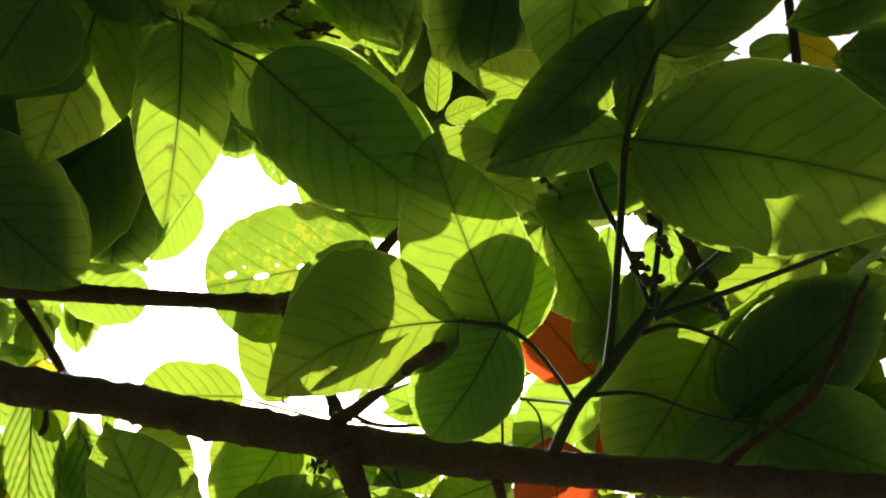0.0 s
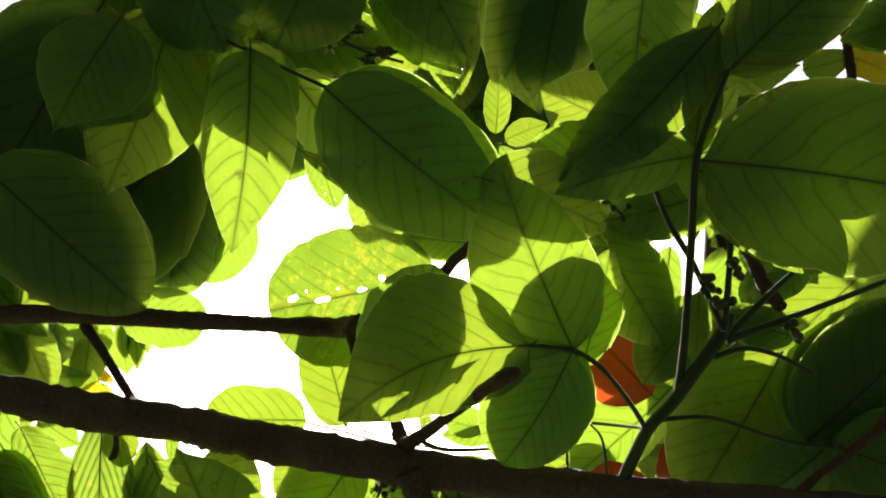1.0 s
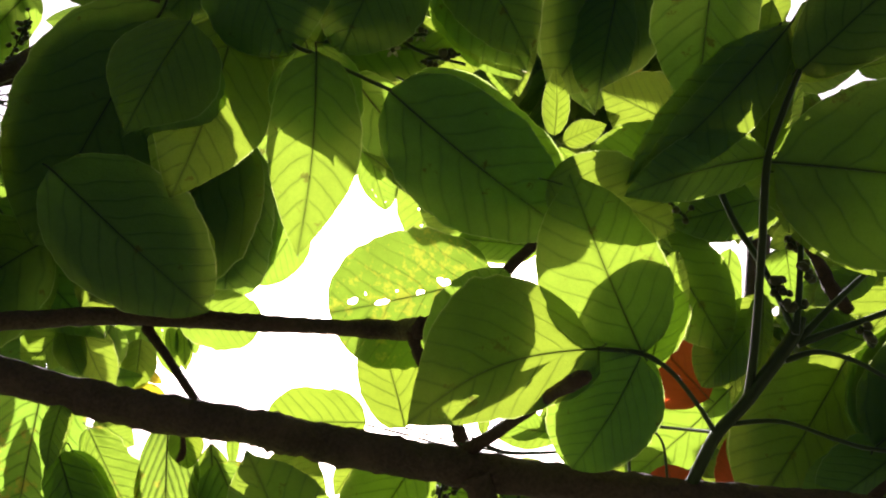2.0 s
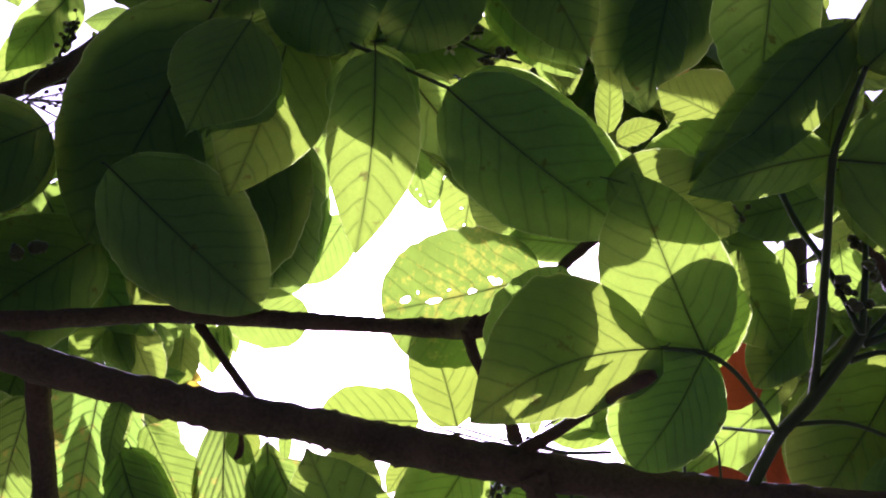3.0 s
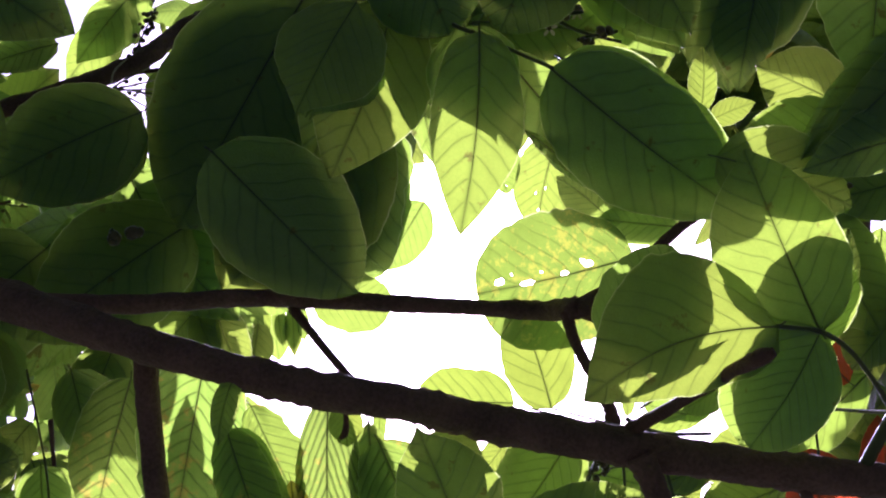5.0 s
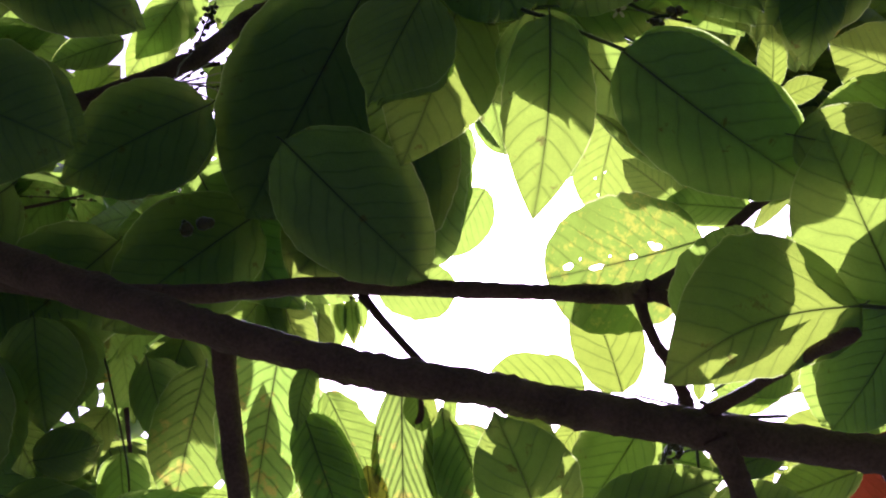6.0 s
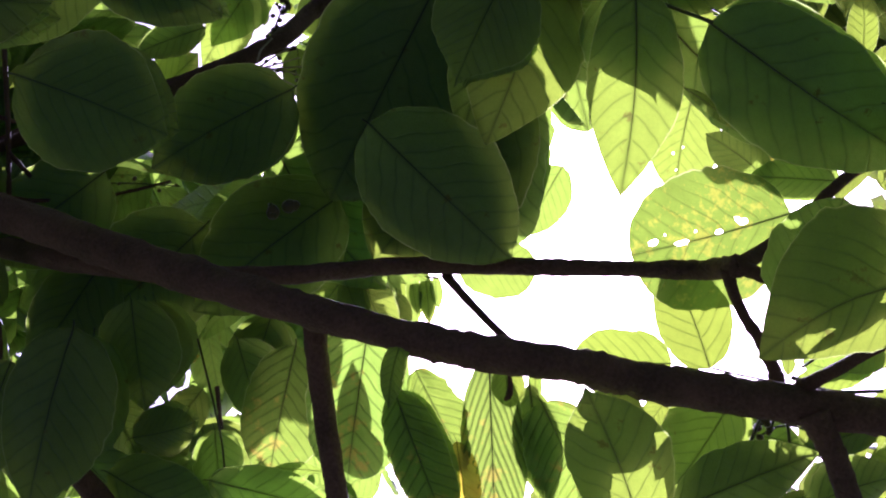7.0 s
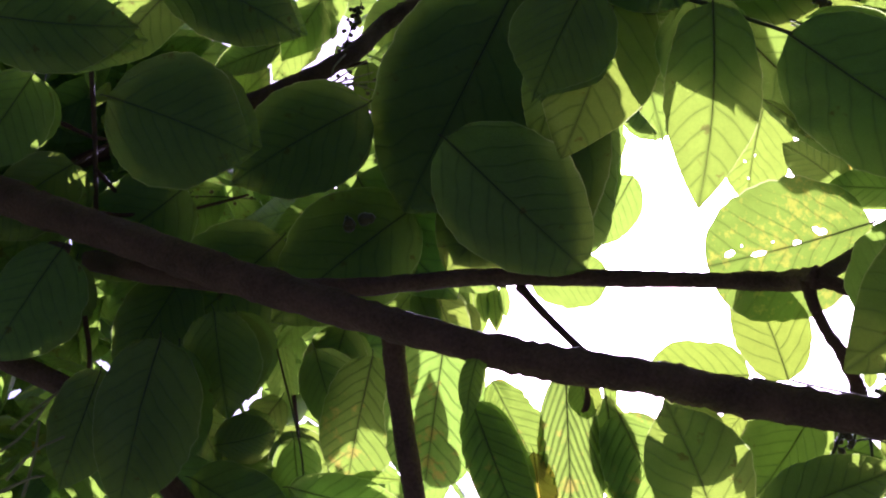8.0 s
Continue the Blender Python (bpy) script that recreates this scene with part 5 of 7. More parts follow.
leaf(tree, (-0.5749, 0.4274, 2.0331), (-0.4800, 0.4693, 2.0140), 0.0966, GREEN, "ovate", fold=8, curl=0.14, roll=-8, edge=0.0)
leaf(back_tree, (-0.4290, 0.5417, 2.1465), (-0.5601, 0.5679, 2.0738), 0.1095, GREEN, "ovate", fold=8, curl=0.28, sweep=0.01, roll=4, lop=0.01)
leaf(back_tree, (-0.4390, 0.5544, 2.1530), (-0.5517, 0.5769, 2.0905), 0.0964, GREEN, "ovate", fold=8, curl=0.28, roll=4, edge=0.0)
leaf(back_tree, (-0.4390, 0.5674, 2.1647), (-0.5517, 0.5899, 2.1022), 0.0964, GREEN, "ovate", fold=8, curl=0.28, roll=1, edge=0.0)
leaf(back_tree, (-0.7997, 0.8163, 2.4460), (-0.6999, 0.7771, 2.5241), 0.0924, GREEN, "ovate", fold=20, curl=0.16, sweep=0.033, roll=3, lop=-0.06)
leaf(back_tree, (-0.7965, 0.8209, 2.4614), (-0.7107, 0.7871, 2.5285), 0.0813, GREEN, "ovate", fold=20, curl=0.16, roll=3, edge=0.0)
leaf(back_tree, (-0.4918, 0.8428, 2.7498), (-0.6099, 0.8640, 2.6872), 0.1073, YOUNG, "ovate", fold=12, curl=0.22, sweep=-0.028, roll=-5, lop=0.05, label="bright young leaf")
leaf(back_tree, (-0.5166, 0.7071, 2.4285), (-0.5115, 0.7516, 2.3778), 0.0448, YOUNG, "ovate", fold=16, curl=0.34, sweep=-0.001, roll=-12, lop=0.06, label="bright young leaf")
leaf(back_tree, (-0.3988, 0.6429, 2.1001), (-0.5425, 0.6914, 1.9973), 0.1316, GREEN, "ovate", fold=8, curl=0.18, sweep=0.01, roll=10, lop=0.08)
leaf(back_tree, (-0.4110, 0.6609, 2.1074), (-0.5346, 0.7026, 2.0189), 0.1158, GREEN, "ovate", fold=8, curl=0.18, roll=9, edge=0.0)
leaf(back_tree, (-0.4110, 0.6739, 2.1191), (-0.5346, 0.7156, 2.0306), 0.1158, GREEN, "ovate", fold=8, curl=0.18, roll=6, edge=0.0)
leaf(back_tree, (-0.5435, 0.6665, 2.0892), (-0.6699, 0.7174, 1.9890), 0.1314, GREEN, "ovate", fold=12, curl=0.32, sweep=-0.011, roll=-11, lop=-0.02)
leaf(back_tree, (-0.5503, 0.6837, 2.0935), (-0.6590, 0.7274, 2.0072), 0.1156, GREEN, "ovate", fold=12, curl=0.32, roll=-13, edge=0.0)
leaf(back_tree, (-0.5503, 0.6967, 2.1052), (-0.6590, 0.7404, 2.0190), 0.1156, GREEN, "ovate", fold=12, curl=0.32, roll=-9, edge=0.0)
leaf(back_tree, (-0.4829, 0.6559, 2.1841), (-0.3720, 0.7726, 2.0824), 0.1369, GREEN, "ovate", fold=12, curl=0.34, sweep=0.032, roll=12, lop=0.02)
leaf(back_tree, (-0.4714, 0.6739, 2.1855), (-0.3760, 0.7742, 2.0980), 0.1204, GREEN, "ovate", fold=12, curl=0.34, roll=8, edge=0.0)
leaf(back_tree, (-0.4714, 0.6869, 2.1973), (-0.3760, 0.7872, 2.1097), 0.1204, GREEN, "ovate", fold=12, curl=0.34, roll=9, edge=0.0)
leaf(back_tree, (-0.7215, 0.5410, 2.0854), (-0.8169, 0.5711, 2.0195), 0.0896, GREEN, "ovate", fold=16, curl=0.12, sweep=0.034, roll=11, lop=0.05)
leaf(back_tree, (-0.7302, 0.5596, 2.0922), (-0.8123, 0.5855, 2.0356), 0.0788, GREEN, "ovate", fold=16, curl=0.12, roll=7, edge=0.0)
leaf(back_tree, (-0.7302, 0.5726, 2.1039), (-0.8123, 0.5985, 2.0473), 0.0788, GREEN, "ovate", fold=16, curl=0.12, roll=14, edge=0.0)
leaf(back_tree, (-0.7251, 0.4494, 2.1131), (-0.7901, 0.4961, 2.0375), 0.0793, GREEN, "ovate", fold=16, curl=0.1, sweep=-0.008, roll=-14, lop=-0.03)
leaf(back_tree, (-0.7277, 0.4656, 2.1230), (-0.7836, 0.5057, 2.0580), 0.0698, GREEN, "ovate", fold=16, curl=0.10, roll=-13, edge=0.0)
leaf(back_tree, (-0.7625, 0.5333, 2.2391), (-0.7575, 0.5563, 2.2136), 0.0137, YOUNG, "lance", fold=8, curl=0.1, sweep=-0.01, roll=-1, lop=0.04, label="bright young leaf")
leaf(back_tree, (-0.7388, 0.5516, 2.2251), (-0.7580, 0.5671, 2.2007), 0.0149, YOUNG, "lance", fold=16, curl=0.2, roll=-6, lop=0.04, label="bright young leaf")
leaf(back_tree, (-0.5474, 0.5940, 2.2364), (-0.5545, 0.6129, 2.2119), 0.0162, YOUNG, "ovate", fold=8, curl=0.28, sweep=-0.011, roll=-6, lop=0.06, label="bright young leaf")
leaf(back_tree, (-0.6364, 0.6076, 2.1130), (-0.7607, 0.6428, 2.0319), 0.1182, GREEN, "ovate", fold=20, curl=0.07, sweep=-0.018, roll=-2, lop=0.03)
leaf(back_tree, (-0.6485, 0.6213, 2.1158), (-0.7554, 0.6515, 2.0461), 0.1040, GREEN, "ovate", fold=20, curl=0.07, roll=-3, edge=0.0)
leaf(back_tree, (-0.6485, 0.6343, 2.1275), (-0.7554, 0.6645, 2.0578), 0.1040, GREEN, "ovate", fold=20, curl=0.07, roll=1, edge=0.0)
leaf(back_tree, (-0.7044, 0.5594, 1.9904), (-0.7751, 0.6152, 1.9021), 0.0952, GREEN, "ovate", fold=20, curl=0.39, sweep=-0.003, roll=-7, lop=-0.07)
leaf(back_tree, (-0.7127, 0.5788, 1.9931), (-0.7735, 0.6269, 1.9171), 0.0838, GREEN, "ovate", fold=20, curl=0.39, roll=-5, edge=0.0)
leaf(back_tree, (-0.7127, 0.5918, 2.0048), (-0.7735, 0.6399, 1.9288), 0.0838, GREEN, "ovate", fold=20, curl=0.39, roll=-11, edge=0.0)
leaf(back_tree, (-0.6392, 0.6646, 2.0451), (-0.7182, 0.7270, 1.9464), 0.1064, GREEN, "ovate", fold=20, curl=0.43, sweep=-0.03, roll=10, lop=0.08)
leaf(back_tree, (-0.6472, 0.6844, 2.0460), (-0.7151, 0.7381, 1.9612), 0.0936, GREEN, "ovate", fold=20, curl=0.43, roll=10, edge=0.0)
leaf(back_tree, (-0.6472, 0.6974, 2.0577), (-0.7151, 0.7511, 1.9729), 0.0936, GREEN, "ovate", fold=20, curl=0.43, roll=13, edge=0.0)
leaf(tree, (-0.0436, 0.6485, 1.8799), (-0.0999, 0.6843, 1.8089), 0.0734, GREEN, "round", fold=8, curl=0.25, sweep=-0.008, roll=-13, lop=0.05)
leaf(tree, (-0.0481, 0.6622, 1.8875), (-0.0965, 0.6929, 1.8265), 0.0646, GREEN, "round", fold=8, curl=0.25, roll=-12, edge=0.0)
leaf(tree, (-0.0918, 0.6894, 1.8991), (-0.1164, 0.7084, 1.8709), 0.0240, YOUNG, "ovate", fold=8, curl=0.14, sweep=0.016, roll=-2, lop=0.06, label="bright young leaf")
leaf(back_tree, (-0.0325, 0.7823, 1.9428), (0.0365, 0.8140, 1.9201), 0.0449, YOUNG, "ovate", fold=20, curl=0.42, sweep=0.035, roll=-3, lop=0.05, label="bright young leaf")
leaf(tree, (0.0367, 0.7377, 1.9169), (0.0796, 0.7773, 1.8790), 0.0572, YOUNG, "ovate", fold=16, curl=0.11, sweep=-0.005, roll=8, lop=0.08, label="bright young leaf")
leaf(tree, (-0.1012, 0.6453, 1.7765), (0.0036, 0.6308, 1.8169), 0.0534, GREEN, "ovate", fold=16, curl=0.14, sweep=-0.016, roll=-2, lop=-0.01)
leaf(tree, (-0.0956, 0.6561, 1.7857), (-0.0055, 0.6436, 1.8205), 0.0470, GREEN, "ovate", fold=16, curl=0.14, roll=-5, edge=0.0)
leaf(tree, (-0.0056, 0.6547, 1.7864), (0.0641, 0.6490, 1.8086), 0.0452, GREEN, "ovate", fold=20, curl=0.08, sweep=-0.032, roll=5, lop=-0.02)
leaf(tree, (-0.0035, 0.6659, 1.7993), (0.0564, 0.6610, 1.8184), 0.0397, GREEN, "ovate", fold=20, curl=0.08, roll=4, edge=0.0)
leaf(tree, (0.0694, 0.7233, 1.9413), (0.0278, 0.7117, 1.9461), 0.0309, YOUNG, "ovate", fold=16, curl=0.29, sweep=-0.018, roll=-10, lop=0.08, label="bright young leaf")
leaf(tree, (0.0988, 0.7279, 1.9738), (0.0627, 0.7430, 1.9478), 0.0306, YOUNG, "ovate", fold=8, curl=0.06, sweep=-0.029, roll=9, lop=-0.07, label="bright young leaf")
leaf(tree, (0.0105, 0.7002, 1.9245), (0.0121, 0.6870, 1.9407), 0.0116, GREEN, "lance", fold=16, curl=0.18, sweep=-0.014, roll=-8, lop=0.07)
leaf(back_tree, (-0.0457, 0.7866, 1.9236), (0.0400, 0.7956, 1.9075), 0.0428, YOUNG, "ovate", fold=8, curl=0.16, sweep=-0.007, roll=-11, lop=-0.04, label="bright young leaf")
leaf(tree, (0.0889, 0.7244, 1.8930), (0.0196, 0.7457, 1.8746), 0.0448, GREEN, "ovate", fold=20, curl=0.27, sweep=0.026, roll=-2, lop=0.08)
leaf(tree, (0.0812, 0.7298, 1.8948), (0.0215, 0.7481, 1.8790), 0.0394, GREEN, "ovate", fold=20, curl=0.27, roll=-3, edge=0.0)
leaf(back_tree, (0.0928, 0.7465, 1.9576), (0.0287, 0.7547, 1.9534), 0.0268, YOUNG, "ovate", fold=12, curl=0.24, sweep=-0.034, roll=6, lop=0.05, label="bright young leaf")
leaf(back_tree, (0.1103, 0.7072, 1.9698), (0.0636, 0.7303, 1.9478), 0.0366, GREEN, "ovate", fold=20, curl=0.14, sweep=-0.018, roll=6, lop=-0.03)
leaf(tree, (0.1112, 0.6422, 2.0116), (0.0904, 0.6156, 2.0423), 0.0204, YOUNG, "lance", fold=12, curl=0.07, sweep=-0.011, roll=-3, lop=-0.09, label="bright young leaf")
leaf(back_tree, (-0.4366, 0.8140, 2.1304), (-0.4827, 0.8494, 2.0948), 0.0560, YOUNG, "ovate", fold=16, curl=0.23, sweep=-0.026, roll=-11, lop=0.07, label="bright young leaf")
leaf(back_tree, (-0.3990, 0.7725, 2.0989), (-0.3659, 0.8208, 2.0433), 0.0532, GREEN, "ovate", fold=16, curl=0.34, sweep=0.031, roll=12, lop=0.09)
leaf(back_tree, (-0.4197, 0.7754, 2.0972), (-0.3986, 0.8083, 2.0595), 0.0390, GREEN, "ovate", fold=16, curl=0.39, sweep=0.013, roll=3, lop=0.03)
leaf(back_tree, (-0.4217, 0.7858, 2.1049), (-0.4036, 0.8141, 2.0725), 0.0343, GREEN, "ovate", fold=16, curl=0.39, roll=-1, edge=0.0)
leaf(back_tree, (-0.4010, 0.8523, 2.1601), (-0.4201, 0.8905, 2.1195), 0.0523, GREEN, "ovate", fold=16, curl=0.38, sweep=-0.006, roll=-4, lop=-0.01)
leaf(back_tree, (-0.4058, 0.8614, 2.1671), (-0.4222, 0.8943, 2.1322), 0.0460, GREEN, "ovate", fold=16, curl=0.38, roll=-4, edge=0.0)
leaf(back_tree, (-0.4114, 0.9849, 2.2382), (-0.4220, 1.0356, 2.1833), 0.0448, YOUNG, "ovate", fold=8, curl=0.07, sweep=-0.011, roll=-12, lop=-0.06, label="bright young leaf")
leaf(back_tree, (-0.4533, 1.2165, 2.4331), (-0.4451, 1.2695, 2.3742), 0.0513, GREEN, "ovate", fold=16, curl=0.16, sweep=0.02, roll=-6, lop=0.04)
leaf(back_tree, (-0.4205, 1.0305, 2.1888), (-0.3772, 1.0337, 2.1821), 0.0224, YELLOW, "lance", fold=16, curl=0.15, sweep=-0.017, roll=-13, lop=-0.06, label="yellowing leaf")
leaf(back_tree, (-0.3950, 0.7335, 1.9926), (-0.4104, 0.7697, 1.9539), 0.0370, GREEN, "ovate", fold=12, curl=0.33, sweep=0.026, roll=3, lop=0.07)
leaf(back_tree, (-0.4517, 0.9473, 2.1337), (-0.4785, 0.9898, 2.0889), 0.0411, YOUNG, "ovate", fold=12, curl=0.29, sweep=0.028, roll=2, lop=-0.03, label="bright young leaf")
leaf(back_tree, (-0.4015, 0.8815, 2.0535), (-0.3577, 0.9006, 2.0294), 0.0373, GREEN, "ovate", fold=8, curl=0.05, sweep=0.023, roll=-13)
# Three round leaves added toward the sun to cast shadows on the leaf trio.
leaf(tree, (-0.0229, 0.5187, 1.8566), (0.0096, 0.4717, 1.9206), 0.0696, GREEN, "round", fold=8, curl=0.06, sweep=-0.006, roll=0)
leaf(tree, (0.1070, 0.5398, 1.8818), (0.0996, 0.4902, 1.9461), 0.0890, GREEN, "round", fold=8, curl=0.29, sweep=0.031, roll=-8, lop=-0.07)
leaf(tree, (0.1025, 0.5030, 1.8788), (0.0519, 0.5488, 1.8112), 0.0763, GREEN, "round", fold=8, curl=0.34, sweep=-0.032, roll=3, lop=0.04)
leaf(back_tree, (-0.7136, 0.7396, 1.9380), (-0.6092, 0.8335, 1.8486), 0.1145, GREEN, "ovate", fold=16, curl=0.31, sweep=0.015, roll=11, lop=-0.08)
leaf(back_tree, (-0.7051, 0.7620, 1.9404), (-0.6154, 0.8427, 1.8636), 0.1007, GREEN, "ovate", fold=16, curl=0.31, roll=13, edge=0.0)
leaf(back_tree, (-0.7051, 0.7750, 1.9521), (-0.6154, 0.8557, 1.8753), 0.1007, GREEN, "ovate", fold=16, curl=0.31, roll=9, edge=0.0)
leaf(back_tree, (-0.5707, 0.8227, 1.9488), (-0.5284, 0.8900, 1.8777), 0.0905, GREEN, "ovate", fold=16, curl=0.17, sweep=-0.012, roll=11, lop=0.03)
leaf(back_tree, (-0.5678, 0.8395, 1.9568), (-0.5314, 0.8973, 1.8956), 0.0797, GREEN, "ovate", fold=16, curl=0.17, roll=14, edge=0.0)
leaf(back_tree, (-0.5678, 0.8525, 1.9685), (-0.5314, 0.9103, 1.9073), 0.0797, GREEN, "ovate", fold=16, curl=0.17, roll=9, edge=0.0)
leaf(tree, (-0.5909, 0.7149, 1.8372), (-0.4911, 0.7569, 1.8090), 0.0714, GREEN, "ovate", fold=12, curl=0.23, sweep=0.035, roll=-10, lop=0.03)
leaf(tree, (-0.5844, 0.7309, 1.8461), (-0.4986, 0.7671, 1.8218), 0.0628, GREEN, "ovate", fold=12, curl=0.23, roll=-13, edge=0.0)
leaf(tree, (-0.5844, 0.7439, 1.8578), (-0.4986, 0.7801, 1.8335), 0.0628, GREEN, "ovate", fold=12, curl=0.23, roll=-7, edge=0.0)
leaf(back_tree, (-0.5677, 0.5786, 2.3050), (-0.6487, 0.5897, 2.2782), 0.0398, GREEN, "ovate", fold=12, curl=0.32, sweep=0.005, roll=-1, lop=0.07)
leaf(back_tree, (-0.5762, 0.5879, 2.3124), (-0.6458, 0.5975, 2.2894), 0.0350, GREEN, "ovate", fold=12, curl=0.32, roll=-1, edge=0.0)
leaf(back_tree, (-0.7296, 0.7237, 1.9220), (-0.6882, 0.8007, 1.8390), 0.0840, GREEN, "ovate", fold=12, curl=0.27, sweep=-0.006, roll=5, lop=0.05)
leaf(back_tree, (-0.7240, 0.7404, 1.9248), (-0.6884, 0.8067, 1.8534), 0.0739, GREEN, "ovate", fold=12, curl=0.27, roll=3, edge=0.0)
leaf(back_tree, (-0.7240, 0.7534, 1.9365), (-0.6884, 0.8197, 1.8651), 0.0739, GREEN, "ovate", fold=12, curl=0.27, roll=3, edge=0.0)
leaf(back_tree, (-0.4836, 0.7456, 2.0289), (-0.5211, 0.8015, 1.9537), 0.0768, GREEN, "ovate", fold=16, curl=0.24, sweep=-0.029, roll=6, lop=0.06)
leaf(back_tree, (-0.4847, 0.7594, 2.0321), (-0.5170, 0.8075, 1.9674), 0.0676, GREEN, "ovate", fold=16, curl=0.24, roll=8, edge=0.0)
leaf(back_tree, (-0.4847, 0.7724, 2.0438), (-0.5170, 0.8205, 1.9791), 0.0676, GREEN, "ovate", fold=16, curl=0.24, roll=4, edge=0.0)
leaf(back_tree, (-0.3610, 0.9243, 2.5487), (-0.4564, 0.9918, 2.4838), 0.0924, GREEN, "ovate", fold=12, curl=0.07, sweep=-0.008, roll=13, lop=0.02)
leaf(back_tree, (-0.3659, 0.9375, 2.5528), (-0.4479, 0.9956, 2.4969), 0.0813, GREEN, "ovate", fold=12, curl=0.07, roll=11, edge=0.0)
leaf(back_tree, (-0.3659, 0.9479, 2.5621), (-0.4479, 1.0060, 2.5063), 0.0813, GREEN, "ovate", fold=12, curl=0.07, roll=9, edge=0.0)
leaf(back_tree, (0.2270, 0.5394, 2.4139), (0.1234, 0.6185, 2.3345), 0.0888, GREEN, "ovate", fold=8, curl=0.17, sweep=0.035, roll=-5, lop=-0.02)
leaf(back_tree, (0.2163, 0.5545, 2.4164), (0.1272, 0.6225, 2.3481), 0.0782, GREEN, "ovate", fold=8, curl=0.17, roll=-9, edge=0.0)
leaf(back_tree, (0.2163, 0.5675, 2.4281), (0.1272, 0.6355, 2.3598), 0.0782, GREEN, "ovate", fold=8, curl=0.17, roll=-4, edge=0.0)
leaf(tree, (0.1432, 0.7255, 1.8734), (0.0642, 0.7507, 1.8547), 0.0498, GREEN, "ovate", fold=20, curl=0.09, sweep=-0.019, roll=-2, lop=-0.09)
leaf(tree, (0.1382, 0.7360, 1.8783), (0.0702, 0.7577, 1.8622), 0.0438, GREEN, "ovate", fold=20, curl=0.09, roll=-2, edge=0.0)
# Second leaf added behind the big one, only to deepen its shade.
leaf(tree, (-0.0562, 0.4305, 2.0687), (0.0684, 0.4851, 1.9800), 0.0840, GREEN, "ovate", fold=10, curl=0.2, sweep=0.02, roll=0)
# Two leaves added sunward, shaped for the shadow on the ridged leaf.
leaf(tree, (-0.3517, 0.7309, 1.8771), (-0.3513, 0.6752, 1.9438), 0.0293, GREEN, "lance", fold=8, curl=0.12, sweep=0.008, roll=-7, lop=-0.07)
leaf(tree, (-0.3348, 0.7389, 1.8713), (-0.3700, 0.7110, 1.8969), 0.0412, GREEN, "round", fold=20, curl=0.22, sweep=0.004, roll=-6, lop=0.09)
leaf(back_tree, (-0.1052, 0.6929, 2.3258), (-0.0829, 0.7535, 2.2534), 0.0549, GREEN, "round", fold=20, curl=0.07, sweep=0.034, roll=11, lop=-0.07, holes=[(0.8, 0.68, 0.012, 0.01), (0.72, 0.72, 0.008, 0.008), (0.9, 0.4, 0.01, 0.01)], fine=True)
leaf(back_tree, (-0.1091, 0.6842, 2.3470), (-0.0899, 0.7363, 2.2847), 0.0483, GREEN, "round", fold=20, curl=0.07, roll=14, edge=0.0)
leaf(back_tree, (-0.1617, 0.6963, 2.4573), (-0.1485, 0.8131, 2.3595), 0.0933, GREEN, "blunt", fold=12, curl=0.2, sweep=0.0, roll=0, lop=0.0)
leaf(back_tree, (-0.1610, 0.7148, 2.4638), (-0.1492, 0.8199, 2.3758), 0.0840, GREEN, "blunt", fold=12, curl=0.2, roll=-3, edge=0.0)
leaf(back_tree, (-0.1610, 0.7274, 2.4752), (-0.1492, 0.8326, 2.3871), 0.0840, GREEN, "blunt", fold=12, curl=0.2, roll=3, edge=0.0)
leaf(tree, (-0.1007, 0.4241, 2.1896), (-0.1915, 0.4692, 2.1518), 0.0709, GREEN, "ovate", fold=20, curl=0.27, sweep=0.009, roll=8, lop=-0.04)
leaf(tree, (-0.1097, 0.4413, 2.1984), (-0.1878, 0.4801, 2.1658), 0.0624, GREEN, "ovate", fold=20, curl=0.27, roll=7, edge=0.0)
leaf(tree, (-0.1097, 0.4543, 2.2101), (-0.1878, 0.4931, 2.1775), 0.0624, GREEN, "ovate", fold=20, curl=0.27, roll=9, edge=0.0)
leaf(tree, (0.0276, 0.4286, 2.2264), (0.0402, 0.4990, 2.1441), 0.0547, GREEN, "ovate", fold=8, curl=0.1, sweep=0.014, roll=-8, lop=0.04)
leaf(tree, (0.0253, 0.4505, 2.2294), (0.0362, 0.5111, 2.1587), 0.0482, GREEN, "ovate", fold=8, curl=0.10, roll=-11, edge=0.0)
leaf(tree, (0.0253, 0.4635, 2.2411), (0.0362, 0.5241, 2.1704), 0.0482, GREEN, "ovate", fold=8, curl=0.10, roll=-12, edge=0.0)
leaf(back_tree, (0.1358, 0.4479, 2.2492), (0.1142, 0.5289, 2.1599), 0.0627, GREEN, "ovate", fold=20, curl=0.15, sweep=0.012, roll=-1, lop=0.05)
leaf(back_tree, (0.1341, 0.4649, 2.2577), (0.1156, 0.5347, 2.1810), 0.0552, GREEN, "ovate", fold=20, curl=0.15, roll=0, edge=0.0)
leaf(back_tree, (0.1341, 0.4779, 2.2694), (0.1156, 0.5477, 2.1927), 0.0552, GREEN, "ovate", fold=20, curl=0.15, roll=0, edge=0.0)
leaf(back_tree, (0.1319, 0.6139, 2.1518), (0.2131, 0.6237, 2.1286), 0.0504, GREEN, "ovate", fold=8, curl=0.13, sweep=0.005, roll=-13)
leaf(back_tree, (0.1403, 0.6280, 2.1598), (0.2102, 0.6364, 2.1398), 0.0443, GREEN, "ovate", fold=8, curl=0.13, roll=-13, edge=0.0)
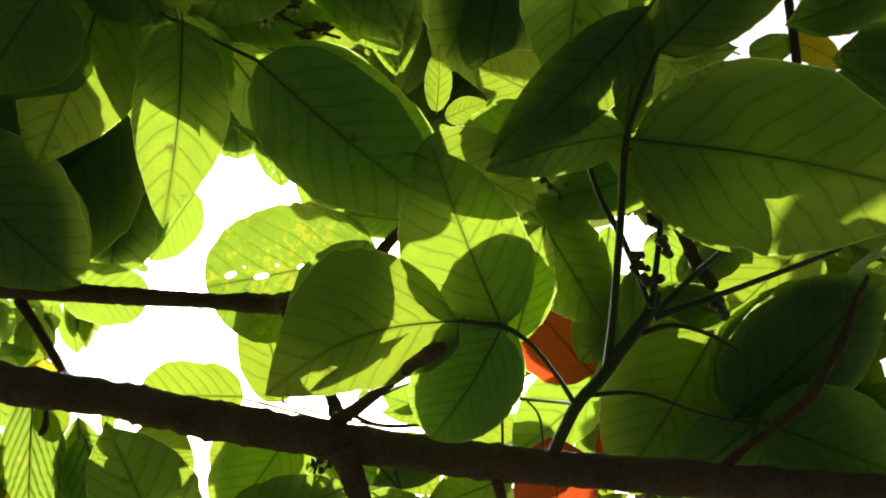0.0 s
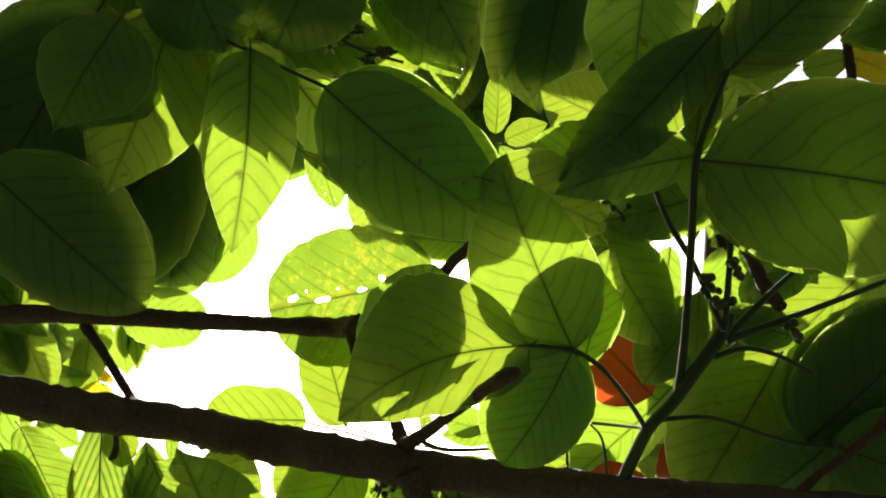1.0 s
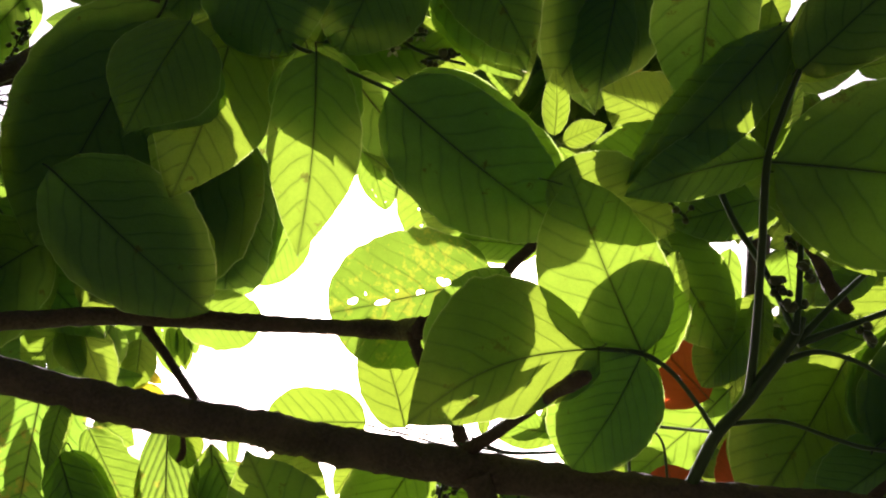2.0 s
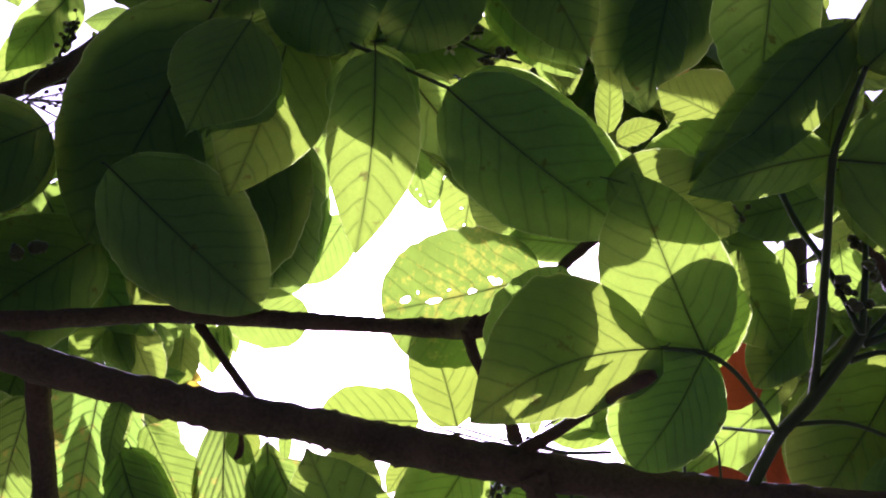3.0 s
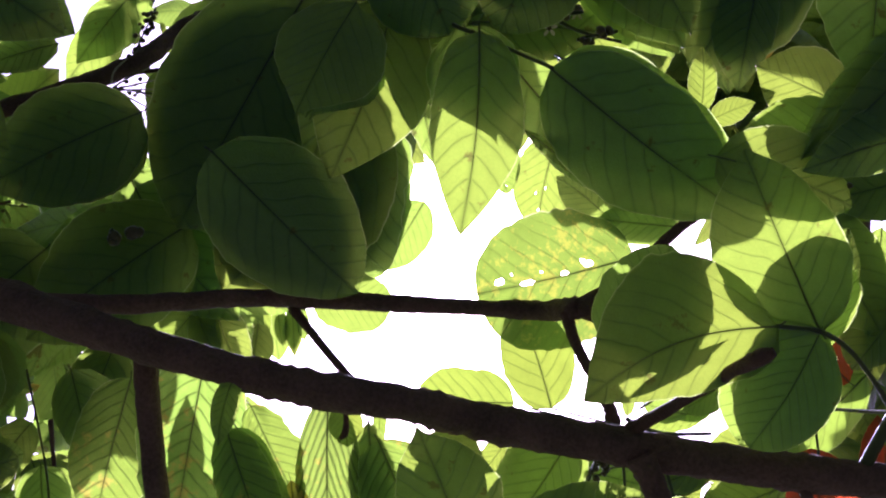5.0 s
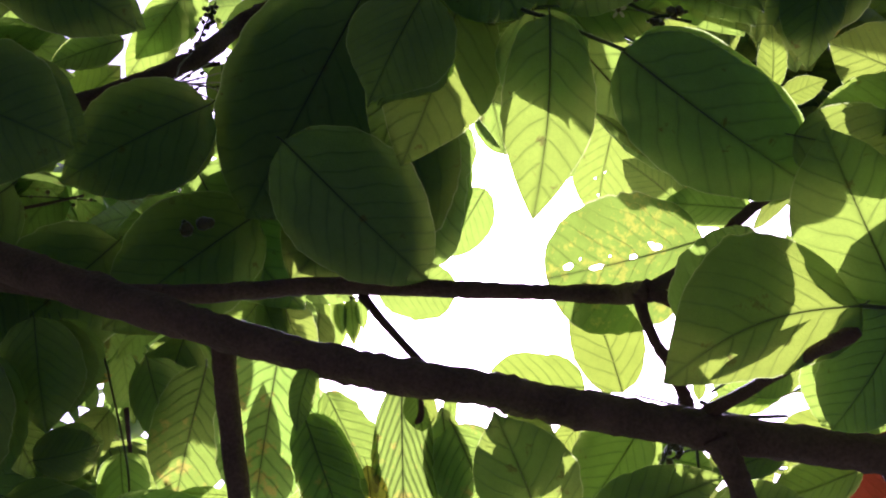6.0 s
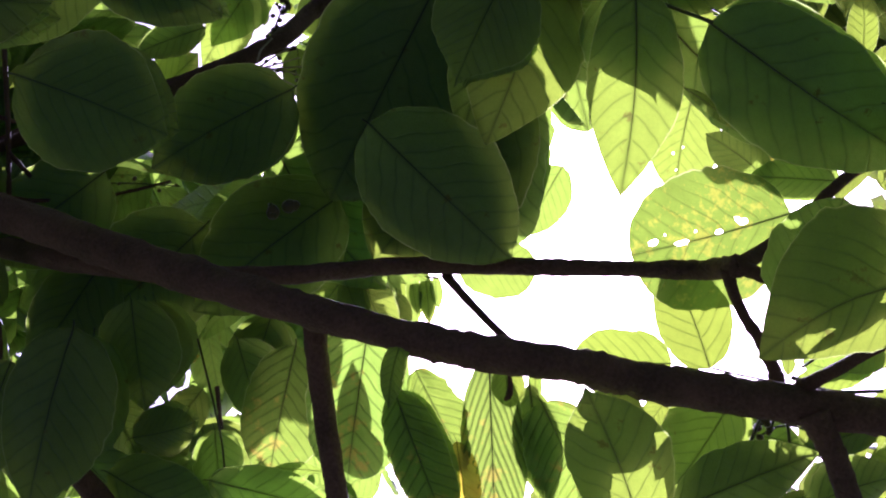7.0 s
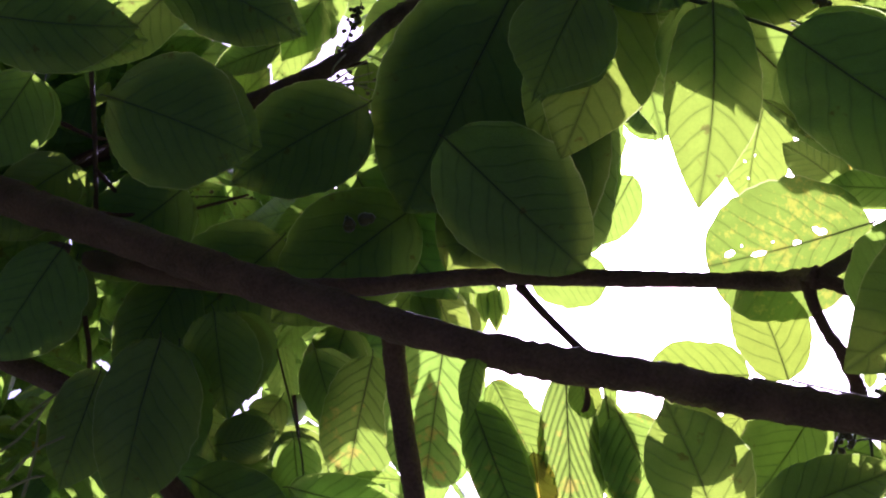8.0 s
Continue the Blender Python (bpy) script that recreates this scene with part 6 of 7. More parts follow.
leaf(back_tree, (0.0690, 0.6944, 2.6791), (0.1039, 0.8034, 2.5495), 0.1617, GREEN, "ovate", fold=16, curl=0.07, sweep=0.002, roll=-6, lop=-0.04)
leaf(back_tree, (0.0669, 0.7245, 2.7094), (0.1039, 0.8401, 2.5721), 0.1566, GREEN, "ovate", fold=16, curl=0.07, roll=-9, edge=0.0)
leaf(back_tree, (0.0669, 0.7557, 2.7375), (0.1039, 0.8713, 2.6002), 0.1566, GREEN, "ovate", fold=16, curl=0.07, roll=-3, edge=0.0)
leaf(back_tree, (0.0669, 0.7869, 2.7656), (0.1039, 0.9025, 2.6283), 0.1566, GREEN, "ovate", fold=16, curl=0.07, roll=-10, edge=0.0)
leaf(back_tree, (0.1891, 0.7278, 2.6993), (0.1426, 0.8868, 2.5249), 0.1764, GREEN, "ovate", fold=20, curl=0.43, sweep=0.025, roll=-5, lop=0.03)
leaf(back_tree, (0.1898, 0.7569, 2.7340), (0.1406, 0.9255, 2.5492), 0.1707, GREEN, "ovate", fold=20, curl=0.43, roll=-7, edge=0.0)
leaf(back_tree, (0.1898, 0.7881, 2.7621), (0.1406, 0.9567, 2.5773), 0.1707, GREEN, "ovate", fold=20, curl=0.43, roll=-4, edge=0.0)
leaf(back_tree, (0.1898, 0.8193, 2.7902), (0.1406, 0.9879, 2.6054), 0.1707, GREEN, "ovate", fold=20, curl=0.43, roll=-5, edge=0.0)
leaf(back_tree, (0.0387, 0.7769, 2.5895), (0.1377, 0.8699, 2.4687), 0.1213, GREEN, "ovate", fold=8, curl=0.11, sweep=-0.035, roll=0, lop=0.05)
leaf(back_tree, (0.0379, 0.8080, 2.6175), (0.1429, 0.9066, 2.4895), 0.1174, GREEN, "ovate", fold=8, curl=0.11, roll=0, edge=0.0)
leaf(back_tree, (0.0379, 0.8393, 2.6456), (0.1429, 0.9378, 2.5176), 0.1174, GREEN, "ovate", fold=8, curl=0.11, roll=-1, edge=0.0)
leaf(back_tree, (0.0379, 0.8705, 2.6737), (0.1429, 0.9690, 2.5457), 0.1174, GREEN, "ovate", fold=8, curl=0.11, roll=-4, edge=0.0)
# Thin leaf added behind; its shadow makes the dark band on a near leaf.
leaf(tree, (-0.0270, 0.5316, 1.8425), (0.0366, 0.5093, 1.8737), 0.0111, GREEN, "lance", fold=12, curl=0.12, sweep=0.001, roll=-9, lop=0.03)
# Two more shade casters, put in sunward of the leaves they darken.
leaf(tree, (0.1760, 0.3660, 2.1469), (0.1716, 0.4283, 2.0638), 0.0336, GREEN, "ovate", fold=20, curl=0.31, sweep=0.01, roll=-3, lop=-0.05)
leaf(tree, (0.0409, 0.4332, 1.9675), (0.1257, 0.4429, 1.9285), 0.0640, GREEN, "ovate", fold=8, curl=0.42, sweep=-0.018, roll=-8, lop=-0.08)
leaf(tree, (0.0763, 0.4818, 2.0365), (0.1509, 0.5198, 1.9820), 0.0448, GREEN, "ovate", fold=16, curl=0.22, sweep=0.016, roll=-5, lop=-0.02)
leaf(tree, (0.0823, 0.4995, 2.0440), (0.1464, 0.5322, 1.9971), 0.0394, GREEN, "ovate", fold=16, curl=0.22, roll=-4, edge=0.0)
leaf(tree, (0.0823, 0.5125, 2.0557), (0.1464, 0.5452, 2.0088), 0.0394, GREEN, "ovate", fold=16, curl=0.22, roll=-9, edge=0.0)
leaf(back_tree, (0.6412, 0.5329, 2.3968), (0.4991, 0.5794, 2.3650), 0.0784, GREEN, "ovate", fold=16, curl=0.26, sweep=-0.005, roll=-14, lop=-0.01)
leaf(back_tree, (0.6288, 0.5467, 2.4037), (0.5065, 0.5867, 2.3763), 0.0690, GREEN, "ovate", fold=16, curl=0.26, roll=-11, edge=0.0)
leaf(back_tree, (0.6288, 0.5597, 2.4154), (0.5065, 0.5997, 2.3880), 0.0690, GREEN, "ovate", fold=16, curl=0.26, roll=-11, edge=0.0)
leaf(back_tree, (0.6131, 0.6079, 2.2394), (0.5318, 0.5778, 2.2858), 0.0684, GREEN, "ovate", fold=20, curl=0.24, sweep=-0.033, roll=1, lop=0.05)
leaf(back_tree, (0.6096, 0.6197, 2.2570), (0.5396, 0.5939, 2.2969), 0.0602, GREEN, "ovate", fold=20, curl=0.24, roll=1, edge=0.0)
leaf(back_tree, (0.6096, 0.6327, 2.2687), (0.5396, 0.6069, 2.3086), 0.0602, GREEN, "ovate", fold=20, curl=0.24, roll=2, edge=0.0)
leaf(tree, (-0.2254, 0.4402, 2.2583), (-0.2835, 0.4811, 2.2176), 0.0612, GREEN, "ovate", fold=12, curl=0.06, sweep=0.034, roll=11, lop=-0.05)
leaf(tree, (-0.2329, 0.4522, 2.2616), (-0.2829, 0.4874, 2.2266), 0.0539, GREEN, "ovate", fold=12, curl=0.06, roll=9, edge=0.0)
leaf(tree, (-0.2329, 0.4626, 2.2710), (-0.2829, 0.4978, 2.2360), 0.0539, GREEN, "ovate", fold=12, curl=0.06, roll=7, edge=0.0)
leaf(back_tree, (-0.5240, 0.6533, 2.6114), (-0.4078, 0.6915, 2.5608), 0.0896, GREEN, "ovate", fold=12, curl=0.21, sweep=-0.031, roll=-13, lop=-0.06)
leaf(back_tree, (-0.5129, 0.6655, 2.6194), (-0.4130, 0.6984, 2.5759), 0.0788, GREEN, "ovate", fold=12, curl=0.21, roll=-17, edge=0.0)
leaf(back_tree, (-0.3982, 1.1030, 2.3590), (-0.3936, 1.1525, 2.3019), 0.0286, GREEN, "ovate", fold=20, curl=0.33, sweep=-0.007, roll=-8, lop=-0.01)
leaf(back_tree, (-0.3986, 1.1105, 2.3617), (-0.3947, 1.1531, 2.3126), 0.0251, GREEN, "ovate", fold=20, curl=0.33, roll=-6, edge=0.0)
leaf(back_tree, (-0.3814, 1.1027, 2.3569), (-0.3773, 1.1356, 2.3188), 0.0218, GREEN, "ovate", fold=16, curl=0.36, sweep=0.029, roll=10, lop=0.05)
leaf(back_tree, (-0.4199, 1.1060, 2.3589), (-0.4123, 1.1441, 2.3143), 0.0286, GREEN, "ovate", fold=20, curl=0.38, sweep=0.004, roll=11, lop=0.06)
leaf(back_tree, (-0.4175, 1.1183, 2.3604), (-0.4109, 1.1511, 2.3221), 0.0251, GREEN, "ovate", fold=20, curl=0.38, roll=11, edge=0.0)
leaf(back_tree, (-0.4416, 1.1089, 2.3588), (-0.4557, 1.1500, 2.3141), 0.0336, YOUNG, "ovate", fold=8, curl=0.13, sweep=0.024, roll=1, lop=-0.02, label="bright young leaf")
leaf(back_tree, (-0.4715, 1.1187, 2.3522), (-0.4388, 1.1530, 2.3081), 0.0286, GREEN, "ovate", fold=8, curl=0.33, sweep=0.022, roll=-2, lop=0.02)
leaf(back_tree, (-0.4718, 1.1292, 2.3577), (-0.4437, 1.1588, 2.3199), 0.0251, GREEN, "ovate", fold=8, curl=0.33, roll=1, edge=0.0)
leaf(back_tree, (-0.4811, 1.1388, 2.3306), (-0.5087, 1.1744, 2.2941), 0.0420, YOUNG, "ovate", fold=8, curl=0.33, sweep=0.023, roll=-1, lop=0.07, label="bright young leaf")
leaf(back_tree, (-0.5047, 1.1298, 2.3444), (-0.5374, 1.1658, 2.3083), 0.0420, YOUNG, "ovate", fold=8, curl=0.25, sweep=0.034, roll=-4, lop=0.04, label="bright young leaf")
leaf(back_tree, (-0.4873, 1.1560, 2.3119), (-0.4484, 1.1749, 2.2846), 0.0252, GREEN, "ovate", fold=16, curl=0.35, sweep=0.021, roll=-1, lop=-0.01)
leaf(back_tree, (-0.4622, 1.1583, 2.3056), (-0.4284, 1.1676, 2.2899), 0.0185, YELLOW, "ovate", fold=16, curl=0.29, sweep=-0.023, roll=1, lop=-0.01, label="yellowing leaf")
leaf(back_tree, (-0.6506, 0.8364, 2.7066), (-0.6553, 0.8535, 2.6850), 0.0138, YOUNG, "ovate", fold=20, curl=0.44, sweep=-0.001, roll=-14, lop=-0.07, label="bright young leaf")
leaf(back_tree, (-0.6777, 0.8092, 2.7300), (-0.6680, 0.8272, 2.7119), 0.0125, YOUNG, "ovate", fold=8, curl=0.36, sweep=-0.029, roll=0, lop=0.03, label="bright young leaf")
leaf(back_tree, (-0.6468, 0.8604, 2.6796), (-0.6488, 0.8807, 2.6550), 0.0159, GREEN, "ovate", fold=16, curl=0.09, sweep=-0.006, roll=6, lop=-0.03)
leaf(back_tree, (-0.6876, 0.8316, 2.7004), (-0.6936, 0.8430, 2.6851), 0.0096, YOUNG, "ovate", fold=8, curl=0.17, sweep=-0.026, roll=5, label="bright young leaf")
leaf(back_tree, (-0.6551, 0.8243, 2.7194), (-0.6501, 0.8377, 2.7052), 0.0097, YOUNG, "ovate", fold=8, curl=0.36, sweep=0.013, roll=10, lop=-0.07, label="bright young leaf")
leaf(back_tree, (-0.6156, 0.8350, 2.7194), (-0.6090, 0.8501, 2.7038), 0.0107, YOUNG, "ovate", fold=20, curl=0.26, sweep=-0.004, roll=-1, lop=-0.06, label="bright young leaf")
leaf(back_tree, (-0.6594, 0.7936, 2.7541), (-0.6530, 0.8165, 2.7293), 0.0167, GREEN, "ovate", fold=16, curl=0.3, sweep=0.033, roll=2)
leaf(back_tree, (-0.5555, 0.7788, 2.4893), (-0.5484, 0.7907, 2.4776), 0.0082, GREEN, "ovate", fold=16, curl=0.38, sweep=-0.03, roll=3, lop=-0.02)
leaf(back_tree, (-0.5471, 0.7891, 2.4800), (-0.5569, 0.8066, 2.4563), 0.0148, GREEN, "ovate", fold=20, curl=0.09, sweep=0.031, roll=-4, lop=-0.07)
leaf(back_tree, (-0.5475, 0.7720, 2.5000), (-0.5507, 0.7893, 2.4786), 0.0138, YOUNG, "ovate", fold=16, curl=0.4, sweep=-0.028, roll=-4, lop=-0.03, label="bright young leaf")
leaf(back_tree, (-0.5649, 0.7921, 2.4707), (-0.5633, 0.8110, 2.4490), 0.0144, YOUNG, "ovate", fold=20, curl=0.18, sweep=-0.003, roll=5, lop=0.07, label="bright young leaf")
leaf(back_tree, (-0.5504, 0.7868, 2.4816), (-0.5567, 0.8012, 2.4627), 0.0120, YOUNG, "ovate", fold=8, curl=0.29, sweep=-0.013, roll=11, lop=-0.01, label="bright young leaf")
leaf(back_tree, (-0.5393, 0.8017, 2.4677), (-0.5267, 0.8225, 2.4472), 0.0144, YOUNG, "ovate", fold=16, curl=0.26, sweep=0.001, roll=-11, lop=0.07, label="bright young leaf")
leaf(back_tree, (-0.8859, 0.8076, 2.2711), (-0.9045, 0.7902, 2.2856), 0.0147, GREEN, "lance", fold=20, curl=0.31, sweep=-0.007, roll=3, lop=-0.01)
leaf(back_tree, (-0.9195, 0.7951, 2.2751), (-0.9013, 0.7832, 2.2949), 0.0147, YOUNG, "lance", fold=12, curl=0.08, sweep=-0.032, roll=-5, lop=0.05, label="bright young leaf")
leaf(back_tree, (-0.9230, 0.7939, 2.2753), (-0.9128, 0.7907, 2.2823), 0.0064, YELLOW, "lance", fold=20, curl=0.29, sweep=-0.023, roll=3, lop=-0.01, label="yellowing leaf")
leaf(back_tree, (-0.9094, 0.7682, 2.3099), (-0.8880, 0.7762, 2.3074), 0.0115, YOUNG, "lance", fold=16, curl=0.07, sweep=0.018, roll=-11, lop=0.07, label="bright young leaf")
leaf(back_tree, (-0.9439, 0.7976, 2.2643), (-0.9698, 0.7872, 2.2682), 0.0141, GREEN, "lance", fold=8, curl=0.42, sweep=-0.015, roll=-6, lop=-0.01)
leaf(back_tree, (-1.0158, 0.7721, 2.2714), (-1.0212, 0.7794, 2.2610), 0.0069, YOUNG, "lance", fold=12, curl=0.06, sweep=-0.024, roll=-1, lop=-0.03, label="bright young leaf")
leaf(back_tree, (-0.8473, 0.7936, 2.2999), (-0.8521, 0.8033, 2.2869), 0.0085, YOUNG, "lance", fold=20, curl=0.39, sweep=0.024, roll=3, lop=-0.06, label="bright young leaf")
leaf(back_tree, (-0.8923, 0.7943, 2.2847), (-0.9019, 0.8000, 2.2749), 0.0074, YELLOW, "lance", fold=20, curl=0.45, sweep=-0.029, roll=10, lop=-0.01, label="yellowing leaf")
leaf(back_tree, (-0.9575, 0.8011, 2.2559), (-0.9782, 0.8090, 2.2399), 0.0136, YOUNG, "lance", fold=16, curl=0.2, sweep=0.031, roll=8, lop=0.08, label="bright young leaf")
leaf(back_tree, (-0.8901, 0.8293, 2.2442), (-0.9094, 0.8253, 2.2427), 0.0099, YOUNG, "lance", fold=20, curl=0.21, sweep=-0.016, roll=-1, lop=-0.06, label="bright young leaf")
leaf(back_tree, (-0.8163, 0.8572, 2.2350), (-0.8177, 0.8683, 2.2214), 0.0088, GREEN, "lance", fold=20, curl=0.19, sweep=0.034, roll=-9, lop=-0.09)
leaf(back_tree, (-0.8153, 0.8633, 2.2281), (-0.8261, 0.8574, 2.2316), 0.0064, YOUNG, "lance", fold=20, curl=0.18, sweep=-0.024, roll=-9, lop=0.07, label="bright young leaf")
leaf(back_tree, (-0.8081, 0.8700, 2.2226), (-0.8313, 0.8691, 2.2162), 0.0120, GREEN, "lance", fold=20, curl=0.1, sweep=-0.021, roll=-3, lop=-0.06)
leaf(back_tree, (-0.9481, 0.7186, 2.3559), (-0.9701, 0.7156, 2.3524), 0.0113, YOUNG, "lance", fold=20, curl=0.15, sweep=0.006, roll=0, label="bright young leaf")
leaf(back_tree, (-0.9233, 0.7258, 2.3554), (-0.9447, 0.7259, 2.3484), 0.0113, GREEN, "lance", fold=8, curl=0.36, sweep=-0.011, roll=-5, lop=0.02)
leaf(back_tree, (-0.9319, 0.7302, 2.3474), (-0.9298, 0.7132, 2.3681), 0.0134, GREEN, "lance", fold=12, curl=0.39, sweep=-0.021, roll=-14, lop=-0.08)
leaf(back_tree, (-0.9428, 0.7311, 2.3429), (-0.9406, 0.7232, 2.3529), 0.0065, YOUNG, "lance", fold=20, curl=0.26, sweep=-0.019, roll=-13, lop=0.09, label="bright young leaf")
leaf(back_tree, (-0.5490, 0.8082, 2.2204), (-0.5436, 0.7999, 2.2319), 0.0076, YOUNG, "lance", fold=16, curl=0.14, sweep=-0.033, roll=-1, lop=-0.07, label="bright young leaf")
leaf(back_tree, (-0.5545, 0.7927, 2.2369), (-0.5381, 0.8034, 2.2296), 0.0105, GREEN, "lance", fold=12, curl=0.09, sweep=-0.027, roll=5, lop=0.07)
leaf(back_tree, (-0.5496, 0.7985, 2.2316), (-0.5393, 0.7843, 2.2516), 0.0133, YOUNG, "lance", fold=8, curl=0.36, sweep=0.006, roll=11, lop=0.08, label="bright young leaf")
leaf(back_tree, (-0.5574, 0.8110, 2.2144), (-0.5435, 0.8055, 2.2253), 0.0093, YOUNG, "lance", fold=16, curl=0.36, sweep=-0.023, roll=-7, lop=-0.04, label="bright young leaf")
leaf(back_tree, (-0.5432, 0.8024, 2.2290), (-0.5276, 0.8024, 2.2340), 0.0082, YOUNG, "lance", fold=8, curl=0.21, sweep=0.032, roll=-7, lop=0.06, label="bright young leaf")
leaf(back_tree, (-0.5341, 0.8009, 2.2338), (-0.5278, 0.7947, 2.2431), 0.0064, GREEN, "lance", fold=16, curl=0.24, sweep=-0.031, roll=-7, lop=0.04)
leaf(back_tree, (-0.6534, 0.8801, 2.0666), (-0.6767, 0.8755, 2.0671), 0.0119, YELLOW, "lance", fold=12, curl=0.2, sweep=-0.015, roll=2, lop=-0.08, label="yellowing leaf")
leaf(back_tree, (-0.6502, 0.8880, 2.0580), (-0.6652, 0.8914, 2.0505), 0.0086, YELLOW, "lance", fold=16, curl=0.05, sweep=0.017, roll=-10, lop=0.08, label="yellowing leaf")
leaf(back_tree, (-0.6421, 0.8849, 2.0634), (-0.6195, 0.8823, 2.0715), 0.0121, YELLOW, "lance", fold=16, curl=0.2, sweep=-0.001, roll=13, lop=0.06, label="yellowing leaf")
leaf(back_tree, (-0.6757, 0.8747, 2.0682), (-0.6777, 0.8673, 2.0766), 0.0057, YELLOW, "lance", fold=8, curl=0.29, sweep=-0.008, roll=-5, lop=-0.03, label="yellowing leaf")
leaf(back_tree, (-0.6332, 0.8790, 2.0725), (-0.6482, 0.8759, 2.0728), 0.0077, GREEN, "lance", fold=12, curl=0.39, sweep=-0.014, roll=8, lop=-0.06)
leaf(back_tree, (-0.8738, 0.8707, 1.9642), (-0.8575, 0.8607, 1.9811), 0.0128, YOUNG, "lance", fold=8, curl=0.29, sweep=0.029, roll=-8, lop=0.01, label="bright young leaf")
leaf(back_tree, (-0.8969, 0.8736, 1.9534), (-0.8794, 0.8688, 1.9646), 0.0107, YOUNG, "lance", fold=8, curl=0.14, sweep=0.012, roll=-8, lop=0.02, label="bright young leaf")
leaf(back_tree, (-0.8709, 0.8710, 1.9647), (-0.8804, 0.8660, 1.9676), 0.0056, YOUNG, "lance", fold=16, curl=0.39, sweep=0.018, roll=-10, lop=-0.06, label="bright young leaf")
leaf(back_tree, (-0.8927, 0.8816, 1.9453), (-0.9018, 0.8696, 1.9566), 0.0094, YELLOW, "lance", fold=20, curl=0.14, sweep=-0.014, roll=-2, lop=-0.04, label="yellowing leaf")
leaf(back_tree, (-0.4538, 1.0207, 2.1276), (-0.4436, 1.0262, 2.1208), 0.0067, YELLOW, "lance", fold=12, curl=0.29, sweep=0.011, roll=8, lop=0.03, label="yellowing leaf")
leaf(back_tree, (-0.4958, 1.0123, 2.1398), (-0.4933, 1.0210, 2.1300), 0.0067, YOUNG, "lance", fold=16, curl=0.28, sweep=0.034, roll=12, lop=-0.09, label="bright young leaf")
leaf(back_tree, (-0.4804, 1.0298, 2.1194), (-0.4593, 1.0212, 2.1273), 0.0121, YOUNG, "lance", fold=8, curl=0.27, sweep=0.011, roll=3, lop=-0.03, label="bright young leaf")
leaf(back_tree, (-0.5264, 1.0178, 2.1361), (-0.5452, 1.0278, 2.1264), 0.0117, YOUNG, "lance", fold=16, curl=0.39, sweep=0.007, roll=10, lop=-0.03, label="bright young leaf")
leaf(back_tree, (-0.5016, 1.0274, 2.1236), (-0.5182, 1.0340, 2.1175), 0.0094, YOUNG, "lance", fold=12, curl=0.23, sweep=-0.021, roll=2, lop=-0.07, label="bright young leaf")
leaf(back_tree, (-0.4758, 1.0016, 2.1501), (-0.4640, 1.0035, 2.1472), 0.0061, YELLOW, "lance", fold=8, curl=0.42, sweep=0.003, roll=-9, lop=-0.05, label="yellowing leaf")

flower_cluster(tree, [(0.1932, 0.4681, 1.9075), (0.2029, 0.4713, 1.8990)], 9, 0.0036, 0.0034)
flower_cluster(tree, [(0.1963, 0.4735, 1.8915), (0.2122, 0.4708, 1.8865)], 9, 0.0034, 0.0034)
flower_cluster(tree, [(0.2137, 0.4594, 1.9151), (0.2182, 0.4640, 1.9076)], 8, 0.0034, 0.0032)
flower_cluster(tree, [(0.2100, 0.4617, 1.9378), (0.2184, 0.4596, 1.9327)], 7, 0.0030, 0.0030)
flower_cluster(tree, [(0.2474, 0.4767, 1.8749), (0.2568, 0.4860, 1.8653)], 9, 0.0042, 0.0036)
flower_cluster(tree, [(-0.0690, 0.4026, 2.0948), (-0.0432, 0.4015, 2.0941)], 7, 0.0069, 0.0039)
flower_cluster(tree, [(-0.0473, 0.4161, 2.0783), (-0.0174, 0.4105, 2.0823)], 8, 0.0060, 0.0039)
flower_cluster(tree, [(-0.5339, 0.6646, 2.3941), (-0.5073, 0.6277, 2.4461)], 30, 0.0075, 0.0036)
flower_cluster(tree, [(-0.5562, 0.6861, 2.3617), (-0.5036, 0.6955, 2.3674)], 16, 0.0150, 0.0030)
flower_cluster(tree, [(-0.0306, 0.6868, 1.8606), (-0.0120, 0.6774, 1.8759)], 10, 0.0064, 0.0037)
flower_cluster(tree, [(-0.0098, 0.6791, 1.8743), (-0.0170, 0.6885, 1.8615)], 6, 0.0037, 0.0032)
flower_cluster(tree, [(0.1462, 0.5093, 2.0361), (0.1693, 0.5222, 2.0202)], 8, 0.0064, 0.0032)
flower_cluster(tree, [(-0.6372, 0.7490, 2.2271), (-0.8131, 0.7225, 2.2200)], 8, 0.0096, 0.0027)
# These two are dark round berries, built with the bud cluster maker.
flower_cluster(tree, [(-0.4451, 0.5905, 2.0439), (-0.4405, 0.5989, 2.0369)], 2, 0.0020, 0.0062)
flower_cluster(tree, [(-0.4259, 0.6048, 2.0499), (-0.4328, 0.6002, 2.0512)], 2, 0.0020, 0.0062)
flower(tree, (-0.0686, 0.4077, 2.0817), 0.0064)
flower(tree, (-0.0475, 0.4023, 2.0936), 0.0056)

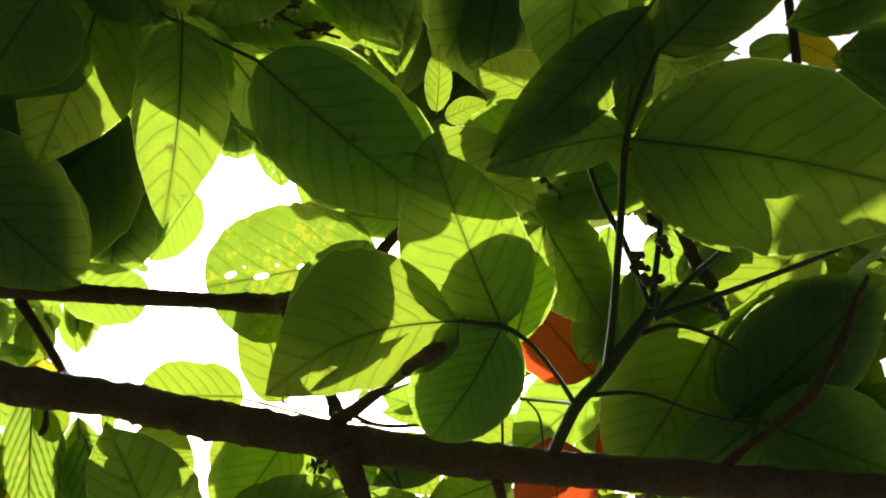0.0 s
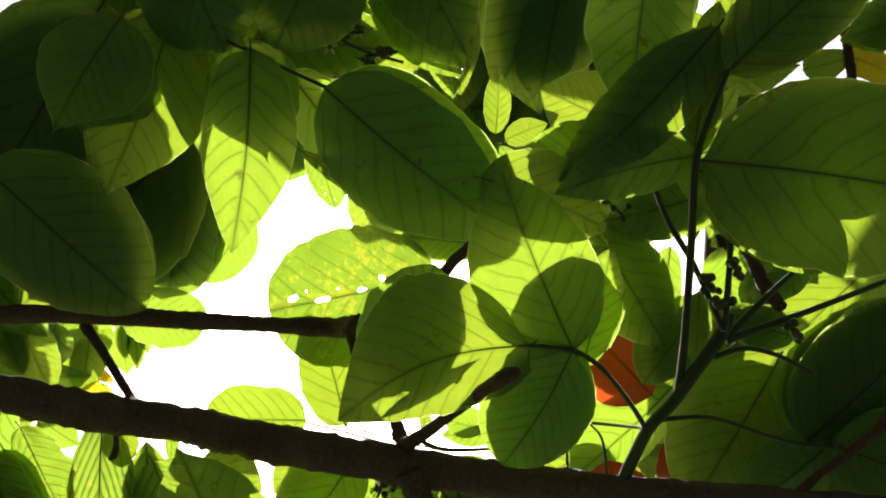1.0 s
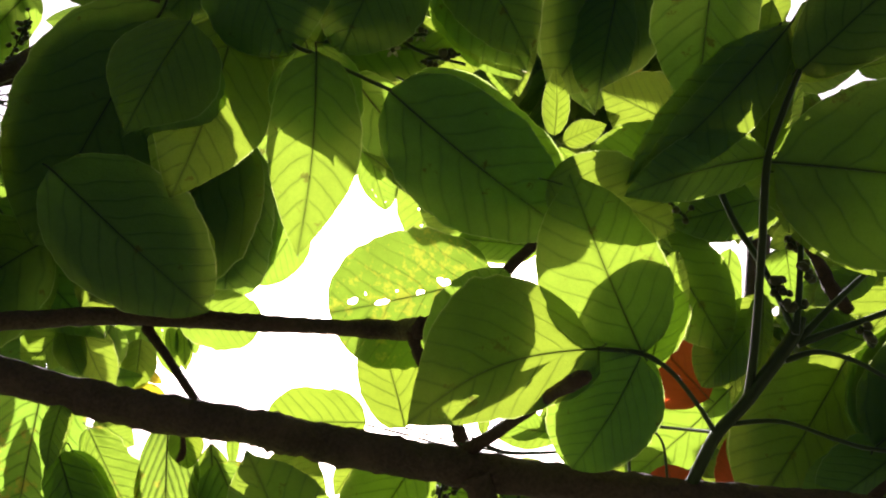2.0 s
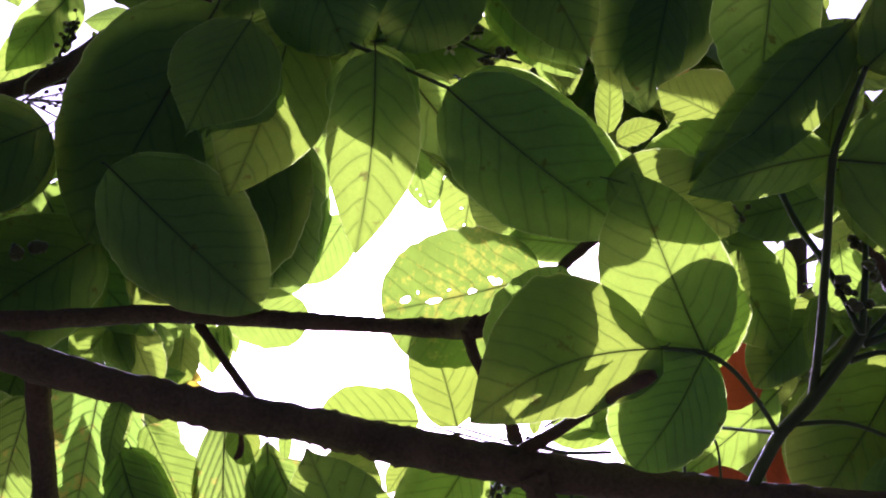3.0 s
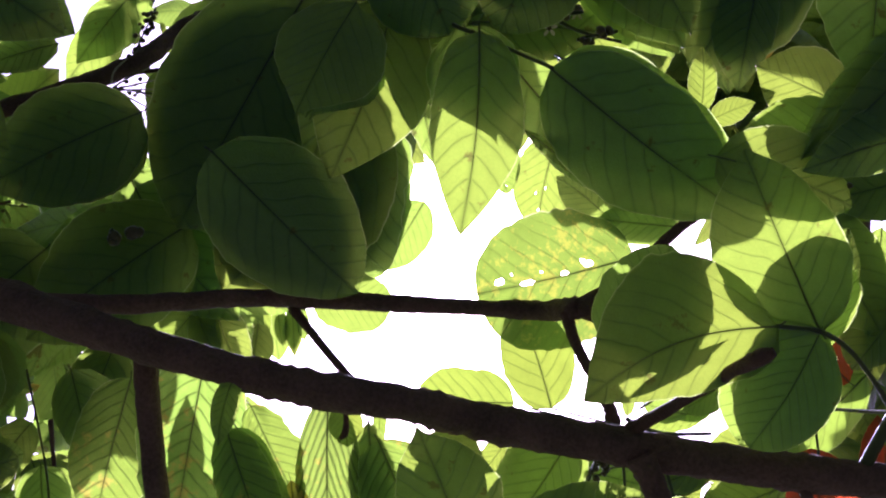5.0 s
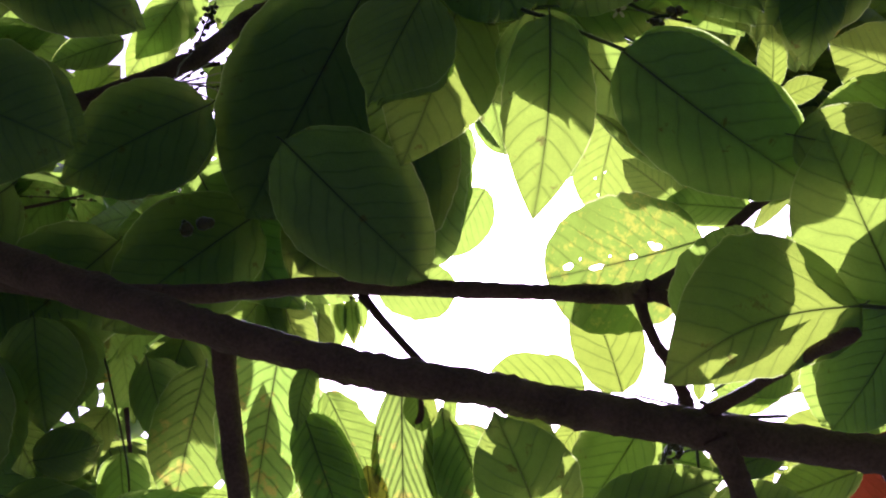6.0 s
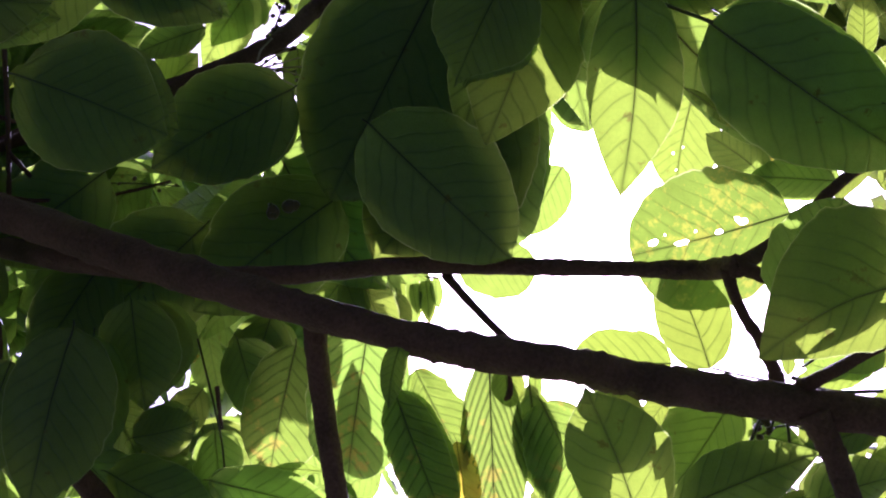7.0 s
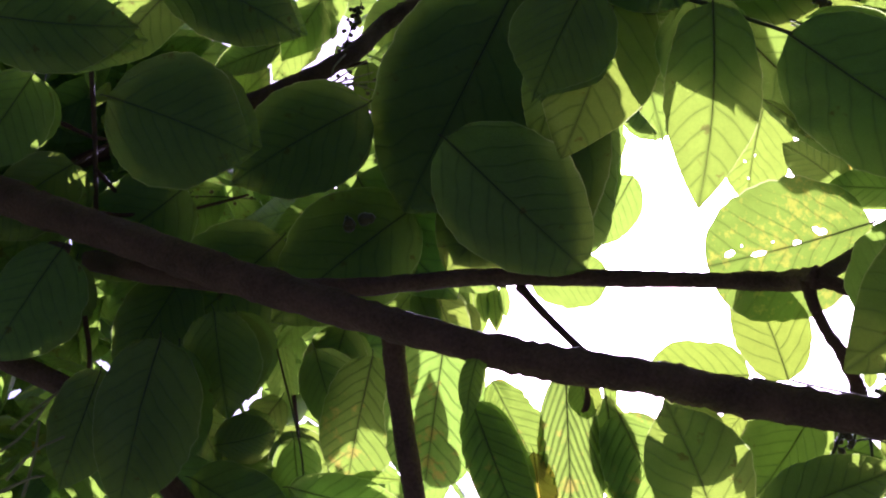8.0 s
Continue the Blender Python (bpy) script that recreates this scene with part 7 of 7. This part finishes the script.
# ---- crown behind, unseen canopy all round to block sky light, leaves beyond counting ----
# Sky gaps as directions seen from MIDDLE, halfway along the camera's path.
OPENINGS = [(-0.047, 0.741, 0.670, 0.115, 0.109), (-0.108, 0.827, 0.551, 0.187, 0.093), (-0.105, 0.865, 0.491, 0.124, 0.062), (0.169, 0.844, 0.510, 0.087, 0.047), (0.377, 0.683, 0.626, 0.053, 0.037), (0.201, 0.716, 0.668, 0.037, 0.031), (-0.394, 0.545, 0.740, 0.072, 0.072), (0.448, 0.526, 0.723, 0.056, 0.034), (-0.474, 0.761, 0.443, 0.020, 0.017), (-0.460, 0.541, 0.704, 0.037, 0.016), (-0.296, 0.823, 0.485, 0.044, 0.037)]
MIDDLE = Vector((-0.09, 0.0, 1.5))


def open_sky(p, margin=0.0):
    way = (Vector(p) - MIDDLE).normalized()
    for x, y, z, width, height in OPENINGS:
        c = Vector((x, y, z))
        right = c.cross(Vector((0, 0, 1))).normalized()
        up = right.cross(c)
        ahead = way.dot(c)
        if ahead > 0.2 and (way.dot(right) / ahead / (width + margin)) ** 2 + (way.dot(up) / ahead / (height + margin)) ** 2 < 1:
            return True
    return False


def crown(owner, name, count, place, sizes, material, label, kind="stuff"):
    rng = random.Random(len(name) * 13 + count)
    verts, faces, uvs = [], [], []
    made = 0
    for _ in range(count * 30):
        if made >= count:
            break
        p = place(rng)
        if p is None:
            continue
        size = rng.uniform(*sizes)
        v, f, w = blade(size, size * rng.uniform(0.45, 0.62), "ovate", radians(rng.uniform(5, 30)), rng.uniform(0.1, 0.6), rng.uniform(-0.05, 0.05), made * 0.37, 7, 4)
        turn = Matrix.Rotation(rng.uniform(0, 6.283), 3, "Z") @ Matrix.Rotation(radians(rng.uniform(-75, 20)), 3, "X") @ Matrix.Rotation(radians(rng.uniform(-40, 40)), 3, "Y")
        k = len(verts)
        verts += [tuple(turn @ Vector(q) + Vector(p) - owner.matrix_basis.translation) for q in v]
        faces += [tuple(k + a for a in q) for q in f]
        uvs += w
        made += 1
    return tagged(mesh_object(name, verts, faces, material, owner, label, uvs=uvs), kind=kind)


def sunny_lane(p, wide=0.55, start=(-0.06, 0.52, 1.9)):
    """Whether a leaf at p would stand between the sun and the branches above the path."""
    d = Vector(p) - Vector(start)
    s = d.dot(TO_SUN)
    return s > 0 and (d - TO_SUN * s).length < wide


def sky_blocker(rng):
    """Unseen leaves all round and over the path to block sky light, but not in the lane of the sun nor near the eye."""
    a, h = rng.uniform(0, 6.283), rng.uniform(-0.15, 1)
    r = rng.uniform(1.3, 2.6)
    w = math.sqrt(max(0, 1 - h * h))
    p = Vector((-0.1 + r * w * math.cos(a), r * w * math.sin(a), 1.75 + r * h))
    way = p - MIDDLE
    if sunny_lane(p, 0.95) or way.normalized().y > 0.45 and way.normalized().z < 0.97:
        return None
    return p


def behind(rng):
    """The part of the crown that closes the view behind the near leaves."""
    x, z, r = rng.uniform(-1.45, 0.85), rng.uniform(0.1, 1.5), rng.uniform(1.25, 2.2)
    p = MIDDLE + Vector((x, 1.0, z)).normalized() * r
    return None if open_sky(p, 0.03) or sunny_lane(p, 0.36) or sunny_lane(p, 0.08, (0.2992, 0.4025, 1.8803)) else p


# Out-of-view canopy, added so that less sky light reaches the near leaves.
crown(tree, "crown", 8000, sky_blocker, (0.11, 0.18), GREEN, "unseen leaf canopy added to block sky light")
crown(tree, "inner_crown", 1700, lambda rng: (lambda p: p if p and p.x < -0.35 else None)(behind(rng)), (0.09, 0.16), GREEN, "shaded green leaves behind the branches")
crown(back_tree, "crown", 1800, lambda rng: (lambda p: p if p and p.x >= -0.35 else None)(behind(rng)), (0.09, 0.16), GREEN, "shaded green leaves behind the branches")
